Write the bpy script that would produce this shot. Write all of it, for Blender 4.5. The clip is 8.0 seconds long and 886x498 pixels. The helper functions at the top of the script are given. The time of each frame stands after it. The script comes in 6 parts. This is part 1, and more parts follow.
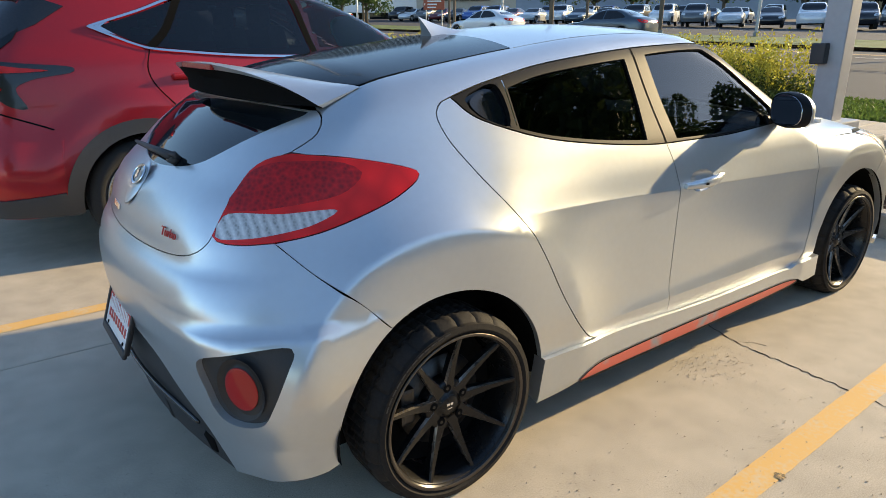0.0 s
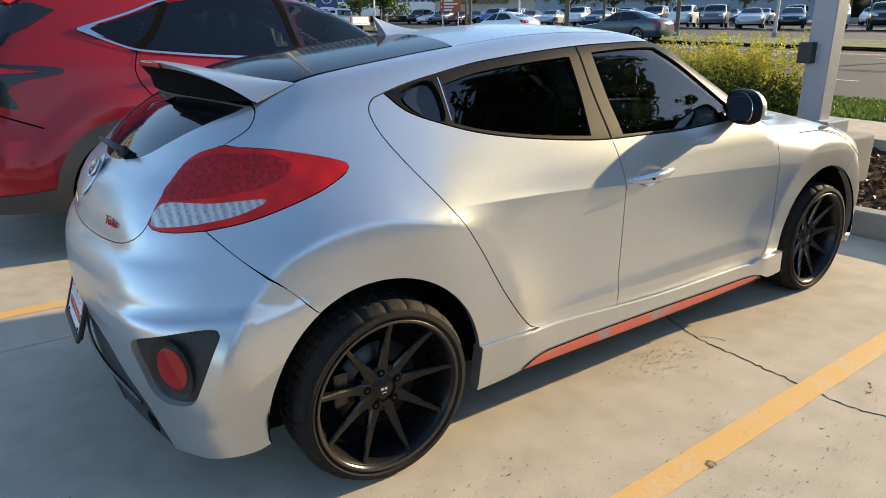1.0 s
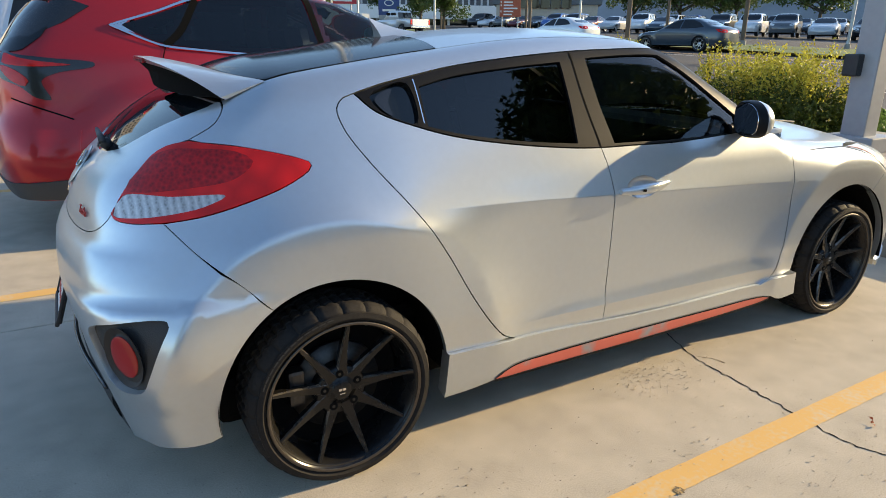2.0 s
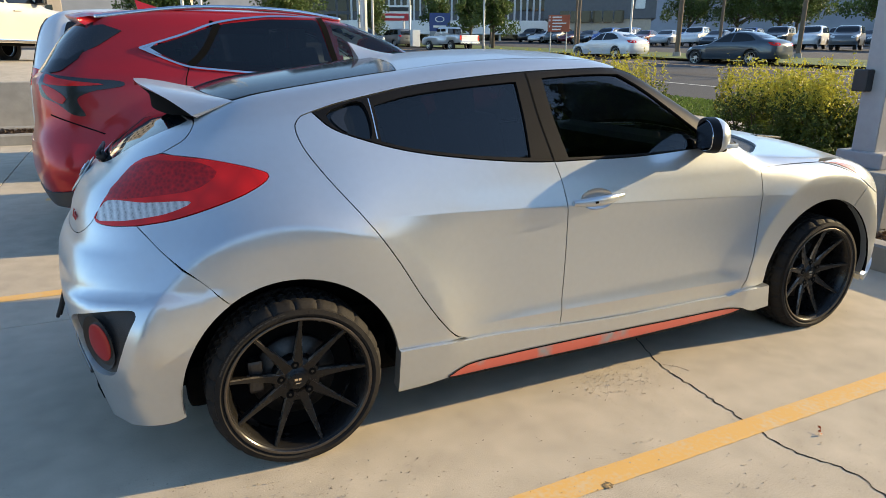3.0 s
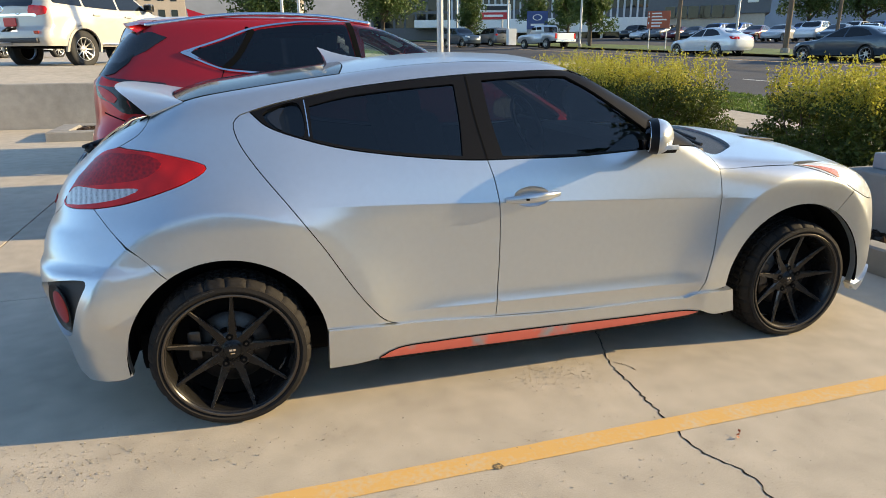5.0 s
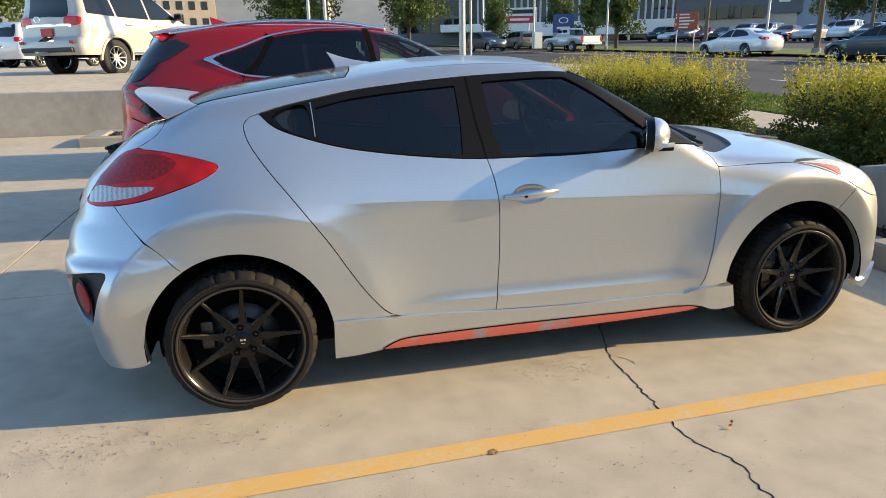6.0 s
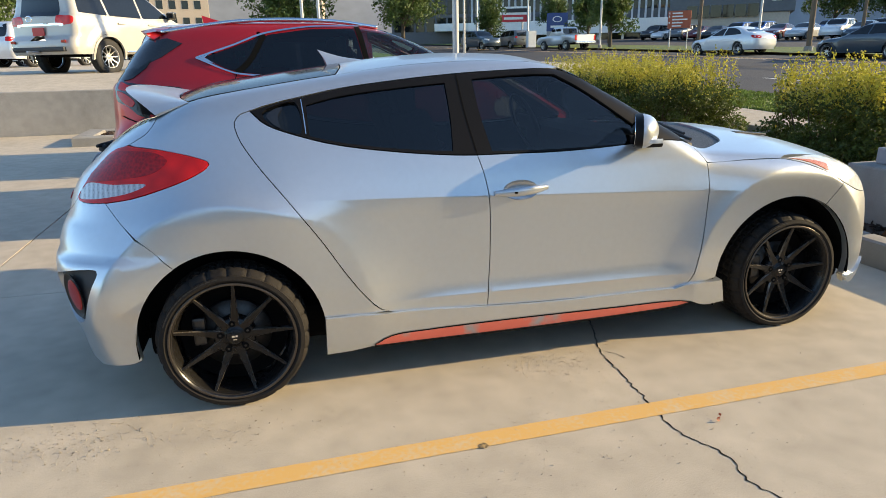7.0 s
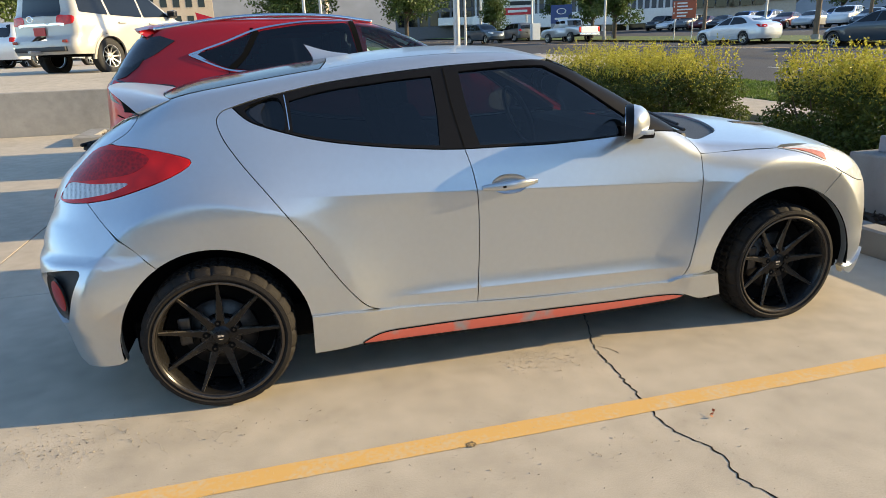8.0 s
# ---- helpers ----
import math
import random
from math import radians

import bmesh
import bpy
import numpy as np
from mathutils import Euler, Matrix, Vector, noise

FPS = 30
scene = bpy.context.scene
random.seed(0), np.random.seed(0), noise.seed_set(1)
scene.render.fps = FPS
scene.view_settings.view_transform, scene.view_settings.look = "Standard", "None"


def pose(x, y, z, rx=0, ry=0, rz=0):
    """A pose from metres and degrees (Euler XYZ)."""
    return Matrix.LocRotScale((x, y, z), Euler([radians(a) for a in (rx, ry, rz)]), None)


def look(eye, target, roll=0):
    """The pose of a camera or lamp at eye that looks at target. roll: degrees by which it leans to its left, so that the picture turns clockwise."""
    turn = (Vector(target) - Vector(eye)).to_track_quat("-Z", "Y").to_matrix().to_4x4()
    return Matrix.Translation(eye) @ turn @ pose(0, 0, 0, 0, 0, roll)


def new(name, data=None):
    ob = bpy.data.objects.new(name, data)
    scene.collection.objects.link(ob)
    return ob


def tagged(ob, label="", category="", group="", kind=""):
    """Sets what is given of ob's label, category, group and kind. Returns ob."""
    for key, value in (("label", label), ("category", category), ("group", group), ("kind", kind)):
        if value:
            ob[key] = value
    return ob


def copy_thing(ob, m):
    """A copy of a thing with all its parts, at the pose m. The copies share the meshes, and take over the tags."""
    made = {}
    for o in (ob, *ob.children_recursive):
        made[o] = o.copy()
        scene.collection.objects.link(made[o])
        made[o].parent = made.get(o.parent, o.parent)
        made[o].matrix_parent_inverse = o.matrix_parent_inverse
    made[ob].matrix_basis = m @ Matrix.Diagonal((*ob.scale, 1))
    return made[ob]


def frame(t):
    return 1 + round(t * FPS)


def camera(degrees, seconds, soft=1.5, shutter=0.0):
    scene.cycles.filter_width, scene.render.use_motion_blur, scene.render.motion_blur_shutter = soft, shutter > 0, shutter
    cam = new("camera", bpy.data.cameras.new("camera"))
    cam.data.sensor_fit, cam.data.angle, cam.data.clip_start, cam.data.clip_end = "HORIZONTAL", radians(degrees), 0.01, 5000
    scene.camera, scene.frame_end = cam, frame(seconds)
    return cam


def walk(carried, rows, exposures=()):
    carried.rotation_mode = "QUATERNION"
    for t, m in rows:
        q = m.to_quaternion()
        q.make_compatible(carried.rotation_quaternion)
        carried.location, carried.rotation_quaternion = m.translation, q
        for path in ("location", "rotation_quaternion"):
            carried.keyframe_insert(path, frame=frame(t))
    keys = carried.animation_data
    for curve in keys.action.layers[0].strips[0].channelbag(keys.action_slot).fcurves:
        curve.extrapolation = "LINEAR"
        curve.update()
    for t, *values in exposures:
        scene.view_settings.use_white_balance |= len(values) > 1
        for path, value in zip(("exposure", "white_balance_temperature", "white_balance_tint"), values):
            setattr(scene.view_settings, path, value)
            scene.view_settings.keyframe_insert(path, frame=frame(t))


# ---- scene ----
cam = camera(68.9, 8.0, soft=0.3)
PATH = [
    (0, (-1.026, -2.189, 1.349), (0.1, -0.66, 0.722), -0.3),
    (0.5, (-0.935, -2.29, 1.369), (0.206, -0.777, 0.729), 0.6),
    (1, (-0.861, -2.409, 1.334), (0.218, -0.844, 0.715), -0.6),
    (2.3, (-0.54, -2.586, 1.329), (0.372, -0.918, 0.709), 0.5),
    (2.5, (-0.493, -2.642, 1.344), (0.4, -0.966, 0.714), -0.0),
    (3, (-0.398, -2.849, 1.357), (0.415, -1.112, 0.787), 0.2),
    (3.5, (-0.309, -2.971, 1.343), (0.433, -1.216, 0.736), -2.0),
    (4, (-0.129, -3.037, 1.339), (0.563, -1.241, 0.795), 0.2),
    (4.2, (-0.066, -3.077, 1.325), (0.593, -1.27, 0.778), -0.3),
    (5.3, (0.183, -3.296, 1.389), (0.653, -1.441, 0.81), -0.8),
    (5.5, (0.192, -3.327, 1.366), (0.624, -1.453, 0.818), -1.6),
    (6, (0.22, -3.375, 1.37), (0.677, -1.511, 0.81), -1.0),
    (6.5, (0.236, -3.392, 1.367), (0.714, -1.534, 0.803), -0.8),
    (7, (0.232, -3.398, 1.362), (0.704, -1.538, 0.799), -1.1),
    (7.5, (0.269, -3.389, 1.362), (0.723, -1.529, 0.785), -2.2),
    (8, (0.32, -3.379, 1.353), (0.769, -1.518, 0.775), -2.0),
]
walk(cam, [(t, look(eye, target, roll)) for t, eye, target, roll in PATH])

# ---- daylight ----
SUN = Vector((3.2, -.52, 1.0)).normalized()
world = bpy.data.worlds.new("sky")
scene.world = world
world.use_nodes = True
wn = world.node_tree.nodes
sky = wn.new("ShaderNodeTexSky")
sky.sky_type, sky.sun_disc = "NISHITA", False
sky.sun_elevation, sky.sun_rotation = math.asin(SUN.z), math.atan2(SUN.x, SUN.y)
sky.air_density, sky.dust_density, sky.ozone_density = 1.0, .4, 4.0
wn["Background"].inputs["Strength"].default_value = 0.205
world.node_tree.links.new(sky.outputs["Color"], wn["Background"].inputs["Color"])
sun = new("sun", bpy.data.lights.new("sun", "SUN"))
sun.data.energy, sun.data.angle, sun.data.color = 5.1, radians(0.6), (1.0, .82, .52)
sun.matrix_world = look(SUN * 60, (0, 0, 0))
scene.view_settings.exposure = 0.86
scene.view_settings.use_white_balance = True
scene.view_settings.white_balance_temperature = 7450

# ---- materials ----
def shader(name):
    m = bpy.data.materials.new(name)
    m.use_nodes = True
    nt = m.node_tree
    return m, nt, nt.nodes["Principled BSDF"], nt.nodes.new, nt.links.new


def surface(name, color, rough=.5, metal=0.0, vary=.12, fine=60.0, coarse=3.0, bump=0.0, coat=0.0, spec=.5, rough_vary=.1, each=0.0, flake=0.0):
    """A surface with grain and large stains, at real size. each: how far repeats differ."""
    m, nt, b, add, join = shader(name)
    at = add("ShaderNodeTexCoord")
    small, large = add("ShaderNodeTexNoise"), add("ShaderNodeTexNoise")
    for node, scale in ((small, fine), (large, coarse)):
        node.inputs["Scale"].default_value, node.inputs["Detail"].default_value = scale, 6
        join(at.outputs["Object"], node.inputs["Vector"])
    both = add("ShaderNodeMath")
    both.operation = "ADD"
    join(small.outputs["Fac"], both.inputs[0]), join(large.outputs["Fac"], both.inputs[1])
    span = add("ShaderNodeMapRange")
    span.inputs["From Min"].default_value, span.inputs["From Max"].default_value = .6, 1.4
    span.inputs["To Min"].default_value, span.inputs["To Max"].default_value = 1 - vary, 1 + vary
    join(both.outputs[0], span.inputs["Value"])
    tint = add("ShaderNodeVectorMath")
    tint.operation = "SCALE"
    tint.inputs[0].default_value = color
    value = span.outputs["Result"]
    if each:
        info, range_ = add("ShaderNodeObjectInfo"), add("ShaderNodeMapRange")
        range_.inputs["To Min"].default_value, range_.inputs["To Max"].default_value = 1 - each, 1 + each
        join(info.outputs["Random"], range_.inputs["Value"])
        times = add("ShaderNodeMath")
        times.operation = "MULTIPLY"
        join(value, times.inputs[0]), join(range_.outputs["Result"], times.inputs[1])
        value = times.outputs[0]
    join(value, tint.inputs["Scale"])
    join(tint.outputs["Vector"], b.inputs["Base Color"])
    gloss = add("ShaderNodeMapRange")
    gloss.inputs["To Min"].default_value, gloss.inputs["To Max"].default_value = max(rough - rough_vary / 2, .02), min(rough + rough_vary / 2, 1)
    join(large.outputs["Fac"], gloss.inputs["Value"])
    join(gloss.outputs["Result"], b.inputs["Roughness"])
    b.inputs["Metallic"].default_value, b.inputs["Specular IOR Level"].default_value = metal, spec
    b.inputs["Coat Weight"].default_value, b.inputs["Coat Roughness"].default_value = coat, .04
    if bump:
        relief = add("ShaderNodeBump")
        relief.inputs["Strength"].default_value, relief.inputs["Distance"].default_value = bump, .01
        join(small.outputs["Fac"], relief.inputs["Height"]), join(relief.outputs["Normal"], b.inputs["Normal"])
    if flake:
        cells = add("ShaderNodeTexVoronoi")
        cells.inputs["Scale"].default_value = 900
        join(at.outputs["Object"], cells.inputs["Vector"])
        relief = add("ShaderNodeBump")
        relief.inputs["Strength"].default_value, relief.inputs["Distance"].default_value = flake, .0006
        join(cells.outputs["Distance"], relief.inputs["Height"]), join(relief.outputs["Normal"], b.inputs["Normal"])
    return m


def glass(name, tint, gloss_color=(1, 1, 1)):
    """Thin tinted pane: what lies behind shows darkened, and the surroundings are mirrored more towards the edge of sight."""
    m, nt, b, add, join = shader(name)
    nt.nodes.remove(b)
    clear, mirror, mix, edge = add("ShaderNodeBsdfTransparent"), add("ShaderNodeBsdfGlossy"), add("ShaderNodeMixShader"), add("ShaderNodeFresnel")
    clear.inputs["Color"].default_value, mirror.inputs["Color"].default_value = (*tint, 1), (*gloss_color, 1)
    mirror.inputs["Roughness"].default_value, edge.inputs["IOR"].default_value = .01, 1.52
    join(edge.outputs[0], mix.inputs[0]), join(clear.outputs[0], mix.inputs[1]), join(mirror.outputs[0], mix.inputs[2])
    join(mix.outputs[0], nt.nodes["Material Output"].inputs["Surface"])
    return m


def lens(name, color, cells=90.0, depth=.6, rough=.12, bands=0.0, deep_to=.7, metal=0.0, coat=.8):
    """A lamp's moulded plastic lens with its small prisms."""
    m, nt, b, add, join = shader(name)
    at, cell, relief, mix = add("ShaderNodeTexCoord"), add("ShaderNodeTexVoronoi"), add("ShaderNodeBump"), add("ShaderNodeMix")
    cell.inputs["Scale"].default_value = cells
    join(at.outputs["Object"], cell.inputs["Vector"])
    mix.data_type = "RGBA"
    if bands:
        rings, deep = add("ShaderNodeTexWave"), add("ShaderNodeMix")
        rings.wave_type, rings.bands_direction = "BANDS", "X"
        rings.inputs["Scale"].default_value, rings.inputs["Distortion"].default_value, rings.inputs["Detail Scale"].default_value = bands, 1.5, 3
        shift = add("ShaderNodeVectorMath")
        shift.inputs[1].default_value = (.36, 0, -.80)
        join(at.outputs["Object"], shift.inputs[0]), join(shift.outputs[0], rings.inputs["Vector"])
        deep.data_type = "RGBA"
        deep.inputs[6].default_value, deep.inputs[7].default_value = (*[c * .28 for c in color], 1), (*color, 1)
        join(rings.outputs["Fac"], deep.inputs[0]), join(deep.outputs[2], mix.inputs[6])
    mix.inputs[6].default_value, mix.inputs[7].default_value = (*color, 1), (*[c * deep_to for c in color], 1)
    join(cell.outputs["Distance"], mix.inputs[0]), join(mix.outputs[2], b.inputs["Base Color"])
    relief.inputs["Strength"].default_value, relief.inputs["Distance"].default_value = depth, .004
    join(cell.outputs["Distance"], relief.inputs["Height"]), join(relief.outputs["Normal"], b.inputs["Normal"])
    b.inputs["Roughness"].default_value, b.inputs["Coat Weight"].default_value, b.inputs["Coat Roughness"].default_value = rough + .2, coat, .015
    b.inputs["Specular IOR Level"].default_value, b.inputs["Metallic"].default_value = .10, metal
    return m


def worn_paint(name, paint, under, low=.98, high=1.40, fine=55, coarse=6):
    """Paint rubbed through to what lies below it in places."""
    m, nt, b, add, join = shader(name)
    at, small, big, cut, mix = add("ShaderNodeTexCoord"), add("ShaderNodeTexNoise"), add("ShaderNodeTexNoise"), add("ShaderNodeMapRange"), add("ShaderNodeMix")
    for node, scale in ((small, fine), (big, coarse)):
        node.inputs["Scale"].default_value, node.inputs["Detail"].default_value = scale, 7
        join(at.outputs["Object"], node.inputs["Vector"])
    both_ = add("ShaderNodeMath")
    join(small.outputs["Fac"], both_.inputs[0]), join(big.outputs["Fac"], both_.inputs[1])
    cut.inputs["From Min"].default_value, cut.inputs["From Max"].default_value = low, high
    join(both_.outputs[0], cut.inputs["Value"])
    mix.data_type = "RGBA"
    mix.inputs[6].default_value, mix.inputs[7].default_value = (*paint, 1), (*under, 1)
    join(cut.outputs["Result"], mix.inputs[0]), join(mix.outputs[2], b.inputs["Base Color"])
    b.inputs["Roughness"].default_value = .75
    return m


SILVER = surface("silver_paint", (.545, .578, .60), .30, .76, .03, 40, 1.2, coat=.30, rough_vary=.04, flake=.06)
GLOSS_BLACK = surface("gloss_black_trim", (.012, .012, .013), .22, 0, .15, 80, 4, coat=.5)
SATIN_BLACK = surface("satin_black_trim", (.008, .008, .009), .42, 0, .15, 200, 4, spec=.12)
BLACK_PLASTIC = surface("black_plastic", (.022, .023, .025), .55, 0, .2, 300, 5, bump=.15)
RUBBER = surface("tyre_rubber", (.017, .015, .0138), .75, 0, .35, 120, 9, bump=.2, spec=.2)
DARK = surface("dark_underside", (.006, .006, .006), .9, 0, .2, spec=.05)
WHEEL_BLACK = surface("satin_black_wheel", (.009, .0085, .0085), .27, 0, .2, 90, 12, coat=0, spec=.32)
WORN_METAL = surface("worn_wheel_lip", (.11, .095, .082), .36, .8, .25, 120, 14)
SPOKE_EDGE = surface("worn_glint_spoke_edge", (.20, .18, .16), .28, .7, .5, 160, 30)
GALV_STEEL = surface("grey_steel", (.40, .41, .42), .45, .7, .12)
STEEL = surface("brake_steel", (.08, .075, .07), .45, .9, .3, 90, 20)
CHROME = surface("chrome", (.75, .75, .76), .12, 1, .05)
RED_STRIPE = worn_paint("faded_red_stripe", (.60, .125, .085), (.27, .26, .26), 1.09, 1.25, 9, 2.2)
RED_BADGE = surface("red_badge", (.5, .03, .03), .4)
RED_REFLECTOR = lens("red_reflector", (.42, .015, .015), 500, .15)
RED_LENS = lens("red_lens", (.84, .012, .008), 14, .0, rough=-.05, deep_to=.55, coat=.7)
RED_CELLS = lens("red_lamp_reflector", (.16, .002, .002), 85, .25, rough=-.05, deep_to=3.6, coat=.7)
CLEAR_LENS = lens("clear_lens", (.68, .68, .67), 130, .15, bands=15, deep_to=.75, metal=.35)
AMBER_LENS = lens("amber_lens", (.62, .17, .05), 120, .5)
HEAD_LENS = lens("headlamp_lens", (.66, .70, .72), 30, .35, .05)
TINT_GLASS = glass("tinted_glass", (.10, .108, .115))
LIGHT_TINT = glass("lightly_tinted_glass", (.20, .22, .21))
CLEAR_GLASS = glass("clear_glass", (.62, .70, .66))
PALE_GLASS = glass("pale_green_glass", (.80, .90, .82))
DARK_GLASS = surface("dark_glass", (.006, .008, .010), .04, 0, .1, coat=0, spec=.45, rough_vary=.02)
ROOF_GLASS = surface("roof_glass", (.008, .011, .014), .10, 0, .1, coat=0, spec=.10, rough_vary=.02)
SEAT_CLOTH = surface("seat_cloth", (.05, .05, .052), .85, 0, .2, 400, 6, bump=.2)
MIRROR = surface("mirror_glass", (.8, .8, .82), .02, 1, .02, rough_vary=0)
SIGN_PALE = surface("plate_white", (.72, .72, .72), .4)
WHITE_PAINT = surface("pearl_white_paint", (.45, .425, .38), .3, .1, .04, coat=.8)

# ---- building helpers ----
def thing(name, label, category, group="", kind="", at=None):
    ob = new(name)
    ob.empty_display_size = .2
    if at is not None:
        ob.matrix_world = at
    return tagged(ob, label, category, group, kind)


def mesh_of(verts, faces, material, smooth=False):
    me = bpy.data.meshes.new("mesh")
    me.from_pydata([tuple(map(float, v)) for v in verts], [], [tuple(map(int, f)) for f in faces])
    me.materials.append(material)
    if smooth:
        me.polygons.foreach_set("use_smooth", [True] * len(me.polygons))
    return me


def part(name, data, material=None, parent=None, label="", smooth=False):
    """Links a bmesh or a mesh as one object, under a thing or a part."""
    if isinstance(data, bmesh.types.BMesh):
        bm, data = data, bpy.data.meshes.new(name)
        if smooth:
            for f in bm.faces:
                f.smooth = True
        bm.to_mesh(data)
        bm.free()
        data.materials.append(material)
    ob = new(name, data)
    if parent is not None:
        ob.parent = parent
    if label:
        tagged(ob, label)
    return ob


def box(bm, size, at=(0, 0, 0), bevel=0.0, turn=None, segments=2):
    m = Matrix.Translation(at) @ (turn.to_4x4() if turn is not None else Matrix()) @ Matrix.Diagonal((*size, 1))
    verts = bmesh.ops.create_cube(bm, size=1, matrix=m)["verts"]
    if bevel:
        edges = list({e for v in verts for e in v.link_edges})
        bmesh.ops.bevel(bm, geom=edges, offset=bevel, segments=segments, profile=.6, affect="EDGES")
    return bm


def rod(bm, a, b, ra, rb=None, sides=12):
    a, b = Vector(a), Vector(b)
    m = Matrix.Translation((a + b) / 2) @ (b - a).to_track_quat("Z", "Y").to_matrix().to_4x4()
    bmesh.ops.create_cone(bm, cap_ends=True, segments=sides, radius1=ra, radius2=ra if rb is None else rb, depth=(b - a).length, matrix=m)
    return bm


def lathe(profile, material, segments=64, shift=None, smooth=True):
    """Turns (radius, y) pairs round the y axis. shift(k, j) changes the radius of a point."""
    verts, faces, n = [], [], len(profile)
    for k in range(segments):
        a = 2 * math.pi * k / segments
        for j, (r, y) in enumerate(profile):
            r = r + (shift(k, j) if shift else 0)
            verts.append((r * math.cos(a), y, r * math.sin(a)))
    for k in range(segments):
        for j in range(n - 1):
            a, b = k * n + j, (k + 1) % segments * n + j
            faces.append((a, a + 1, b + 1, b))
    return mesh_of(verts, faces, material, smooth)


def tube(points, radius, material, sides=10):
    """A round bar along a line of points."""
    p = np.array(points, float)
    t = np.gradient(p, axis=0)
    t /= np.linalg.norm(t, axis=1)[:, None]
    a = np.cross(t, (0, 0, 1.0))
    a /= np.maximum(np.linalg.norm(a, axis=1), 1e-6)[:, None]
    b = np.cross(t, a)
    ring = [(math.cos(math.tau * k / sides), math.sin(math.tau * k / sides)) for k in range(sides)]
    verts = [q + radius * (c * u + d * w) for q, u, w in zip(p, a, b) for c, d in ring]
    faces = [(i * sides + j, (i + 1) * sides + j, (i + 1) * sides + (j + 1) % sides, i * sides + (j + 1) % sides) for i in range(len(p) - 1) for j in range(sides)]
    faces += [tuple(range(sides)), tuple((len(p) - 1) * sides + j for j in range(sides))[::-1]]
    return mesh_of(verts, faces, material, True)


def spline(points, gap=.02, closed=False):
    """Points along a smooth curve through the given ones (centripetal Catmull-Rom)."""
    p = np.array(points, float)
    p = np.vstack([p[-1], p, p[:2]]) if closed else np.vstack([2 * p[0] - p[1], p, 2 * p[-1] - p[-2]])
    out = []
    for i in range(1, len(p) - 2):
        a, b, c, d = p[i - 1:i + 3]
        k = [0]
        for s, e in ((a, b), (b, c), (c, d)):
            k.append(k[-1] + max(np.linalg.norm(e - s), 1e-6) ** .5)
        for t in np.linspace(k[1], k[2], max(int(np.linalg.norm(c - b) / gap), 1), endpoint=False):
            a1, a2, a3 = ((k[j + 1] - t) / (k[j + 1] - k[j]) * s + (t - k[j]) / (k[j + 1] - k[j]) * e for j, (s, e) in enumerate(((a, b), (b, c), (c, d))))
            b1 = (k[2] - t) / (k[2] - k[0]) * a1 + (t - k[0]) / (k[2] - k[0]) * a2
            b2 = (k[3] - t) / (k[3] - k[1]) * a2 + (t - k[1]) / (k[3] - k[1]) * a3
            out.append((k[2] - t) / (k[2] - k[1]) * b1 + (t - k[1]) / (k[2] - k[1]) * b2)
    if not closed:
        out.append(p[-2])
    return np.array(out)


def outline(points, gap=.05):
    """A closed line with straight sides and slightly eased corners."""
    p = np.array(points, float)
    out = []
    for k in range(len(p)):
        a, b, c = p[k - 1], p[k], p[(k + 1) % len(p)]
        r = min(.03, np.linalg.norm(b - a) * .3, np.linalg.norm(c - b) * .3)
        u, v = (a - b) / np.linalg.norm(a - b), (c - b) / np.linalg.norm(c - b)
        out += [b + u * r, b + (u + v) * r * .28, b + v * r]
        far = p[(k + 1) % len(p)] - v * r
        n = max(int(np.linalg.norm(far - out[-1]) / gap), 1)
        start = out[-1]
        out += [start + (far - start) * j / n for j in range(1, n)]
    return np.array(out)


def inside(poly, q):
    x, y = q[:, 0][:, None], q[:, 1][:, None]
    a, b = poly, np.roll(poly, -1, 0)
    cross = (a[:, 1] > y) != (b[:, 1] > y)
    at = a[:, 0] + (y - a[:, 1]) / np.where(b[:, 1] == a[:, 1], 1e-9, b[:, 1] - a[:, 1]) * (b[:, 0] - a[:, 0])
    return (cross & (x < at)).sum(1) % 2 == 1


def shrink(poly, by):
    """A closed outline moved inwards."""
    area = np.sum(poly[:, 0] * np.roll(poly[:, 1], -1) - np.roll(poly[:, 0], -1) * poly[:, 1])
    t = np.roll(poly, -1, 0) - np.roll(poly, 1, 0)
    t /= np.maximum(np.linalg.norm(t, axis=1), 1e-9)[:, None]
    n = np.stack([-t[:, 1], t[:, 0]], 1) * np.sign(area)
    return poly + n * by

from mathutils.geometry import delaunay_2d_cdt as delaunay

# ---- car skins: the outer form of a car as one smooth function, from which its panels are cut ----
def smooth(points):
    """A smooth curve through (a, b) pairs."""
    xs, ys = np.array(points, float).T
    d = np.diff(ys) / np.diff(xs)
    m = np.r_[d[0], np.where(d[1:] * d[:-1] > 0, 2 * d[1:] * d[:-1] / np.where(d[1:] + d[:-1] == 0, 1, d[1:] + d[:-1]), 0), d[-1]]

    def at(x):
        x = np.clip(np.asarray(x, float), xs[0], xs[-1])
        i = np.clip(np.searchsorted(xs, x, side="right") - 1, 0, len(xs) - 2)
        h = xs[i + 1] - xs[i]
        t = (x - xs[i]) / h
        return (ys[i] * (1 + 2 * t) * (1 - t) ** 2 + ys[i + 1] * t * t * (3 - 2 * t)
                + h * m[i] * t * (1 - t) ** 2 - h * m[i + 1] * t * t * (1 - t))
    return at


def blend(a, b, k):
    """The larger of two distances, rounded over k."""
    h = np.maximum(k - np.abs(a - b), 0)
    return np.maximum(a, b) + h * h / (4 * k)


def step(a, b, x):
    t = np.clip((x - a) / (b - a), 0, 1)
    return t * t * (3 - 2 * t)


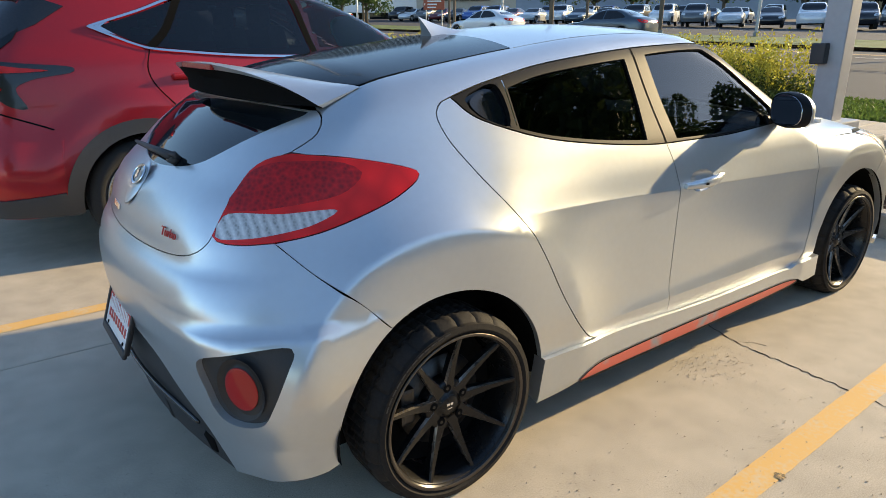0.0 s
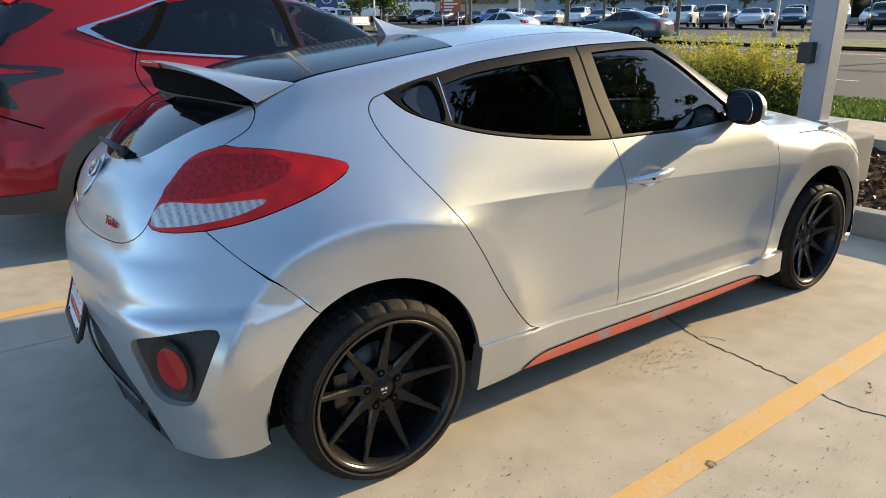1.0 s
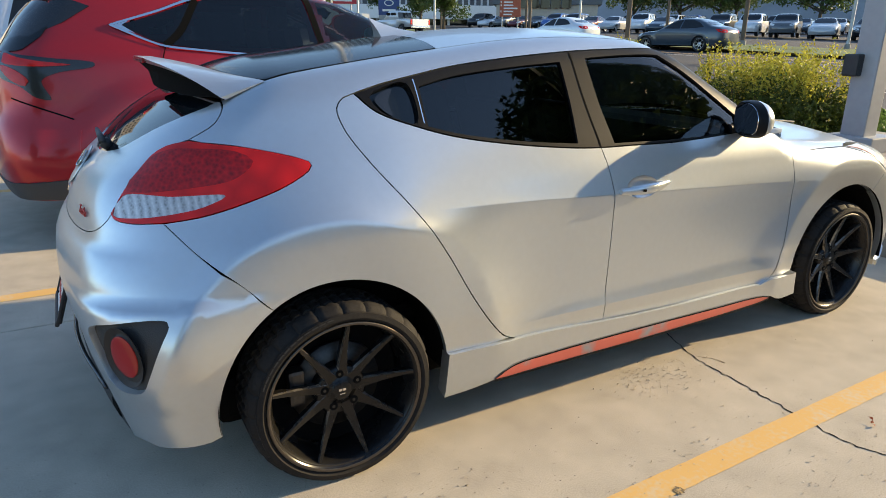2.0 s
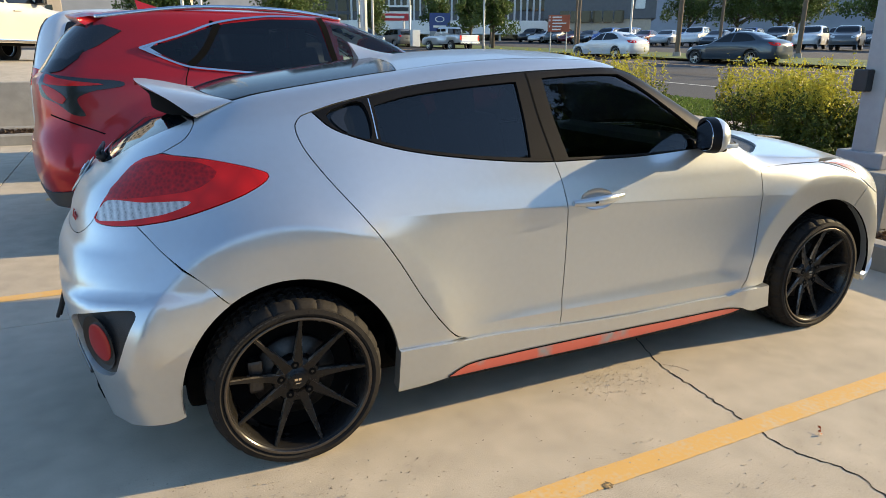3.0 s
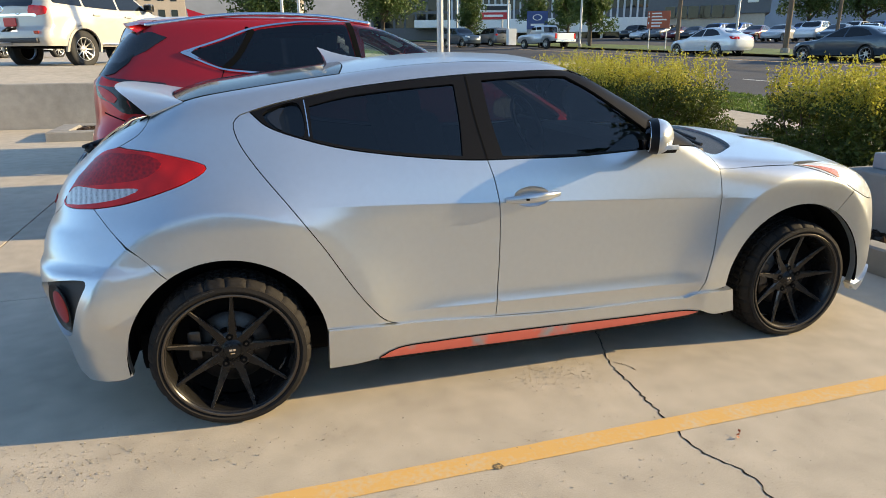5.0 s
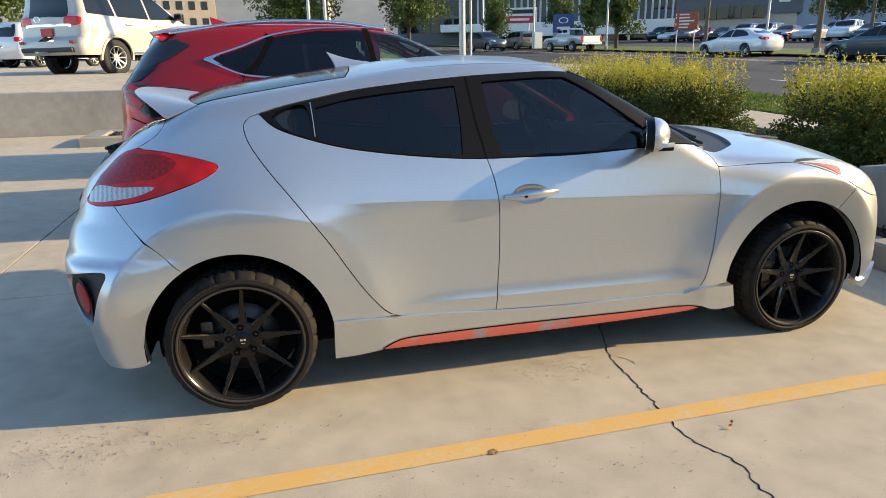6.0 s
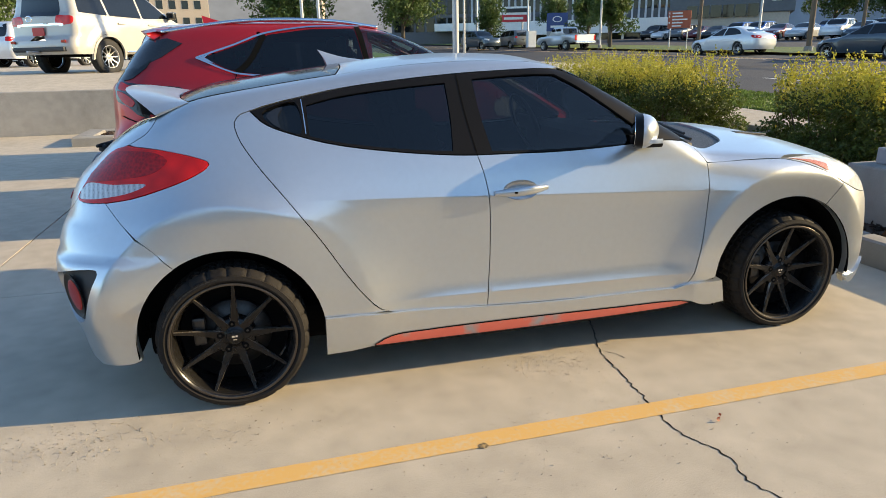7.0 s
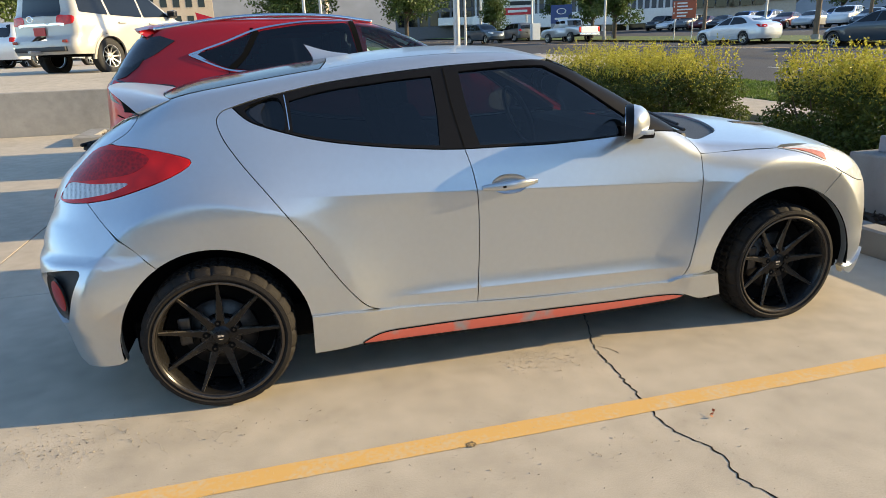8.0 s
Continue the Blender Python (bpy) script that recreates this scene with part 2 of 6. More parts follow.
class Skin:
    """Rear axle at x 0, nose towards +x, centre line y 0, ground z 0."""

    def __init__(self, side, top, rear, front, hubs, flares, back=(.3, .3), ahead=(2.35, .10), crown=.15, tail=.22, nose=.42, soft=(.075, .16, .16), axis=.70, creases=(), brow=0.0):
        self.side, self.top, self.rear, self.front = smooth(side), smooth(top), smooth(rear), smooth(front)
        self.hubs, self.flares, self.back, self.ahead = hubs, flares, back, ahead
        self.pressed = None
        self.crown, self.tail, self.nose, self.soft, self.axis, self.creases, self.brow = crown, tail, nose, soft, axis, creases, brow

    def dist(self, x, y, z):
        y = np.abs(y)
        w = self.side(z)
        w = w - self.back[1] * np.maximum(self.back[0] - x, 0) ** 2 * (.2 + .7 * step(.5, .95, z))
        w = w - self.ahead[1] * np.maximum(x - self.ahead[0], 0) ** 2 * (.4 + .6 * step(.4, .9, z))
        for hub, (size, reach) in zip(self.hubs[:2], self.flares):
            r = np.hypot(x - hub, (z - self.hubs[2]) * .96)
            fore = step(.10, .48, x - hub) * (hub == self.hubs[0])
            wide = .14 + .16 * fore
            size = size * (1 - (.38 if self.creases else .55) * fore)
            soft = 1 - step(reach - .04, reach + wide, r)
            if self.creases:
                # a flat band round the arch with a pressed edge, then a hollow that fades into the flank
                past = r - reach - .05 * fore
                past = (past + np.sqrt(past * past + 1e-4)) / 2
                soft = np.exp(-past / ((.075 if hub == self.hubs[0] else .105) + .06 * fore)) * (1 - step(.60, .86 + .1 * fore, r)) - 1.9 * np.maximum(reach - r, 0) * (1 - .75 * fore)
            w = w + size * soft * step(.12, .48, z)
        for z0, fall, x0, x1, depth, reach in self.creases:
            away = np.abs(z - z0 - fall * x)
            w = w + depth * np.exp(-away / reach) * step(x0, x0 + .35, x) * (1 - step(x1 - .45, x1, x))
        d = blend(y - w, (z - (self.top(x) - self.crown * y ** 2)) * .9, self.soft[0])
        d = blend(d, (self.rear(z) + self.tail * y ** 2 - x) * .9, self.soft[1])
        d = blend(d, (x - (self.front(z) - self.nose * y ** 2)) * .9, self.soft[2])
        if self.brow:
            turn = np.arctan2(.2 - x, np.maximum(y, 1e-4))
            d = d - self.brow * (1 - step(.628, .662, z)) * step(.30, .44, z) * np.exp(-((turn - .82) / .30) ** 2) * (x < .1)
        return d

    def out(self, start, way, far=3.2):
        """Where rays from inside leave the skin."""
        lo, hi = np.zeros(len(start)), np.full(len(start), far)
        for _ in range(30):
            mid = (lo + hi) / 2
            within = self.dist(*(start + way * mid[:, None]).T) < 0
            lo, hi = np.where(within, mid, lo), np.where(within, hi, mid)
        return start + way * lo[:, None]

    def normal(self, p, e=.0025):
        g = np.stack([self.dist(*(p + d).T) - self.dist(*(p - d).T) for d in np.eye(3) * e], 1)
        return g / np.linalg.norm(g, axis=1)[:, None]

    # charts: the right-hand side by cross sections, the ends round an upright axis, the top from above
    def rays(self, chart, q):
        u, v, o = q[:, 0], q[:, 1], np.zeros(len(q))
        if chart == "side":
            a = v / .8
            return np.stack([u, o, o + self.axis], 1), np.stack([o, -np.cos(a), np.sin(a)], 1)
        if chart == "top":
            return np.stack([u, v, o + .5], 1), np.stack([o, o, o + 1], 1)
        if chart == "back":
            return np.stack([o + .2, o, v], 1), np.stack([-np.sin(u / .75), -np.cos(u / .75), o], 1)
        return np.stack([o + self.hubs[1] - .25, o, v], 1), np.stack([np.sin(u / .75), -np.cos(u / .75), o], 1)

    def chart(self, chart, p):
        x, y, z = np.array(p, float).T
        if chart == "side":
            return np.stack([x, np.arctan2(z - self.axis, -y) * .8], 1)
        if chart == "top":
            return np.stack([x, y], 1)
        if chart == "back":
            return np.stack([np.arctan2(.2 - x, -y) * .75, z], 1)
        return np.stack([np.arctan2(x - self.hubs[1] + .25, -y) * .75, z], 1)

    def on_side(self, pairs):
        """(x, z) pairs on the right-hand side, as points of the skin."""
        p = np.array(pairs, float)
        o = np.zeros(len(p))
        return self.out(np.stack([p[:, 0], o, p[:, 1]], 1), np.stack([o, o - 1, o], 1))

    def on_top(self, pairs):
        p = np.array(pairs, float)
        o = np.zeros(len(p))
        return self.out(np.stack([p[:, 0], p[:, 1], o + .5], 1), np.stack([o, o, o + 1], 1))

    def marks(self):
        """Points on both sides of every edge pressed into the skin."""
        out = []
        for z0, fall, x0, x1, *_ in self.creases:
            x = np.arange(x0, x1, .02)
            out += [self.on_side(np.stack([x, z0 + fall * x + d], 1)) for d in (-.010, -.003, .003, .010)]
        if self.creases:
            for hub, (_, reach) in zip(self.hubs[:2], self.flares):
                out += [self.arc(hub, reach + d, 2, 196) for d in (-.014, -.005, .005, .014, .028)]
        return np.vstack(out) if out else np.zeros((0, 3))

    def panel(self, chart, outline, material, holes=(), grid=.03, gap=.0019, raise_=0.0, depth=.02, mirror=False):
        """One panel: the skin within an outline, with its edge turned inwards."""
        flat = shrink(self.chart(chart, outline), gap)
        lips = [shrink(self.chart(chart, h), -gap) for h in holes]
        inner = [shrink(flat, .004)] + [shrink(h, -.004) for h in lips]
        lo, hi = flat.min(0), flat.max(0)
        us, vs = np.arange(lo[0], hi[0], grid), np.arange(lo[1], hi[1], grid)
        mesh = np.stack(np.meshgrid(us, vs), -1).reshape(-1, 2)
        keep = inside(shrink(flat, grid * .35), mesh)
        extra = np.zeros((0, 3))
        if self.creases and material.name == "silver_paint":
            if self.pressed is None:
                self.pressed = self.marks()
            extra = self.pressed
        if len(extra):
            extra = self.chart(chart, extra * (1, 1, 1) if chart == "side" else np.vstack([extra, extra * (1, -1, 1)]))
            extra = extra[((extra > lo) & (extra < hi)).all(1)]
            if len(extra):
                near = np.full(len(mesh), 9.0)
                for q in extra:
                    near = np.minimum(near, np.hypot(mesh[:, 0] - q[0], mesh[:, 1] - q[1]))
                keep &= near > .012
                mesh, keep = np.vstack([mesh, extra]), np.r_[keep, inside(shrink(flat, .009), extra)]
        for h in lips:
            keep &= ~inside(shrink(h, -grid * .35), mesh)
        pts, edges = [], []
        for ring in [flat] + lips + inner:
            n = sum(map(len, pts))
            edges += [(n + i, n + (i + 1) % len(ring)) for i in range(len(ring))]
            pts.append(ring)
        pts = np.vstack(pts + [mesh[keep]])
        v2, _, f2, *_ = delaunay([Vector(p) for p in pts], edges, [], 0, 1e-5)
        v2 = np.array([tuple(v) for v in v2])
        f2 = np.array([f for f in f2 if len(f) == 3])
        mid = v2[f2].mean(1)
        keep = inside(flat, mid)
        for h in lips:
            keep &= ~inside(h, mid)
        f2 = f2[keep]
        p = self.out(*self.rays(chart, v2))
        n = self.normal(p)
        flip = (np.cross(p[f2[:, 1]] - p[f2[:, 0]], p[f2[:, 2]] - p[f2[:, 0]]) * n[f2[:, 0]]).sum(1) < 0
        f2[flip] = f2[flip][:, ::-1]
        p = p + n * raise_
        count = {}
        for f in f2:
            for a, b in ((f[0], f[1]), (f[1], f[2]), (f[2], f[0])):
                key = (min(a, b), max(a, b))
                count.setdefault(key, []).append((a, b))
        rim = [c[0] for c in count.values() if len(c) == 1]
        verts, norms, faces = list(p), list(n), [tuple(f) for f in f2]
        for a, b in rim:
            across = np.cross(p[b] - p[a], n[a])
            across /= max(np.linalg.norm(across), 1e-9)
            k = len(verts)
            verts += [p[a], p[b], p[b] - n[b] * depth, p[a] - n[a] * depth]
            norms += [across] * 4
            faces.append((k, k + 3, k + 2, k + 1))
        verts, norms = np.array(verts), np.array(norms)
        if mirror:
            verts, norms = verts * (1, -1, 1), norms * (1, -1, 1)
            faces = [f[::-1] for f in faces]
        me = mesh_of(verts, faces, material, True)
        me.normals_split_custom_set_from_vertices([tuple(map(float, v)) for v in norms])
        return me

    def strip(self, chart, line, material, width=.022, sink=.012, mirror=False):
        """The dark seal behind a joint."""
        q = self.chart(chart, line)
        t = np.gradient(q, axis=0)
        t /= np.maximum(np.linalg.norm(t, axis=1), 1e-9)[:, None]
        across = np.stack([-t[:, 1], t[:, 0]], 1) * width / 2
        p = self.out(*self.rays(chart, np.vstack([q - across, q + across])))
        p -= self.normal(p) * sink
        if mirror:
            p = p * (1, -1, 1)
        n = len(q)
        return mesh_of(p, [(i, i + 1, n + i + 1, n + i) for i in range(n - 1)], material, True)

    def arc(self, hub, radius, a, b, gap=.02):
        t = np.radians(np.linspace(a, b, max(int(abs(b - a) / 57.3 * radius / gap), 2)))
        return self.on_side(np.stack([hub + radius * np.cos(t), self.hubs[2] + radius * np.sin(t)], 1))


def both(points):
    """A half outline on the right-hand side, carried on to the left."""
    p = np.array(points, float)
    return np.vstack([p, (p * (1, -1, 1))[::-1]])

# ---- ground ----
def concrete(name, color, grain=70.0, stain=.9):
    """Brushed concrete: pale and dark blotches, fine grit, darker pits, faint broom lines."""
    m, nt, b, add, join = shader(name)
    at = add("ShaderNodeTexCoord")
    big, mid, grit, pit = add("ShaderNodeTexNoise"), add("ShaderNodeTexNoise"), add("ShaderNodeTexNoise"), add("ShaderNodeTexVoronoi")
    for node, scale, detail in ((big, stain, 5), (mid, 7.0, 14), (grit, grain * 3.0, 8)):
        node.inputs["Scale"].default_value, node.inputs["Detail"].default_value = scale, detail
        join(at.outputs["Object"], node.inputs["Vector"])
    pit.inputs["Scale"].default_value = grain * .55
    join(at.outputs["Object"], pit.inputs["Vector"])
    ramp = add("ShaderNodeValToRGB")
    ramp.color_ramp.elements[0].position, ramp.color_ramp.elements[0].color = .30, (*[c * .78 for c in color], 1)
    ramp.color_ramp.elements[1].position, ramp.color_ramp.elements[1].color = .70, (*[min(c * 1.14, 1) for c in color], 1)
    mixed = add("ShaderNodeMath")
    mixed.operation = "MULTIPLY_ADD"
    mixed.inputs[1].default_value = .55
    half = add("ShaderNodeMath")
    half.operation = "MULTIPLY"
    half.inputs[1].default_value = .45
    join(big.outputs["Fac"], half.inputs[0]), join(mid.outputs["Fac"], mixed.inputs[0]), join(half.outputs[0], mixed.inputs[2])
    join(mixed.outputs[0], ramp.inputs["Fac"])
    speck, hole = add("ShaderNodeMapRange"), add("ShaderNodeMapRange")
    speck.inputs["From Min"].default_value, speck.inputs["From Max"].default_value = .3, .7
    speck.inputs["To Min"].default_value, speck.inputs["To Max"].default_value = .83, 1.14
    hole.inputs["From Min"].default_value, hole.inputs["From Max"].default_value = .04, .12
    hole.inputs["To Min"].default_value, hole.inputs["To Max"].default_value = .50, 1
    join(grit.outputs["Fac"], speck.inputs["Value"]), join(pit.outputs["Distance"], hole.inputs["Value"])
    times, tint = add("ShaderNodeMath"), add("ShaderNodeVectorMath")
    times.operation, tint.operation = "MULTIPLY", "SCALE"
    join(speck.outputs["Result"], times.inputs[0]), join(hole.outputs["Result"], times.inputs[1])
    join(ramp.outputs["Color"], tint.inputs[0]), join(times.outputs[0], tint.inputs["Scale"])
    join(tint.outputs["Vector"], b.inputs["Base Color"])
    b.inputs["Roughness"].default_value, b.inputs["Specular IOR Level"].default_value = .82, .3
    r1 = add("ShaderNodeBump")
    r1.inputs["Strength"].default_value, r1.inputs["Distance"].default_value = .16, .003
    join(grit.outputs["Fac"], r1.inputs["Height"]), join(r1.outputs["Normal"], b.inputs["Normal"])
    return m


CONCRETE = concrete("pale_concrete", (.472, .410, .325))
KERB = concrete("kerb_concrete", (.30, .285, .26), 90, 2)
WALL_CONCRETE = concrete("wall_concrete", (.34, .32, .29), 60, 1.4)
ASPHALT = surface("asphalt", (.060, .060, .064), .9, 0, .22, 90, .25, bump=.3, spec=.3)
YELLOW = worn_paint("worn_yellow_paint", (.66, .39, .125), (.56, .45, .30))
WHITE_LINE = worn_paint("worn_white_paint", (.6, .6, .56), (.1, .1, .1))
MULCH = surface("bark_mulch", (.050, .030, .020), .95, 0, .5, 50, 6, each=.3)
SOIL = surface("soil", (.055, .038, .027), .95, 0, .4, 30, 4, bump=.4)
TURF = surface("turf", (.085, .125, .028), .9, 0, .4, 40, .6, bump=.5)


def rise(x, y):
    """Height of the land beyond the kerb, which climbs away gently."""
    return .13 + .019 * x + .030 * y


def sheet(name, xs, ys, height, material, label, category, kind="structure"):
    nx, ny = len(xs), len(ys)
    verts = [(x, y, height(x, y)) for x in xs for y in ys]
    faces = [(i * ny + j, (i + 1) * ny + j, (i + 1) * ny + j + 1, i * ny + j + 1) for i in range(nx - 1) for j in range(ny - 1)]
    return tagged(part(name, mesh_of(verts, faces, material)), label, category, kind=kind)


def slab(name, x0, x1, y0, y1, height, thick, material, parent=None, bevel=.006):
    """A cast slab whose top follows height(x, y)."""
    verts = []
    for inset, dz in ((0, -bevel), (bevel, 0)):
        verts += [(x, y, height(x, y) + dz) for x, y in ((x0 + inset, y0 + inset), (x1 - inset, y0 + inset), (x1 - inset, y1 - inset), (x0 + inset, y1 - inset))]
    verts += [(x, y, height(x, y) - thick) for x, y in ((x0, y0), (x1, y0), (x1, y1), (x0, y1))]
    faces = [(4, 5, 6, 7)] + [(i, (i + 1) % 4, 4 + (i + 1) % 4, 4 + i) for i in range(4)] + [(8 + i, 8 + (i + 1) % 4, (i + 1) % 4, i) for i in range(4)]
    return part(name, mesh_of(verts, faces, material), parent=parent)


def lot(x, y):
    return .022 * max(y - .915, 0)


far_steps = [-3000, -600, -150, -40, -15, 0, 15, 40, 90, 150, 400, 900, 3000]
sheet("ground", far_steps, far_steps, lambda x, y: min(rise(max(x, 0), max(min(y, 160), 0)), 5.0) - .32, SOIL, "bare ground reaching to the horizon", "ground")
floor = tagged(new("parking_floor"), "sunlit pale concrete parking floor with joints and a crack", "floor", kind="structure")
xs, ys = (-34, -14, -7.9, -1.73, 3.96), (-30, -12, -5.4, .915, 9.62)
for i in range(4):
    for j in range(4):
        slab("slab", xs[i] + .004, xs[i + 1] - .004, ys[j] + .004, ys[j + 1] - .004, lot, .2, CONCRETE, floor, .004)
bm = box(bmesh.new(), (38, 40, .05), (-15, -10, -.18))
part("bedding", bm, SOIL, floor)


def crack(points, width, seed):
    """A jagged open crack, as a dark sunken seam."""
    rng = random.Random(seed)
    line = spline(points, .018)
    verts, faces = [], []
    for k, p in enumerate(line):
        w = width * (.5 + rng.random() * .9) / 2
        j = (rng.random() - .5) * .016
        verts += [(p[0] + j - w, p[1], lot(*p[:2]) + .0012), (p[0] + j + w, p[1], lot(*p[:2]) + .0012)]
        if k:
            faces.append((2 * k - 2, 2 * k - 1, 2 * k + 1, 2 * k))
    return part("crack", mesh_of(verts, faces, DARK), parent=floor)


crack([(1.80, .3, 0), (1.764, -.521, 0), (1.66, -.81, 0), (1.63, -1.10, 0), (1.618, -1.32, 0), (1.602, -1.53, 0), (1.676, -1.72, 0), (1.655, -1.86, 0), (1.70, -2.01, 0), (1.74, -2.6, 0), (1.70, -3.4, 0)], .0065, 4)
crack([(1.655, -.82, 0), (1.71, -.87, 0), (1.735, -.93, 0)], .004, 9)
for y0, tilt, x0, x1 in ((-1.385, .020, -1.25, 3.9), (1.375, -.0, -1.25, 3.9), (4.06, 0, -1.25, 3.9), (6.8, 0, -1.25, 3.9), (-4.1, 0, -1.25, 3.9)):
    n, verts, faces, rng = 140, [], [], random.Random(int(y0 * 100))
    for k in range(n):
        x = x0 + (x1 - x0) * k / (n - 1)
        y = y0 + tilt * (x - 1)
        for off in (-.048, .048):
            yy = y + off + rng.uniform(-.0015, .0015)
            verts.append((x, yy, lot(x, yy) + .0022))
        if k:
            faces.append((2 * k - 2, 2 * k, 2 * k + 1, 2 * k - 1))
    tagged(part("bay_line", mesh_of(verts, faces, YELLOW)), "worn yellow painted parking bay line", "road marking", "bay lines", "structure")


def blot(name, at, r, material, label, category, seed):
    rng = random.Random(seed)
    verts = [(at[0] + r * rng.uniform(.6, 1.2) * math.cos(a), at[1] + r * rng.uniform(.6, 1.2) * math.sin(a), at[2]) for a in (k * math.tau / 14 for k in range(14))]
    return tagged(part(name, mesh_of(verts, [tuple(range(14))], material)), label, category, kind="structure")


OIL = worn_paint("old_oil", (.13, .095, .055), (.50, .32, .12), 1.0, 1.25, 160, 50)
blot("oil_spot", (.872, -1.430, .0036), .020, OIL, "small dark oil spot on the painted line", "stain", 3)

# kerb, planting bed, footway, verge, road
kerb = tagged(new("kerb"), "pale concrete kerb along the planting bed", "kerb", kind="structure")
for k in range(14):
    y0 = -20 + 2.0 * k
    slab("kerb_stone", 3.97, 4.13, y0 + .004, y0 + 1.996, lambda x, y: .17 + lot(0, y), .3, KERB, kerb, .014)
ys = [-30, -20, -10, -5, 0, 5, 10, 20, 40, 70, 110, 200]
sheet("planting_bed", [4.13, 5, 6, 6.62], [-30, -10, -5, 0, 3, 6, 10], lambda x, y: max(.13 + .025 * max(y, 0) + .02 * (x - 4.1), .1), SOIL, "planting bed covered in dark bark mulch", "ground")
foot = tagged(new("footway"), "pale concrete footway behind the bushes", "pavement", kind="structure")
for k in range(34):
    slab("paving_slab", 6.62, 7.86, -20 + 1.5 * k + .004, -20 + 1.5 * k + 1.496, lambda x, y: max(rise(x, y), .1) + .03, .2, CONCRETE, foot, .006)
sheet("verge", [7.86, 8.6, 9.4, 10.0], ys, lambda x, y: max(rise(x, y), .1), TURF, "narrow strip of mown grass", "grass")
road_kerb = tagged(new("road_kerb"), "concrete kerb between grass and road", "kerb", kind="structure")
for k in range(30):
    slab("kerb_stone", 10.0, 10.14, -20 + 3 * k + .004, -20 + 3 * k + 2.996, lambda x, y: max(rise(x, y), .1) + .01, .3, KERB, road_kerb, .012)
sheet("road", [10.1, 14, 18, 22, 25.4], ys, lambda x, y: max(rise(x, y), .1) - .11, ASPHALT, "dark grey asphalt road with lane lines", "road")
for x, dash in ((14.0, True), (17.6, False), (17.9, False), (21.6, True)):
    for k in range(28 if dash else 1):
        y0, y1 = (-20 + 6 * k, -17 + 6 * k) if dash else (-25, 150)
        verts = [(xx, yy, max(rise(xx, yy), .1) - .104) for xx, yy in ((x, y0), (x + .12, y0), (x + .12, y1), (x, y1))]
        tagged(part("lane_line", mesh_of(verts, [(0, 1, 2, 3)], WHITE_LINE if dash else YELLOW)), "worn painted lane line on the road", "road marking", "lane lines", "structure")
sheet("far_verge", [25.4, 28, 32], ys, lambda x, y: max(rise(x, y), .1) + .02, TURF, "mown grass beyond the road", "grass")
sheet("far_lot", [32, 50, 75, 120, 220], ys, lambda x, y: max(rise(min(x, 80), y), .1), ASPHALT, "asphalt lot full of parked cars", "road")

# retaining wall, upper lot, traffic island
wall = tagged(new("retaining_wall"), "grey stained concrete retaining wall below the upper lot", "wall", kind="structure")
for k in range(9):
    x0 = -30 + 4.2 * k
    slab("wall_panel", x0 + .006, x0 + 4.194, 9.64, 9.86, lambda x, y: .955, 1.2, WALL_CONCRETE, wall, .012)


def upper(x, y):
    return .94 + min(.115 * (y - 9.86), .26) + .012 * max(y - 12.1, 0)


sheet("upper_lot", [-60, -20, -5, 8.2], [9.86, 12.1, 20, 40, 80, 140], upper, CONCRETE, "pale upper parking lot behind the wall", "floor")
island = tagged(new("traffic_island"), "kerbed concrete island filled with bark mulch", "kerb", kind="structure")
slab("island_kerb", -2.85, 3.9, 7.86, 8.02, lambda x, y: lot(x, y) + .15, .3, KERB, island, .02)
slab("island_kerb", -2.85, -2.55, 8.03, 8.80, lambda x, y: lot(x, y) + .15, .3, KERB, island, .02)
slab("island_kerb", -2.85, 3.9, 8.81, 8.95, lambda x, y: lot(x, y) + .15, .3, KERB, island, .02)
slab("island_soil", -2.55, 3.9, 8.02, 8.81, lambda x, y: lot(x, y) + .10, .2, SOIL, island, .01)

# ---- wheels ----
def spoke_mesh(inner, outer, wide, narrow, face_in, face_out, thick, material):
    """One spoke along +x with a raised ridge; faces look towards -y."""
    verts, faces = [], []
    for k in range(7):
        t = k / 6
        r, w, y = inner + (outer - inner) * t, wide + (narrow - wide) * t ** .55, face_in + (face_out - face_in) * t ** 1.6
        for off, dy in ((-.5, .008), (-.36, 0), (.36, 0), (.5, .008), (.42, thick), (-.42, thick)):
            verts.append((r, y + dy, off * w))
        if k:
            a, b = (k - 1) * 6, k * 6
            faces += [(a + j, a + (j + 1) % 6, b + (j + 1) % 6, b + j) for j in range(6)]
    faces += [(5, 4, 3, 2, 1, 0), tuple(range(36, 42))]
    return verts, faces


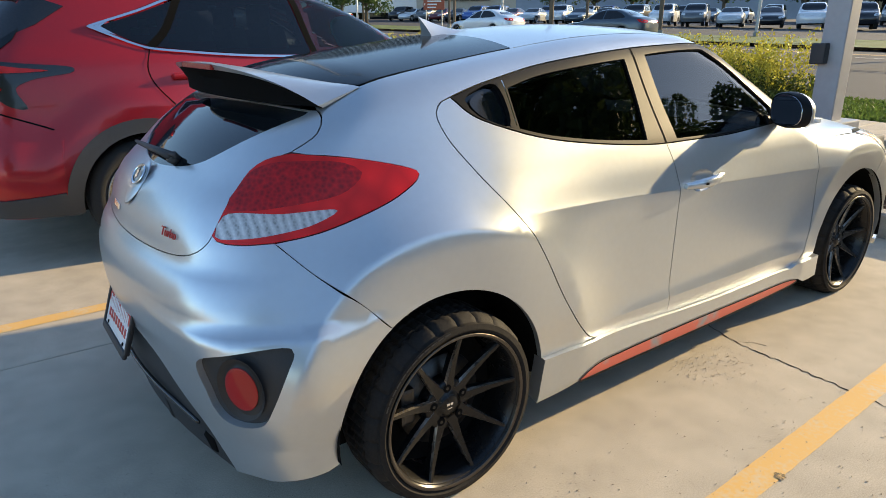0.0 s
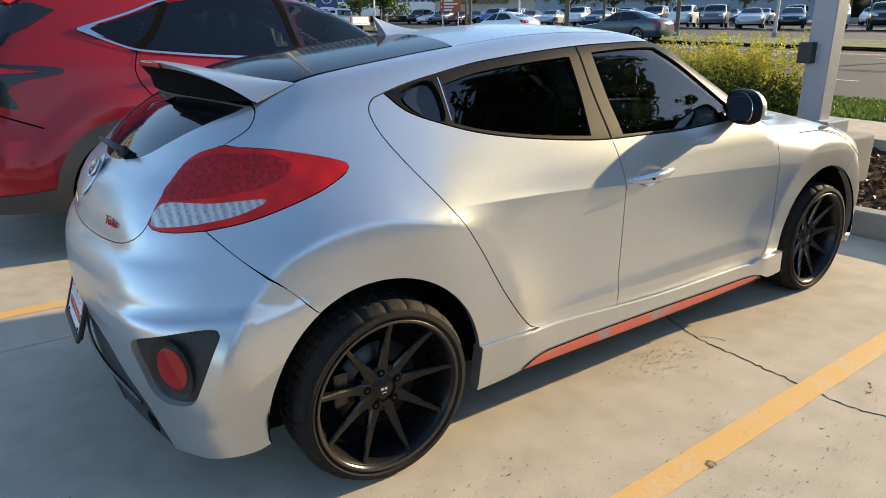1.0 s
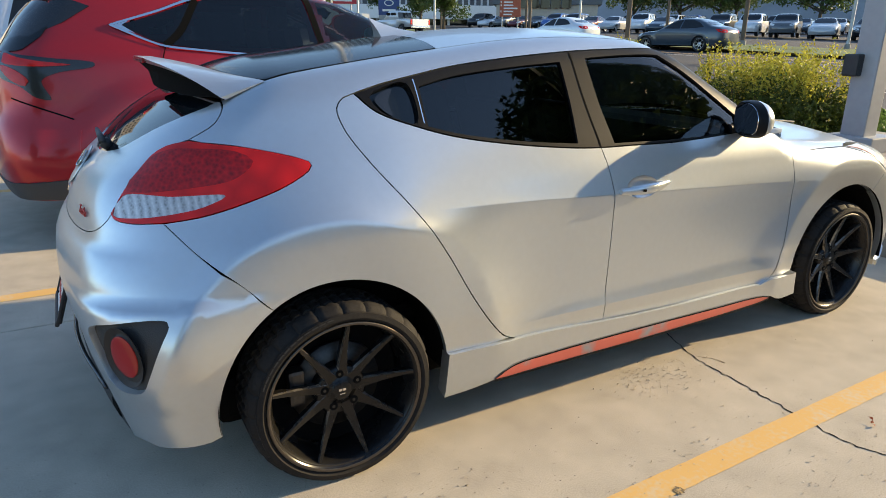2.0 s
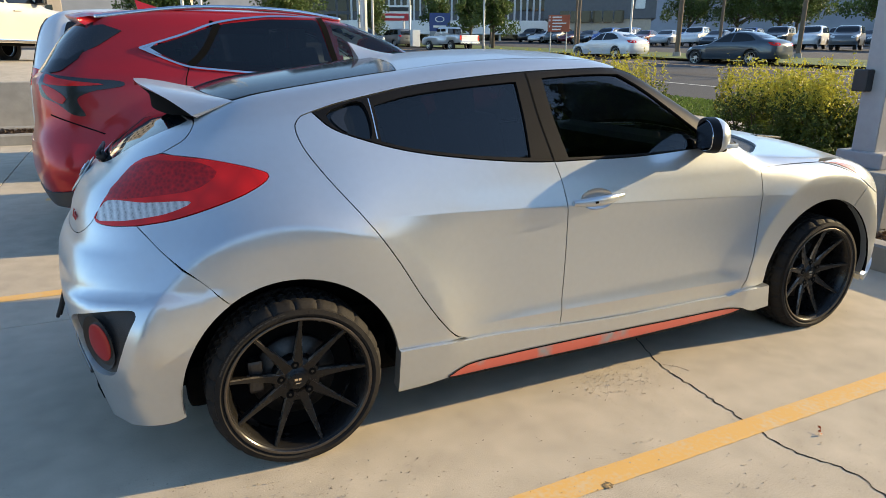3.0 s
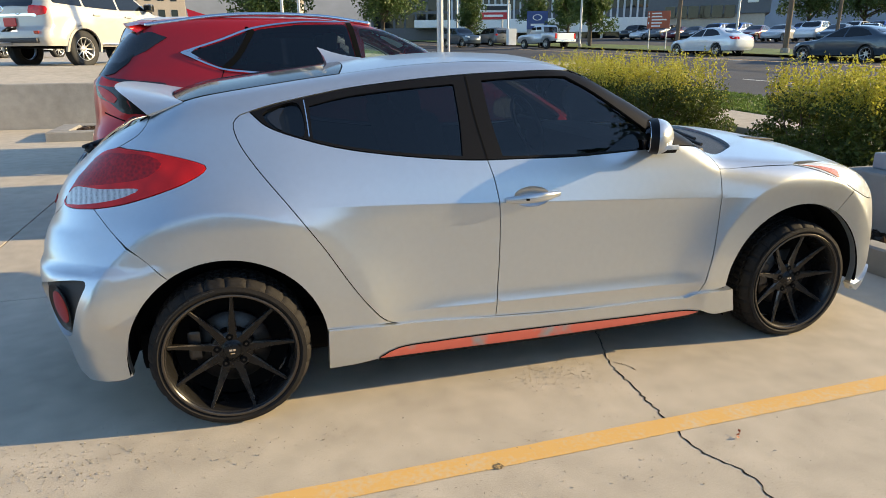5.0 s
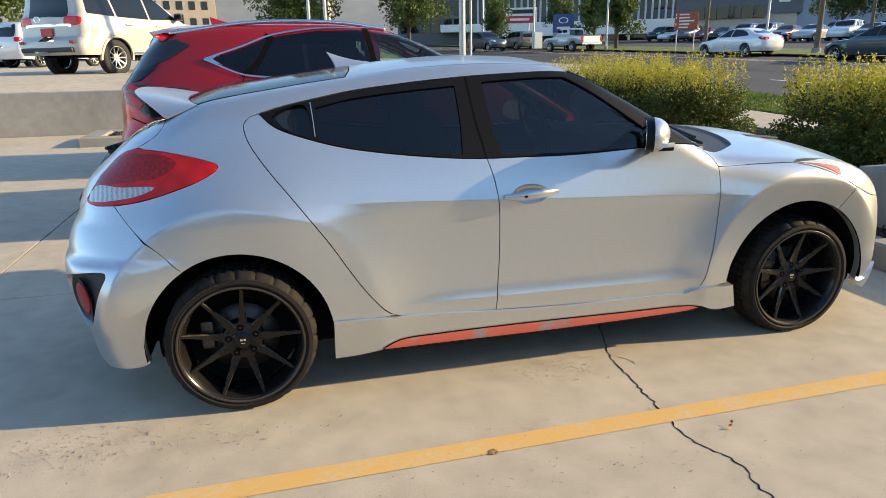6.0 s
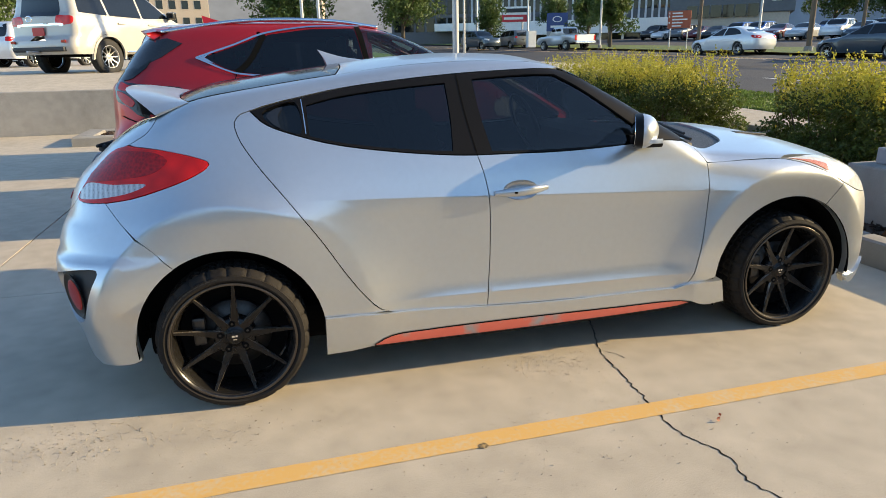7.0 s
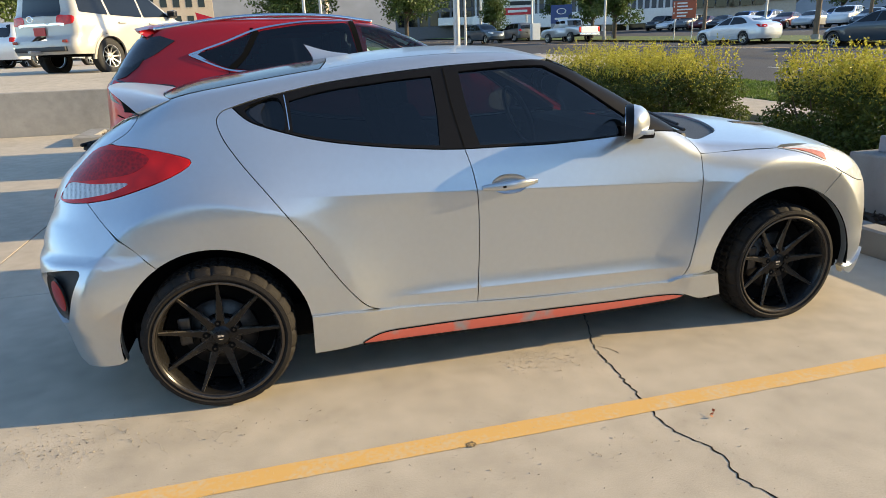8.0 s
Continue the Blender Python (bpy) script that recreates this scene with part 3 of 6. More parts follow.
def wheel_parts(car, hub_height, radius, rim_radius, width, spokes, materials, phase=0.0, fine=True, face=.055):
    """A wheel with its face towards -y, centred on its own middle plane. Returns the tyre, the thing that carries it all."""
    rubber, metal, lip = materials
    h, s = width / 2, radius - rim_radius
    prof = [(rim_radius - .012, -h + .010), (rim_radius + .004, -h + .002), (rim_radius + s * .30, -h - .007), (rim_radius + s * .6, -h - .004), (radius - .020, -h + .010), (radius - .006, -h + .024), (radius, -h + .045)]
    for g in (-.045, 0, .045):
        prof += [(radius, g - .007), (radius - .008, g - .005), (radius - .008, g + .005), (radius, g + .007)]
    prof += [(radius, h - .045), (radius - .006, h - .024), (radius - .02, h - .01), (rim_radius + s * .5, h + .005), (rim_radius - .012, h - .01)]
    n = 168 if fine else 48
    tyre_me = lathe(prof, rubber, n, (lambda k, j: -.007 if fine and j in (4, 5, 6) and k % 7 == 0 else (-.008 if fine and 7 <= j <= 18 and k % 6 in (1, 4) else 0)))
    for v in tyre_me.vertices:
        if v.co.z < -hub_height + .001:
            v.co.z = -hub_height + .001
            v.co.y *= 1.012
    if fine:
        tyre_me.set_sharp_from_angle(angle=radians(35))
    tyre = part("wheel", tyre_me, parent=car, label="worn low-profile black tyre on a spoked wheel" if fine else "")
    barrel = [(rim_radius - .026, h - .02), (rim_radius - .026, -h + .05), (rim_radius - .018, -h + .030), (rim_radius - .013, -h + .014), (rim_radius - .009, -h + .009), (rim_radius - .004, -h + .003)]
    rim = part("rim", lathe(barrel, metal, n), parent=tyre, label="satin black rim" if fine else "")
    part("rim_lip", lathe([(rim_radius - .004, -h + .006), (rim_radius + .004, -h - .0015), (rim_radius + .001, -h - .006), (rim_radius - .0065, -h - .002)], lip, n), parent=rim, label="scuffed bare metal lip" if fine else "")
    for k in range(spokes):
        verts, faces = [], []
        a = 2 * math.pi * k / spokes + phase
        v, f = spoke_mesh(.045, rim_radius - (.014 if fine else .010), .052 * rim_radius / .245 if spokes > 6 else .085, .012 if spokes > 6 else .05, -h + face, -h + .014, .03, metal)
        base = len(verts)
        verts += [(x * math.cos(a) - z * math.sin(a), y, x * math.sin(a) + z * math.cos(a)) for x, y, z in v]
        faces += [tuple(i + base for i in q) for q in f]
        me = mesh_of(verts, faces, metal)
        # bare worn edges, in a paler colour that also stands for their glints
        if fine:
            me.materials.append(SPOKE_EDGE)
            for q in me.polygons:
                q.material_index = 1 if q.index < 36 and q.index % 6 in (0, 2) else 0
        part("spoke", me, parent=tyre)
    hub = [(.0001, -h + face - .006), (.030, -h + face - .006), (.034, -h + face - .003), (.036, -h + face + .001), (.074, -h + face - .001), (.083, -h + face + .006), (.086, -h + face + .05)]
    part("hub", lathe(hub, metal, 32), parent=tyre)
    part("brake_disc", lathe([(.05, -h + .10), (.145, -h + .10), (.148, -h + .115), (.05, -h + .115)], STEEL if fine else DARK, 40), parent=tyre)
    # flat dark disc that closes the rim behind the brake disc
    part("wheel_well", lathe([(.001, -h + .13), (rim_radius - .03, -h + .13)], DARK, 24), parent=tyre)
    if fine:
        for k in range(5):
            a = 2 * math.pi * k / 5 + .31 + phase
            c = Vector((.0575 * math.cos(a), -h + face, .0575 * math.sin(a)))
            # no hole is cut: a dark disc carries the shade inside it
            part("lug_hole", rod(bmesh.new(), c + Vector((0, .006, 0)), c - Vector((0, .0022, 0)), .0135, .0135, 16), DARK, tyre)
            part("lug_nut", rod(bmesh.new(), c, c - Vector((0, .0034, 0)), .0062, .0052, 6), STEEL, tyre, "worn steel wheel nut")
        bm = bmesh.new()
        for dx, dz, wx in ((-.006, .004, .022), (.007, .004, .018), (0, -.010, .034)):
            box(bm, (wx * .5, .001, .008 if dz > 0 else .003), (dx, -h + face - .0065, dz))
        part("cap_mark", bm, CHROME, tyre)
        bm = bmesh.new()
        for k in range(12):
            a = math.radians(100 + 5.2 * k)
            r = rim_radius + s * .48
            box(bm, (.004, .001, .020), (r * math.cos(a), -h - .0065, r * math.sin(a)), turn=Matrix.Rotation(-a, 3, "Y"))
        part("tyre_marking", bm, BLACK_PLASTIC, tyre)
        bm = box(bmesh.new(), (.05, .05, .12), (-.135, -h + .095, .03), .012)
        part("brake_caliper", bm, STEEL, tyre)
    return tyre


# ---- the silver hatchback ----
HATCH = Skin(
    side=[(.12, .80), (.20, .818), (.33, .816), (.42, .806), (.60, .803), (.76, .803), (.86, .788), (.97, .752), (1.07, .7045), (1.30, .595), (1.45, .524)],
    top=[(-.75, 1.10), (-.40, 1.185), (-.10, 1.262), (.2, 1.307), (.5, 1.345), (.85, 1.384), (1.1, 1.395), (1.35, 1.388), (1.55, 1.35), (1.75, 1.25), (2.05, 1.085), (2.22, 1.0), (2.4, .985), (2.7, .962), (3.0, .905), (3.25, .82), (3.42, .72), (3.55, .5)],
    rear=[(.15, -.66), (.30, -.69), (.45, -.705), (.58, -.728), (.68, -.722), (.74, -.700), (.78, -.672), (.84, -.655), (.92, -.610), (.98, -.545), (1.06, -.47), (1.15, -.36), (1.25, -.23), (1.4, .05)],
    front=[(.12, 3.36), (.22, 3.45), (.35, 3.47), (.5, 3.47), (.62, 3.46), (.75, 3.42), (.9, 3.28), (1.1, 2.95)],
    hubs=(0.0, 2.65, .288), flares=((.066, .528), (.042, .52)),
    creases=((.846, -.0442, .25, 2.50, .011, .055), (.376, -.012, .62, 2.25, .006, .028)), brow=.022)

car = thing("hatchback_car", "silver hatchback with black wheels and red sill stripe, parked on concrete", "car")
H = HATCH
# lines along which the panels meet
door_rear = spline(H.on_side([(.139, 1.178), (.105, 1.167), (.079, 1.138), (.088, 1.082), (.140, .992), (.260, .834), (.367, .682), (.467, .518), (.553, .398), (.61, .342), (.66, .322)]))
door_sill = spline(H.on_side([(.66, .322), (.82, .312), (1.087, .299), (1.47, .285), (2.03, .281), (2.10, .300)]))
door_split = spline(H.on_side([(1.087, .299), (1.096, .403), (1.104, .534), (1.103, .739), (1.085, .884), (1.063, .966)]))
door_front = spline(H.on_side([(2.10, .300), (2.125, .35), (2.143, .43), (2.170, .607), (2.180, .767), (2.182, .875)]))
hood_seam = spline(H.on_side([(2.182, .875), (2.160, .915), (2.125, .950), (2.082, .974)]))
belt_rear = spline(H.on_side([(.139, 1.178), (.199, 1.124), (.35, 1.067), (.482, 1.033), (.711, .997), (.951, .972), (1.063, .966)]))
belt_front = spline(H.on_side([(1.063, .966), (1.204, .965), (1.469, .963), (1.849, .980), (1.97, .986), (2.082, .974)]))
window_top = spline(H.on_side([(.139, 1.178), (.229, 1.203), (.343, 1.226), (.507, 1.255), (.749, 1.282), (1.0, 1.302), (1.266, 1.313), (1.42, 1.316), (1.50, 1.312)]))
ditch = spline(H.on_top([(1.54, -.485), (1.45, -.505), (1.2, -.515), (.9, -.51), (.50, -.499), (.2, -.512), (-.097, -.530)]))
spoiler_side = spline(np.vstack([H.on_top([(-.097, -.530)]), H.on_side([(-.226, 1.164)])]))
hatch_side = spline(H.on_side([(-.226, 1.164), (-.233, 1.139), (-.263, 1.101), (-.336, 1.057)]))
lamp_top = spline(H.on_side([(-.336, 1.054), (-.308, 1.051), (-.202, 1.038), (-.101, 1.016), (-.050, 1.001), (-.034, .994), (-.030, .984)]))
lamp_low = spline(H.on_side([(-.030, .984), (-.040, .971), (-.109, .934), (-.212, .897), (-.333, .862), (-.438, .844)]))
lamp_in = spline([(-.336, -.573, 1.054), (-.39, -.535, 1.037), (-.432, -.521, 1.010), (-.474, -.527, .968), (-.517, -.537, .916), (-.556, -.543, .858)])
lamp_foot = spline([(-.556, -.543, .858), (-.550, -.56, .846), (-.515, -.603, .840), (-.438, -.655, .844)])
bumper_seam = spline(H.on_side([(-.438, .844), (-.367, .763), (-.287, .694), (-.197, .600)]), .007)
hatch_low = spline([(-.556, -.543, .858), (-.568, -.540, .840), (-.593, -.52, .815), (-.618, -.471, .796), (-.642, -.362, .783), (-.66, -.2, .777), (-.665, 0, .775)])
diffuser_edge = spline([(-.589, -.610, .185), (-.60, -.585, .23), (-.62, -.549, .285), (-.648, -.466, .36), (-.68, -.332, .444), (-.70, -.19, .485), (-.71, 0, .495)])
hood_line = spline(H.on_side([(2.182, .875), (2.385, .876), (2.60, .872)]))
lamp_under = spline(H.on_side([(2.60, .872), (2.72, .845), (2.85, .795), (2.965, .735)]))
nose_seam = spline(H.on_side([(2.965, .735), (2.92, .69), (2.862, .628)]))
sill_rear, sill_front = H.on_side([(.366, .336), (.45, .334), (.56, .330)]), H.on_side([(2.10, .300), (2.19, .304), (2.252, .305)])

cup_edge = H.on_side([(1.245 + .080 * math.cos(math.tau * k / 40), .812 + .040 * math.sin(math.tau * k / 40)) for k in range(40)])

for flip in (False, True):
    def add(name, me, parent=car, label=""):
        return part(name, me, parent=parent, label=label)

    quarter = np.vstack([sill_rear, door_rear[::-1][1:], window_top[1:-1], ditch[:-1], spoiler_side[:-1], hatch_side, lamp_top[1:-1], lamp_low[:-1], bumper_seam[:-1], H.arc(0, .368, 122, 8)])
    add("quarter_panel", H.panel("side", quarter, SILVER, mirror=flip))
    add("rear_door", H.panel("side", np.vstack([door_rear, door_sill[door_sill[:, 0] < 1.08][1:], door_split[:-1], belt_rear[::-1][:-1]]), SILVER, mirror=flip))
    door = add("front_door", H.panel("side", np.vstack([door_split[::-1], door_sill[door_sill[:, 0] > 1.095][:-1], door_front[:-1], hood_seam[:-1], belt_front[::-1][:-1]]), SILVER, holes=(cup_edge,), mirror=flip))
    add("front_fender", H.panel("side", np.vstack([hood_line, lamp_under[1:], nose_seam[1:-1], H.arc(2.65, .40, 58, 176), sill_front[::-1][1:-1], door_front[:-1]]), SILVER, mirror=flip))
    # black window surround with its three panes
    front_edge = spline(H.on_side([(1.50, 1.312), (1.60, 1.275), (1.82, 1.160), (2.00, 1.055), (2.085, 1.000), (2.082, .974)]))
    pane_q = spline(H.on_side([(.190, 1.168), (.235, 1.190), (.318, 1.203), (.330, 1.088), (.268, 1.103), (.222, 1.124)]), closed=True)
    pane_r = np.vstack([spline(H.on_side(s))[:-1] for s in ([(.366, 1.192), (.503, 1.221), (.744, 1.247), (.958, 1.263)], [(.958, 1.263), (.963, 1.12), (.956, .990)], [(.956, .990), (.713, 1.013), (.484, 1.048), (.370, 1.076)], [(.370, 1.076), (.366, 1.192)])])
    pane_f = np.vstack([spline(H.on_side(s))[:-1] for s in ([(1.086, 1.276), (1.28, 1.287), (1.478, 1.288)], [(1.478, 1.288), (1.62, 1.205), (1.843, 1.045)], [(1.843, 1.045), (1.838, .984)], [(1.838, .984), (1.47, .977), (1.134, .981)], [(1.134, .981), (1.103, 1.13), (1.086, 1.276)])])
    surround = np.vstack([window_top[:-1], front_edge[:-1], belt_front[::-1][1:-1], belt_rear[::-1][:-1]])
    trim = add("window_surround", H.panel("side", surround, SATIN_BLACK, holes=(pane_q, pane_r, pane_f), gap=.0035, mirror=flip), label="satin black window surround")
    add("quarter_window", H.panel("side", pane_q, DARK_GLASS, raise_=-.016, gap=-.004, mirror=flip), trim)
    scoop = spline(H.on_side([(.204, 1.160), (.236, 1.183), (.268, 1.190), (.248, 1.155), (.254, 1.112), (.226, 1.128)]), gap=.008, closed=True)
    add("rear_door_handle", H.panel("side", scoop, GLOSS_BLACK, raise_=-.004, gap=0, depth=.02, mirror=flip), trim, "black handle set behind the rear window")
    add("rear_window", H.panel("side", pane_r, TINT_GLASS, raise_=-.009, gap=-.004, mirror=flip), trim, "dark tinted window")
    add("front_window", H.panel("side", pane_f, LIGHT_TINT, raise_=-.009, gap=-.004, mirror=flip), trim, "dark tinted window")
    for line in (door_rear, door_sill, door_split, door_front, hood_seam, bumper_seam, hood_line, nose_seam, belt_rear, belt_front, window_top, ditch, lamp_low, lamp_top, hatch_side):
        add("panel_seal", H.strip("side", line, DARK, mirror=flip))
    # pillar split between the two doors
    add("panel_seal", H.strip("side", spline(H.on_side([(1.063, .966), (1.03, 1.15), (1.015, 1.300)])), DARK, .006, -.001, flip))
    add("window_divider", H.strip("side", spline(H.on_side([(.353, 1.082), (.350, 1.15), (.345, 1.214)])), CHROME, .004, -.006, flip))
    # rear lamps
    lamp = np.vstack([lamp_top, lamp_low[1:-1], lamp_foot[::-1][:-1], lamp_in[::-1][:-1]])
    clear = spline([(-.523, -.545, .905), (-.40, -.64, .911), (-.267, -.689, .912), (-.326, -.68, .885), (-.412, -.656, .867), (-.50, -.605, .855), (-.552, -.553, .858)], closed=True)
    lamp_ob = add("tail_lamp", H.panel("back", lamp, RED_LENS, holes=(clear,), raise_=.004, gap=.001, grid=.022, mirror=flip), label="red tail lamp")
    add("reversing_lens", H.panel("back", clear, CLEAR_LENS, raise_=.002, gap=-.001, grid=.02, mirror=flip), lamp_ob, "clear ribbed lens")
    cells = spline([(-.512, -.542, .925), (-.474, -.529, .968), (-.435, -.525, 1.003), (-.385, -.552, 1.028), (-.30, -.605, 1.034), (-.22, -.648, 1.026), (-.18, -.672, 1.0), (-.23, -.68, .958), (-.34, -.655, .935)], closed=True)
    add("lamp_reflector", H.panel("back", cells, RED_CELLS, raise_=.0052, gap=0, grid=.016, depth=.002, mirror=flip), lamp_ob, "dark red faceted reflector")
    # sill skirt and its stripe
    skirt = np.vstack([spline(H.on_side(s))[:-1] for s in ([(.368, .338), (.57, .332), (.66, .325), (1.087, .301), (1.47, .287), (2.03, .284)], [(2.03, .284), (2.10, .303), (2.282, .306)], [(2.282, .306), (2.312, .190)], [(2.312, .190), (2.20, .184), (2.12, .212)], [(2.12, .212), (1.47, .178), (.9, .176), (.58, .184)], [(.58, .184), (.47, .170), (.366, .166)], [(.366, .166), (.368, .338)])])
    skirt_ob = add("side_skirt", H.panel("side", skirt, SILVER, raise_=.016, gap=.001, depth=.05, mirror=flip))
    stripe = spline(H.on_side([(.569, .186), (.641, .216), (.818, .223), (1.189, .225), (1.76, .220), (2.065, .216), (2.112, .207), (2.055, .196), (1.471, .182), (.922, .182), (.615, .184)]), closed=True)
    add("sill_stripe", H.panel("side", stripe, RED_STRIPE, raise_=.019, gap=.001, depth=.02, mirror=flip), skirt_ob, "faded red sill stripe with bare patches")
    edge_line = spline(H.on_side([(.569, .1835), (.62, .181), (.922, .179), (1.471, .179), (2.055, .193), (2.112, .204)]))
    add("stripe_edge", H.strip("side", edge_line, SATIN_BLACK, .007, -.0196, flip), skirt_ob, "thin black edge below the stripe")
    edge_line = spline(H.on_side([(.569, .188), (.641, .219), (.818, .226), (1.189, .228), (1.76, .223), (2.065, .219), (2.112, .210)]))
    add("stripe_edge", H.strip("side", edge_line, SATIN_BLACK, .004, -.0192, flip), skirt_ob)
    # headlamp
    head = np.vstack([lamp_under[:-1], spline(H.on_side([(2.965, .735), (3.07, .69), (3.17, .665)]))[:-1], spline(np.vstack([H.on_side([(3.17, .665), (3.16, .74)]), H.on_top([(3.09, -.66), (2.86, -.70)]), H.on_side([(2.60, .872)])]))[:-1]])
    head_ob = add("headlamp", H.panel("ahead", head, HEAD_LENS, raise_=.003, gap=.001, grid=.022, mirror=flip), label="clear headlamp with an amber rear corner")
    amber = spline(H.on_side([(2.63, .868), (2.72, .852), (2.80, .826), (2.86, .80), (2.87, .825), (2.80, .848)]), closed=True)
    add("indicator_lens", H.panel("ahead", amber, AMBER_LENS, raise_=.0055, gap=.001, grid=.02, mirror=flip), head_ob, "amber indicator lens")

# rear bumper, with the two lamp pockets
fog = spline([(-.641, -.615, .561), (-.574, -.699, .599), (-.463, -.790, .612), (-.459, -.796, .600), (-.477, -.799, .563), (-.516, -.782, .464), (-.535, -.757, .410), (-.56, -.73, .392), (-.598, -.66, .390), (-.612, -.63, .415), (-.625, -.612, .47)], gap=.012, closed=True)
half = np.vstack([hatch_low[::-1], lamp_foot[1:-1], bumper_seam[:-1], H.arc(0, .368, 122, 190), spline(H.on_side([(-.369, .215), (-.44, .203), (-.53, .196)]))[1:], diffuser_edge])
pocket = (fog, (fog * (1, -1, 1))[::-1])
bumper = part("rear_bumper", H.panel("back", both(half)[:-1], SILVER, holes=pocket, depth=.03, gap=.0007), parent=car)
for flip in (False, True):
    bezel = part("lamp_pocket", H.panel("back", fog, BLACK_PLASTIC, raise_=-.018, gap=-.008, mirror=flip), parent=bumper, label="black plastic pocket round a red reflector")
    c = H.out(*H.rays("back", H.chart("back", np.array([(-.569, -.711, .501)]))))[0]
    n = H.normal(c[None])[0]
    s = -1 if flip else 1
    turn = Vector((n[0], n[1] * s, n[2])).to_track_quat("Z", "Y").to_matrix().to_4x4()
    bm = bmesh.new()
    bmesh.ops.create_uvsphere(bm, u_segments=32, v_segments=12, radius=1, matrix=Matrix.Translation((c[0] - .014 * n[0], (c[1] - .014 * n[1]) * s, c[2])) @ turn @ Matrix.Diagonal((.046, .066, .006, 1)))
    part("reflector", bm, RED_REFLECTOR, bezel, "oval red reflector", True)
    me = lathe([(.97, 0), (1.06, -1.0), (1.22, -.7), (1.42, .4)], BLACK_PLASTIC, 40)
    part("reflector_rim", me, parent=bezel).matrix_local = Matrix.Translation((c[0] - .014 * n[0], (c[1] - .014 * n[1]) * s, c[2])) @ turn @ pose(0, 0, 0, 90) @ Matrix.Diagonal((.046, .009, .066, 1))
    part("panel_seal", H.strip("back", np.vstack([hatch_low]), DARK, mirror=flip), parent=car)
    part("panel_seal", H.strip("back", np.vstack([lamp_in, lamp_foot[::-1][-2:]]), DARK, .014, mirror=flip), parent=car)
low = np.array([(-.60, -.60, .19), (-.63, -.45, .2), (-.645, -.2, .2), (-.65, 0, .2)])
diffuser = part("rear_diffuser", H.panel("back", both(np.vstack([diffuser_edge[::-1], spline(low)]))[:-1], BLACK_PLASTIC, raise_=-.002, gap=.001, depth=.05), parent=car, label="black plastic lower bumper insert")
blade = spline([(-.640, -.48, .300), (-.690, -.25, .332), (-.708, 0, .340), (-.690, .25, .332), (-.640, .48, .300)])
part("diffuser_blade", tube(blade, .007, GLOSS_BLACK), parent=diffuser)
for y in (-.22, .22):
    part("diffuser_fin", box(bmesh.new(), (.13, .05, .08), (-.605, y, .225 + .02 * (abs(y) < .3)), .012, Matrix.Rotation(radians(-12), 3, "Y")), BLACK_PLASTIC, diffuser)
part("exhaust_box", box(bmesh.new(), (.22, .34, .12), (-.55, 0, .24), .04), DARK, diffuser)
lean = Matrix.Rotation(radians(18), 3, "Y")
plate = part("number_plate", box(bmesh.new(), (.006, .300, .146), (0, 0, 0), .002), SIGN_PALE, car, "white plate with a red and green picture and bars")
plate.matrix_local = Matrix.Translation((-.728, 0, .486)) @ lean.to_4x4()
holder = box(bmesh.new(), (.012, .335, .014), (-.002, 0, .078), .004)
box(holder, (.014, .325, .024), (-.003, 0, -.080), .006)
for y in (-.16, .16):
    box(holder, (.012, .016, .15), (-.002, y, 0), .004)
box(holder, (.008, .32, .16), (.006, 0, 0), .003)
part("plate_holder", holder, BLACK_PLASTIC, plate, "black plate frame")
part("plate_picture", box(bmesh.new(), (.002, .286, .058), (-.0036, 0, .040)), RED_BADGE, plate)
bm = bmesh.new()
rng = random.Random(5)
for k in range(13):
    box(bm, (.002, .014, .018 + .026 * rng.random()), (-.0044, -.12 + .02 * k, .022))
part("plate_skyline", bm, SIGN_PALE, plate)
for k in range(8):
    part("plate_bar", box(bmesh.new(), (.002, .018, .028), (-.0036, -.112 + .032 * k, -.022)), RED_BADGE, plate)
part("plate_screw", rod(bmesh.new(), (-.006, -.11, -.058), (0, -.11, -.058), .006), DARK, plate)
part("plate_screw", rod(bmesh.new(), (-.006, .11, -.058), (0, .11, -.058), .006), DARK, plate)

# tailgate, its glass, wiper and marks
gate_glass = both(spline([(-.236, -.500, 1.150), (-.376, -.423, 1.088), (-.49, -.309, 1.013), (-.523, -.222, .991), (-.545, -.083, .977), (-.548, 0, .974)]))[:-1]
gate_half = np.vstack([hatch_side[1:], lamp_in[1:-1], hatch_low])
gate = part("tailgate", H.panel("back", both(gate_half)[:-1], SILVER, holes=(gate_glass,)), parent=car)
part("rear_screen", H.panel("back", gate_glass, DARK_GLASS, raise_=-.003, gap=-.002), parent=gate, label="dark glossy rear screen")
c = H.out(*H.rays("back", H.chart("back", np.array([(-.609, 0.0, .918)]))))[0]
n = Vector(H.normal(c[None])[0])
turn = n.to_track_quat("Z", "Y").to_matrix().to_4x4()
bm = bmesh.new()
bmesh.ops.create_uvsphere(bm, u_segments=32, v_segments=10, radius=1, matrix=Matrix.Translation(c) @ turn @ Matrix.Diagonal((.062, .080, .006, 1)))
badge = part("badge_plinth", bm, SILVER, gate, "", True)
ring = lathe([(.044, 0), (.050, -.006), (.056, 0)], CHROME, 40)
ob = part("badge_ring", ring, parent=badge, label="plain chrome oval")
ob.matrix_local = Matrix.Translation(c + np.array(n) * .010) @ turn @ pose(0, .022, 0, 90) @ Matrix.Diagonal((1, 1, .62, 1))
bm = bmesh.new()
box(bm, (.018, .030, .004), (0, .022, .012), turn=Matrix.Rotation(.5, 3, "Z"))
ob = part("badge_bar", bm, CHROME, badge)
ob.matrix_local = Matrix.Translation(c) @ turn


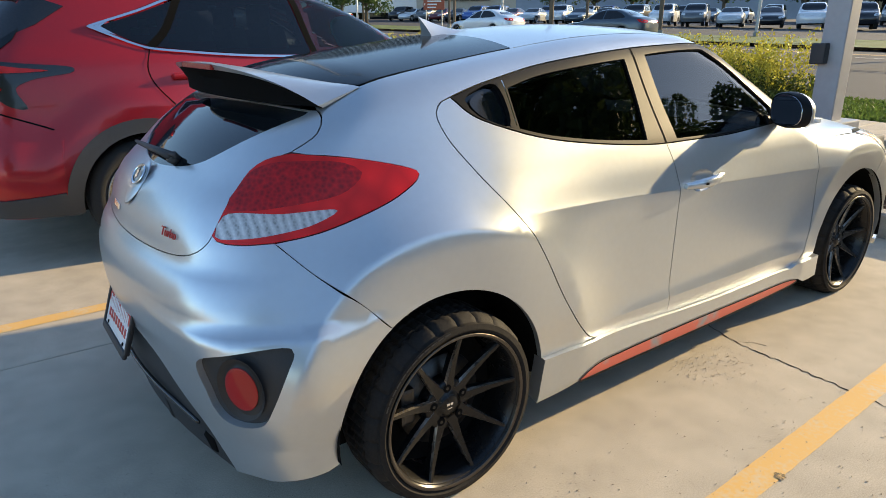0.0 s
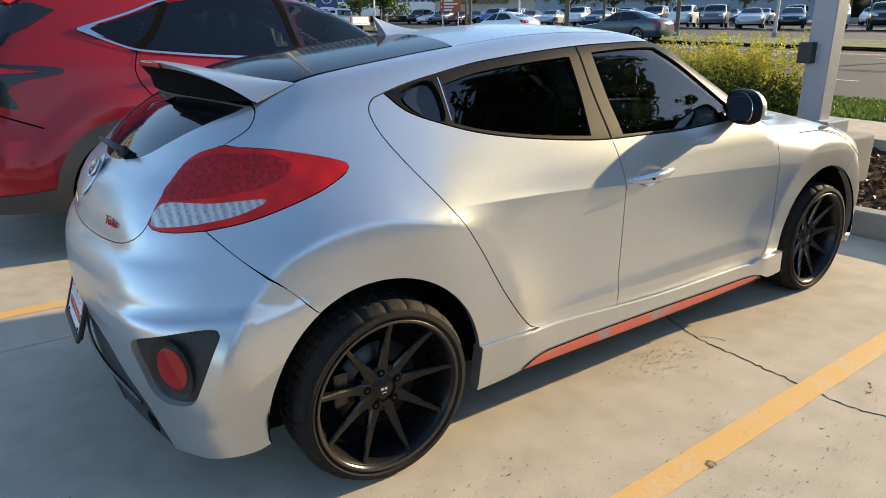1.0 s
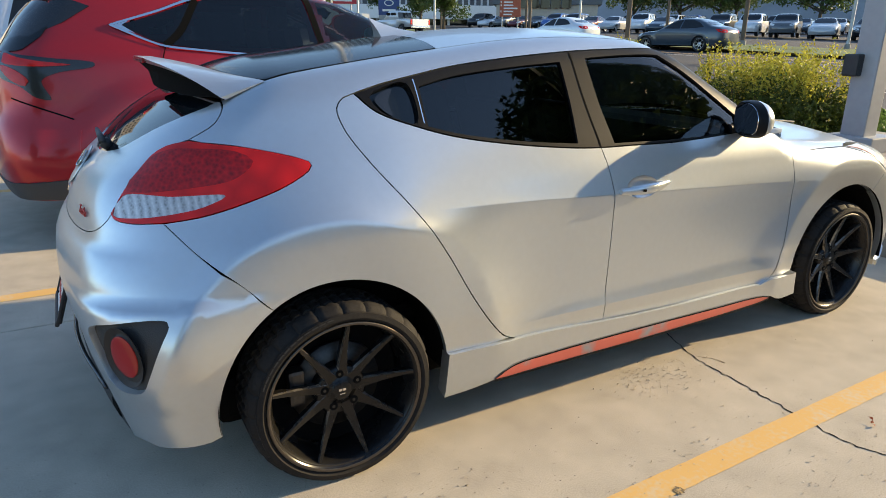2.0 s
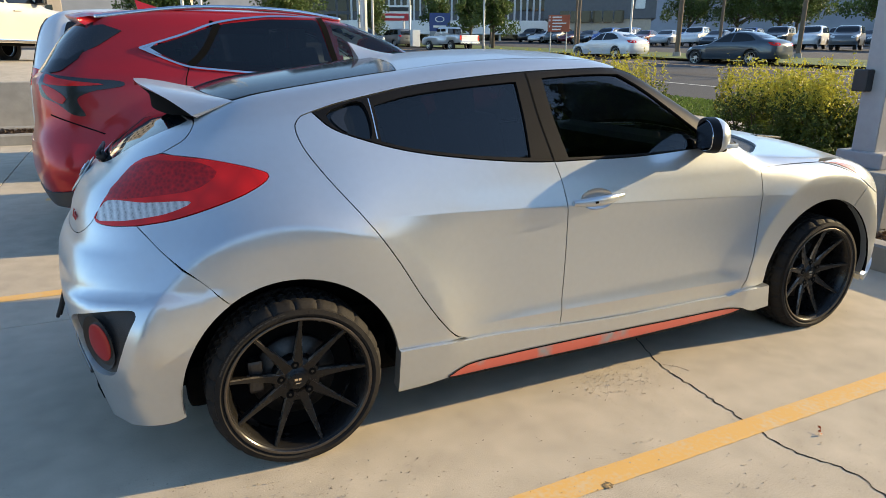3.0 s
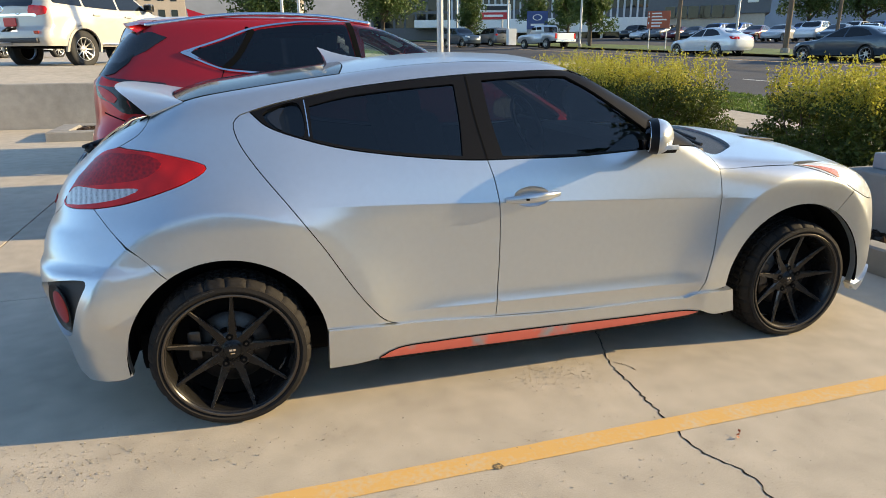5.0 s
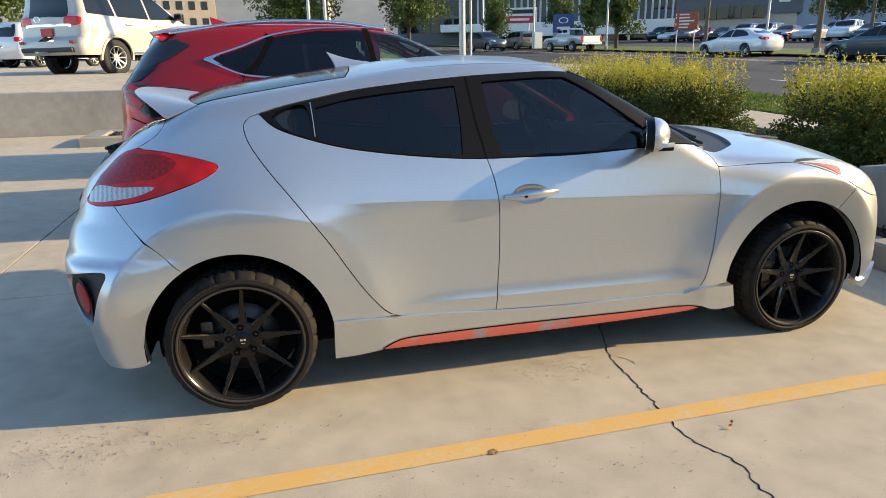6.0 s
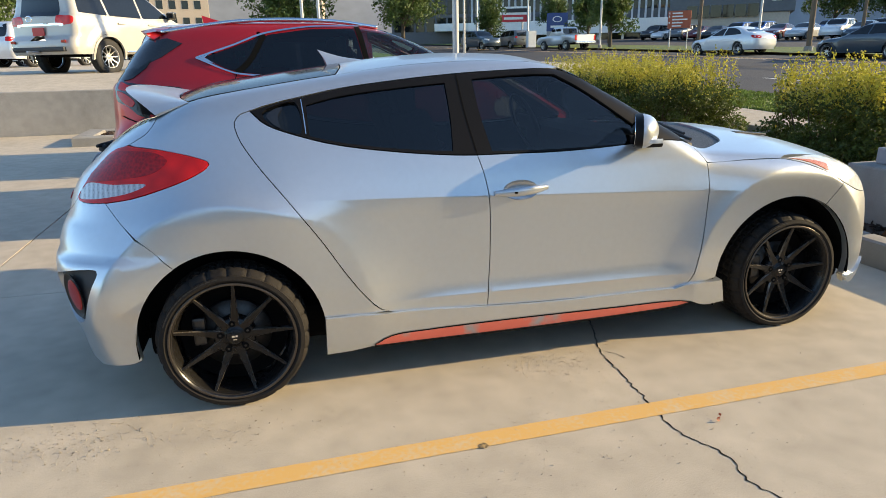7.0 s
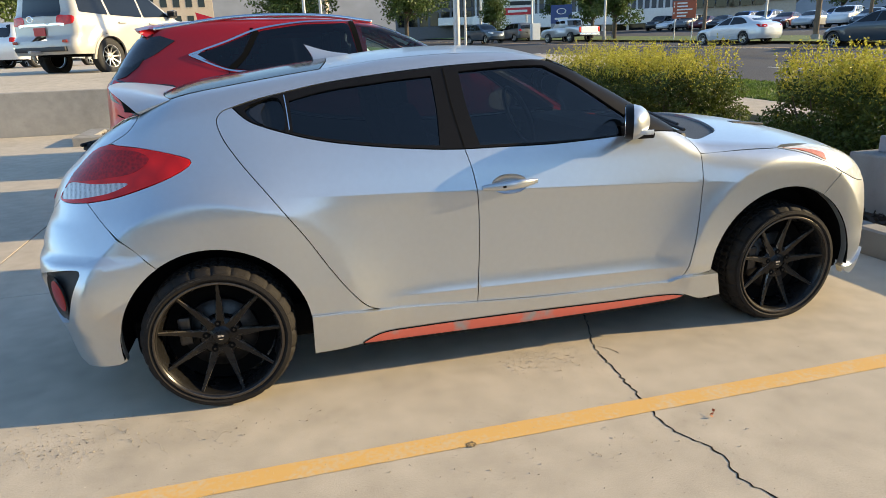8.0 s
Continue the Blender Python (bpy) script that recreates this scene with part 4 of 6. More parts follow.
def lettering(name, y0, z0, widths, high, material, label):
    """A badge drawn as a row of plain bars."""
    bm, y = bmesh.new(), y0
    for w in widths:
        p = H.out(*H.rays("back", H.chart("back", np.array([(-.64, y, z0)]))))[0]
        nn = Vector(H.normal(p[None])[0])
        box(bm, (w * .8, high, .004), p + np.array(nn) * .002, .001, nn.to_track_quat("Z", "Y").to_matrix(), 1)
        y -= w
    part(name, bm, material, gate, label)


lettering("model_badge", .19, .822, (.02, .014, .008, .014, .014, .014, .014, .012), .020, CHROME, "chrome badge drawn as bars")
words = bpy.data.curves.new("engine_badge", "FONT")
words.body, words.size, words.extrude, words.shear, words.align_x = "Turbo", .036, .0015, .15, "CENTER"
model = bpy.data.objects.new("engine_badge", words)
letters = bpy.data.meshes.new_from_object(model)
bpy.data.objects.remove(model)
letters.materials.append(RED_BADGE)
p = H.out(*H.rays("back", H.chart("back", np.array([(-.62, -.375, .828)]))))[0]
nn = Vector(H.normal(p[None])[0])
across = Vector((0, 0, 1)).cross(nn).normalized()
turn = Matrix((across, nn.cross(across), nn)).transposed().to_4x4()
part("engine_badge", letters, parent=gate, label="red and chrome badge lettered Turbo").matrix_local = Matrix.Translation(Vector(p) + nn * .003) @ turn
w0 = H.out(*H.rays("back", H.chart("back", np.array([(-.53, -.15, .996), (-.5, .25, .986)]))))
n0 = H.normal(w0)
w0 = w0 + n0 * .02
bm = bmesh.new()
rod(bm, w0[0], w0[0] - n0[0] * .03, .02, .016)
rod(bm, w0[0], w0[1], .013, .008)
rod(bm, w0[0] + (0, -.06, .01), w0[1] + (0, .04, .0), .008, .006)
part("rear_wiper", bm, BLACK_PLASTIC, gate, "black rear wiper", True)

# spoiler: an aerofoil across the end of the roof
verts, faces, cols = [], [], 41
for k in range(cols):
    y = -.540 + 1.080 * k / (cols - 1)
    q = abs(y) / .540
    root = H.on_top([(-.175 + .076 * q ** 2.5, y)])[0]
    root[2] += .003
    tip = np.array((-.390 + .158 * q ** 3.6, y, 1.274 - .036 * q ** 2 - .069 * q ** 6))
    under = np.array((max(-.338 + .22 * y * y, tip[0] + .012), y, min(1.168, tip[2] - .008)))
    mid = (root + tip) / 2 + np.array((0, 0, .008 * (1 - q ** 4)))
    low_tip = tip + np.array((.012, 0, -.022 * (1 - .75 * q)))
    verts += [root, root * .75 + mid * .25 + (0, 0, .004 * (1 - q)), mid, tip * .6 + mid * .4 + (0, 0, .004 * (1 - q)), tip, low_tip, (low_tip + under) / 2 + (.020 * (1 - q), 0, .012 * (1 - q)), under]
for k in range(cols - 1):
    for j in range(7):
        a, b = k * 8 + j, (k + 1) * 8 + j
        faces.append((a, b, b + 1, a + 1))
faces += [tuple(range(7, -1, -1)), tuple((cols - 1) * 8 + j for j in range(8))]
me = mesh_of(verts, faces, SILVER, True)
me.materials.append(DARK)
for f in me.polygons[:(cols - 1) * 7]:
    f.material_index = 1 if f.index % 7 >= 5 else 0
me.set_sharp_from_angle(angle=radians(42))
wing = part("spoiler", me, parent=car, label="silver roof spoiler with a red brake light")
bm = bmesh.new()
box(bm, (.012, .30, .017), (-.386, 0, 1.2625), .003)
part("brake_light", bm, RED_REFLECTOR, wing, "narrow red brake light")

# roof skin, glass roof, windscreen, hood, nose
roof_back = [(.505, -.499), (.545, -.3), (.565, 0)]
edge = ditch[(ditch[:, 0] > .52) & (ditch[:, 0] < 1.52)]
roof_front = H.on_top([(1.535, -.47), (1.575, -.25), (1.59, 0)])
rb = spline(H.on_top(roof_back))
part("roof", H.panel("top", both(np.vstack([rb[::-1], edge[::-1], spline(roof_front)]))[:-1], SILVER, gap=.003), parent=car)
edge2 = ditch[(ditch[:, 0] < .49) & (ditch[:, 0] > -.09)]
gl_back = spline(H.on_top([(-.098, -.525), (-.125, -.45), (-.155, -.3), (-.175, 0)]))
part("glass_roof", H.panel("top", both(np.vstack([gl_back[::-1], edge2[::-1], rb]))[:-1], ROOF_GLASS, gap=.002, raise_=.002), parent=car, label="dark glass roof panel")
part("panel_seal", H.strip("top", both(rb)[:-1], DARK), parent=car)
screen_half = np.vstack([spline(roof_front)[::-1], spline(H.on_side([(1.56, 1.298), (1.60, 1.280), (1.82, 1.168), (1.99, 1.070), (2.09, 1.012)])), spline(H.on_top([(2.16, -.66), (2.32, -.35), (2.36, 0)]))])
screen = part("windscreen", H.panel("top", both(screen_half)[:-1], CLEAR_GLASS, gap=.004, raise_=-.002), parent=car, label="clear windscreen")
cowl_line = spline(H.on_top([(2.088, -.738), (2.22, -.690), (2.34, -.61), (2.43, -.53), (2.49, -.37), (2.55, 0)]))
hood_half = np.vstack([cowl_line[::-1], hood_seam[::-1][1:-1], hood_line, spline(np.vstack([H.on_top([(2.62, -.755), (2.86, -.695), (3.09, -.645), (3.25, -.45), (3.33, 0)])]))[1:]])
hood = part("hood", H.panel("top", both(hood_half)[:-1], SILVER), parent=car)
for y in (-.30, .30):
    bm = box(bmesh.new(), (.20, .07, .012), (*H.on_top([(2.78, y)])[0],), .005, Matrix.Rotation(radians(5), 3, "Y"))
    part("hood_vent", bm, BLACK_PLASTIC, hood, "black hood vent")
cowl_half = np.vstack([spline(H.on_top([(2.365, 0), (2.325, -.35), (2.14, -.68), (2.085, -.72)])), cowl_line])
part("cowl", H.panel("top", both(cowl_half)[:-1], BLACK_PLASTIC, raise_=-.012, gap=-.01), parent=car)
bm = bmesh.new()
a, b = H.on_top([(2.24, -.15), (2.21, -.60)]) + (0, 0, .015)
rod(bm, a, b, .012, .008)
rod(bm, a + (-.01, -.02, .02), b + (-.04, 0, .03), .007, .007)
part("windscreen_wiper", bm, BLACK_PLASTIC, car, "black wiper at the foot of the windscreen")
nose_half = np.vstack([spline(np.vstack([H.on_side([(3.17, .665), (3.16, .74)]), H.on_top([(3.10, -.64), (3.26, -.45), (3.34, 0)])]))[::-1], spline(H.on_side([(3.17, .665), (3.07, .69), (2.965, .735)]))[1:-1], nose_seam[:-1], H.arc(2.65, .40, 58, -6), spline(H.on_side([(3.04, .20), (3.15, .19), (3.25, .19)]))[1:], spline(np.array([(3.3, -.4, .19), (3.40, 0, .19)]))])
nose = part("front_bumper", H.panel("ahead", both(nose_half)[:-1], SILVER, depth=.03), parent=car)
bm = bmesh.new()
box(bm, (.05, .95, .30), (3.44, 0, .42), .02)
part("grille", bm, BLACK_PLASTIC, nose, "black open grille")
lip = spline(H.on_side([(3.05, .235), (3.12, .245), (3.19, .285), (3.24, .30), (3.24, .22), (3.12, .19)]), closed=True)
part("front_lip", H.panel("ahead", lip, SILVER, raise_=.014, gap=.001, depth=.05), parent=nose)

# underbody, wheel wells, interior
bm = box(bmesh.new(), (3.5, 1.36, .16), (1.40, 0, .26), .03)
box(bm, (.5, 1.1, .3), (-.38, 0, .35), .05)
part("underbody", bm, DARK, car)
for x, r in ((0, .372), (2.65, .404)):
    for s in (-1, 1):
        verts, faces = [], []
        for k in range(33):
            a = radians(-4 + (192 if x < 1 else 202) * k / 32)
            for y, rr in ((s * .826, r), (s * .60, r), (s * .60, .02)):
                verts.append((x + rr * math.cos(a), y, .288 + rr * math.sin(a)))
            if k:
                b = (k - 1) * 3
                faces += [(b, b + 1, b + 4, b + 3), (b + 1, b + 2, b + 5, b + 4)]
        part("wheel_liner", mesh_of(verts, faces, DARK), parent=car)
first = wheel_parts(car, .288, .300, .247, .215, 9, (RUBBER, WHEEL_BLACK, WORN_METAL), radians(6))
first.matrix_local = pose(0, -.768, .288)
for x, y, m in ((2.685, -.715, 0), (0, .768, 180), (2.685, .715, 180)):
    w = copy_thing(first, pose(x, y, .288, 0, 0, m))
    w.parent = car
bm = box(bmesh.new(), (2.3, 1.25, .05), (1.1, 0, .42), .01)
part("cabin_floor", bm, DARK, car)
bm = box(bmesh.new(), (.40, 1.34, .24), (2.02, 0, .86), .09)
part("dashboard", bm, BLACK_PLASTIC, car)
bm = box(bmesh.new(), (.50, 1.16, .55), (-.05, 0, .70), .08)
part("rear_shelf", bm, BLACK_PLASTIC, car)


def car_seat(x, y, width=.48):
    bm = box(bmesh.new(), (.50, width, .16), (x, y, .60), .05)
    seat = part("seat", bm, SEAT_CLOTH, car, "black cloth seat")
    part("backrest", box(bmesh.new(), (.13, width, .58), (x - .30, y, .86), .05, Matrix.Rotation(radians(-16), 3, "Y")), SEAT_CLOTH, seat)
    part("headrest", box(bmesh.new(), (.09, .25, .15), (x - .41, y, 1.20 if x > 1 else 1.10), .04, Matrix.Rotation(radians(-12), 3, "Y")), SEAT_CLOTH, seat)


for y in (-.36, .36):
    car_seat(1.22, y)
    car_seat(.62, y, .44)
me = lathe([(.172, 0), (.180, -.014), (.194, 0), (.180, .014), (.172, 0)], BLACK_PLASTIC, 40)
rim_ob = part("steering_wheel", me, parent=car, label="black steering wheel")
rim_ob.matrix_local = pose(1.72, .36, .98, 0, 0, -90) @ pose(0, 0, 0, 22)
part("wheel_boss", box(bmesh.new(), (.30, .03, .09), (0, .02, 0), .012), BLACK_PLASTIC, rim_ob)

# mirrors, handles, aerial
def loft(rings, material, smooth_=True):
    """Skins a row of closed rings and caps both ends."""
    n = len(rings[0])
    verts = [tuple(p) for r in rings for p in r]
    faces = [(i * n + j, i * n + (j + 1) % n, (i + 1) * n + (j + 1) % n, (i + 1) * n + j) for i in range(len(rings) - 1) for j in range(n)]
    faces += [tuple(range(n))[::-1], tuple((len(rings) - 1) * n + j for j in range(n))]
    bm = bmesh.new()
    me = mesh_of(verts, faces, material, smooth_)
    bm.from_mesh(me)
    bmesh.ops.recalc_face_normals(bm, faces=bm.faces)
    bm.to_mesh(me)
    bm.free()
    me.set_sharp_from_angle(angle=radians(40))
    return me


def oval(x, y, z, ry, rz, power=.72, n=28):
    out = []
    for k in range(n):
        c, s_ = math.cos(math.tau * k / n), math.sin(math.tau * k / n)
        out.append((x, y + ry * math.copysign(abs(c) ** power, c), z + rz * math.copysign(abs(s_) ** power, s_)))
    return out


def swung(ring_, s, pivot=(1.86, .79), by=27):
    """Turns a mirror's ring towards the driver."""
    c, d = math.cos(radians(by)), math.sin(radians(by))
    return [(pivot[0] + (x - pivot[0]) * c - (abs(y) - pivot[1]) * d, s * (pivot[1] + (x - pivot[0]) * d + (abs(y) - pivot[1]) * c), z) for x, y, z in ring_]


for s in (-1, 1):
    def shell(x, shrink_, dy=0.0):
        """A ring of the housing: flat inboard, drawn out and dropped at its outer end."""
        out = []
        for k in range(36):
            a_ = math.tau * k / 36
            c_, d_ = math.cos(a_), math.sin(a_)
            u = math.copysign(abs(c_) ** .62, c_)
            v_ = math.copysign(abs(d_) ** .62, d_)
            tall = .074 - .020 * max(u, 0) ** 1.5 + .004 * min(u, 0)
            out.append((x, s * (.874 - dy + .112 * u * shrink_), 1.046 + (tall * v_ - .010 * max(u, 0) ** 2) * shrink_))
        return swung(out, s)

    rings = [shell(1.812 + .082 * q, (1 - .93 * q ** 2.4) ** .55, .030 * q ** 2) for q in (k / 10 for k in range(11))]
    m = part("door_mirror", loft(rings, SILVER), parent=car, label="silver door mirror with a black rear edge")
    part("mirror_rim", loft([shell(1.790, .93), shell(1.797, .985), shell(1.822, 1.012)], SATIN_BLACK), parent=m)
    part("mirror_glass", loft([shell(1.7895, .87), shell(1.7880, .86)], MIRROR), parent=m)
    part("mirror_foot", loft([oval(1.80 + .11 * q, s * .715, .985, .030, .020 + .01 * (1 - q)) for q in (0, .3, .6, 1)], SATIN_BLACK), parent=m)
    part("mirror_stalk", box(bmesh.new(), (.085, .12, .028), (1.875, s * .765, .992), .010, Matrix.Rotation(s * -.25, 3, "X")), SATIN_BLACK, m)
    part("mirror_indicator", loft([swung(oval(1.832 + .075 * q, s * (.9625 - .028 * q ** 2), 1.010, .006, .010), s) for q in (0, .5, 1)], HEAD_LENS), parent=m)
    # bowed grip over a hollow
    c = H.on_side([(1.23, .812)])[0]
    rings = []
    for k in range(15):
        t = k / 14
        w = math.sin(math.pi * min(max(t, .04), .96))
        rings.append(oval(1.120 + .245 * t, s * (-c[1] + .006 + .030 * w ** .8), .806 + .014 * t, .006 + .008 * w ** .6, .007 + .013 * w ** .6, .9, 14))
    handle = part("door_handle", loft(rings, SILVER), parent=car, label="silver pull handle")
    part("key_cover", box(bmesh.new(), (.014, .004, .008), (1.205, s * (-c[1] + .049), .811)), DARK, handle)
    cup = np.stack([1.245 + .080 * np.cos(np.linspace(0, math.tau, 40, endpoint=False)), .812 + .040 * np.sin(np.linspace(0, math.tau, 40, endpoint=False))], 1)
    rings = []
    for f, depth in ((1.03, .0005), (.9, .010), (.6, .020), (.25, .024)):
        ring_ = H.on_side((cup - (1.245, .812)) * f + (1.245, .812)) + (0, depth, 0)
        rings.append([tuple(p * (1, -s, 1)) for p in ring_])
    n_ = 40
    verts = [p for r in rings for p in r]
    faces = [(i * n_ + j, i * n_ + (j + 1) % n_, (i + 1) * n_ + (j + 1) % n_, (i + 1) * n_ + j) for i in range(3) for j in range(n_)] + [tuple(3 * n_ + j for j in range(n_))]
    part("handle_cup", mesh_of(verts, [f[::-1] if s > 0 else f for f in faces], SILVER, True), parent=car)
rings = []
for k in range(14):
    t = k / 13
    x = .510 + .175 * t
    z = H.on_top([(x, 0)])[0][2]
    high = .058 * (1 - t) ** 1.9 + .016 * (1 - t) ** .5 + .002
    wide = .036 * (1 - .9 * t ** 3) ** .5
    lean = -.040 * (1 - t) ** 2.2
    ring_ = []
    for j in range(13):
        a = math.pi * j / 12
        up = math.sin(a)
        ring_.append((x + lean * up ** 2, wide * math.cos(a) * (1 - .75 * up ** 1.5 * (1 - t) ** .5), z + high * up ** 1.4 - .001))
    rings.append(ring_)
part("roof_aerial", loft(rings, SILVER), parent=car, label="silver fin-shaped roof aerial")

# ---- the other vehicles ----
RED_PAINT = surface("deep_red_paint", (.42, .010, .016), .30, .40, .05, 40, 1.2, coat=.55, rough_vary=.05)
CREAM_SEAT = surface("cream_leather", (.55, .52, .40), .6, 0, .1)
CLAD = surface("grey_cladding", (.045, .047, .05), .6, 0, .15, 200, 6, bump=.1)
RIM_SILVER = surface("silver_wheel", (.55, .54, .52), .3, .9, .1)
TYRE_FAR = surface("tyre_rubber_far", (.018, .018, .018), .8, 0, .2)
PAINTS = {n: surface("paint_" + n, c, .3, .25, .05, coat=.7) for n, c in dict(white=(.66, .67, .68), black=(.012, .013, .016), slate=(.035, .055, .075), blue=(.02, .10, .34), silver=(.42, .44, .45), maroon=(.12, .015, .02), grey=(.10, .11, .12)).items()}


def body_mesh(skin, material, ends, low, n=60, m=40, arch=(.42, .42), panes=(), screen=None):
    """The whole painted shell of a car, open below, with wheel arches and window openings left out."""
    a, b = ends
    us = np.r_[np.linspace(-90, 0, max(n // 4, 6))[:-1], np.zeros(n), np.linspace(0, 90, max(n // 4, 6))[1:]]
    xs = np.r_[np.full(max(n // 4, 6) - 1, a), np.linspace(a, b, n), np.full(max(n // 4, 6) - 1, b)]
    th = np.radians(np.linspace(-42, 222, m))
    U, T = np.meshgrid(np.radians(us), th, indexing="ij")
    X = np.repeat(xs[:, None], m, 1)
    start = np.stack([X.ravel(), np.zeros(X.size), np.full(X.size, skin.axis)], 1)
    way = np.stack([np.sin(U).ravel(), (-np.cos(U) * np.cos(T)).ravel(), (np.cos(U) * np.sin(T)).ravel()], 1)
    p = skin.out(start, way)
    nrm = skin.normal(p)
    p[:, 2] = np.maximum(p[:, 2], low)
    k = len(us)
    faces = []
    mid = p.reshape(k, m, 3)
    mid = (mid[:-1, :-1] + mid[1:, :-1] + mid[:-1, 1:] + mid[1:, 1:]) / 4
    side = np.abs(mid[..., 1]) > .45
    drop = np.zeros(mid.shape[:2], bool)
    for hub, r in zip(skin.hubs[:2], arch):
        drop |= side & (np.hypot(mid[..., 0] - hub, mid[..., 2] - skin.hubs[2]) < r)
    flat = mid.reshape(-1, 3) * (1, 1, 1)
    flat[:, 1] = -np.abs(flat[:, 1])
    q = skin.chart("side", flat)
    for pane in panes:
        drop |= inside(shrink(skin.chart("side", pane), .045), q).reshape(drop.shape)
    if screen is not None:
        drop |= (inside(shrink(screen[:, :2], .05), flat[:, :2]) & (flat[:, 2] > 1.15)).reshape(drop.shape)
    for i in range(k - 1):
        for j in range(m - 1):
            if not drop[i, j]:
                c = i * m + j
                faces.append((c, c + m, c + m + 1, c + 1))
    me = mesh_of(p, faces, material, True)
    me.normals_split_custom_set_from_vertices([tuple(map(float, v)) for v in nrm])
    return me


def arch_band(skin, hub, r0, r1, material, flip, grid=.06):
    t0, t1 = -8, 188
    ring = np.vstack([skin.arc(hub, r1, t0, t1, .06), skin.arc(hub, r0, t1, t0, .06)])
    return skin.panel("side", ring, material, grid=grid, gap=0, raise_=.012, depth=.05, mirror=flip)


def vehicle(name, label, category, at, skin, paint, panes, rear_pane, screen, radius, rim, low, lamps=(), heads=(), group="", ends=(-.2, 2.6), fine=False, band=None, spokes=7, rim_mat=None, glass_mat=None, half=.74, handles=(), clear_screen=False):
    """A car from its skin: shell, panes, lamps, arches, wheels."""
    ob = thing(name, label, category, group, at=at)
    grid = .05 if fine else .11
    loops = [skin.on_side(outline(p, .05 if fine else .14)) for p in panes]
    part("body", body_mesh(skin, paint, ends, low, 110 if fine else 44, 84 if fine else 34, (radius + .07, radius + .07), loops if fine else (), both(spline(skin.on_top(screen), .12))[:-1] if clear_screen else None), parent=ob)
    for flip in (False, True):
        for k, loop in enumerate(loops):
            g = glass_mat[k] if glass_mat else DARK_GLASS
            part("side_window", skin.panel("side", loop, g, grid=grid, gap=0, raise_=.006, depth=.012, mirror=flip), parent=ob)
        for line, mat in lamps:
            part("tail_lamp", skin.panel("back", spline(line, .04 if fine else .1, True), mat, grid=grid, gap=0, raise_=.008, depth=.012, mirror=flip), parent=ob, label="red tail lamp")
        for line in heads:
            part("headlamp", skin.panel("ahead", spline(line, .1, True), HEAD_LENS, grid=grid, gap=0, raise_=.008, depth=.012, mirror=flip), parent=ob, label="clear headlamp")
        for hub in skin.hubs[:2]:
            part("wheel_arch", arch_band(skin, hub, radius + .03, radius + (.115 if band else .085), band or paint, flip), parent=ob)
        for x, z in handles:
            c = skin.on_side([(x, z)])[0]
            s = 1 if flip else -1
            part("door_handle", box(bmesh.new(), (.20, .035, .035), (x, s * (-c[1] + .015), z), .012), paint, ob)
    if rear_pane is not None:
        part("rear_screen", skin.panel("back", both(spline(rear_pane, .06 if fine else .12))[:-1], DARK_GLASS, grid=grid, gap=0, raise_=.006, depth=.012), parent=ob)
    if screen is not None:
        part("windscreen", skin.panel("top", both(spline(skin.on_top(screen), .12))[:-1], PALE_GLASS if clear_screen else DARK_GLASS, grid=grid, gap=0, raise_=.006, depth=.012), parent=ob)
    wide = float(skin.side(.6)) * .98
    for chart, x0, x1, top in (("ahead", skin.hubs[1] + radius + .09, skin.hubs[1] + .9, .80), ("back", -radius - .09, -.95, .74)):
        rim_line = [(x1, 0, top), (x1, -wide * .5, top), ((x0 + x1) / 2, -wide * .9, top), (x0, -wide, top), (x0, -wide, low), ((x0 + x1) / 2, -wide * .9, low), (x1, -wide * .5, low), (x1, 0, low)]
        part("front_bumper" if chart == "ahead" else "rear_bumper", skin.panel(chart, both(np.vstack([np.linspace(a, b, 5)[:-1] for a, b in zip(np.array(rim_line, float), np.array(rim_line, float)[1:])] + [np.array(rim_line, float)[-1:]]))[:-1], paint, grid=max(grid, .06), gap=0, raise_=.005, depth=.03), parent=ob)
    part("underbody", box(bmesh.new(), (skin.hubs[1] + 1.0, half * 1.7, .28), (skin.hubs[1] / 2, 0, low + .10), .05), DARK, ob)
    w = wheel_parts(ob, radius - .008, radius, rim, .22, spokes, (TYRE_FAR, rim_mat or RIM_SILVER, rim_mat or RIM_SILVER), 0, False, .05)
    w.matrix_local = pose(0, -half, radius - .008)
    for x, y, turn in ((skin.hubs[1], -half, 0), (0, half, 180), (skin.hubs[1], half, 180)):
        c = copy_thing(w, pose(x, y, radius - .008, 0, 0, turn))
        c.parent = ob
    return ob


# red crossover in the next bay
CROSS = Skin(
    side=[(.22, .84), (.45, .895), (.70, .915), (.92, .912), (1.0, .902), (1.15, .872), (1.28, .80), (1.5, .695), (1.72, .585)],
    top=[(-1.05, 1.42), (-.80, 1.575), (-.4, 1.63), (.2, 1.665), (.8, 1.66), (1.25, 1.61), (1.55, 1.515), (2.0, 1.29), (2.35, 1.13), (2.6, 1.09), (3.1, 1.0), (3.4, .9), (3.62, .72)],
    rear=[(.2, -.86), (.35, -.95), (.55, -1.0), (.72, -.99), (.85, -.955), (1.0, -.945), (1.14, -.93), (1.22, -.86), (1.4, -.73), (1.58, -.58), (1.75, -.35)],
    front=[(.2, 3.45), (.5, 3.55), (.8, 3.52), (1.0, 3.4), (1.2, 3.1)],
    hubs=(0.0, 2.66, .36), flares=((.028, .55), (.028, .55)), back=(.4, .14), ahead=(2.3, .1), crown=.10, tail=.22, nose=.4, soft=(.10, .17, .2), axis=.85)
red_at = pose(-.13, 2.99, .046)
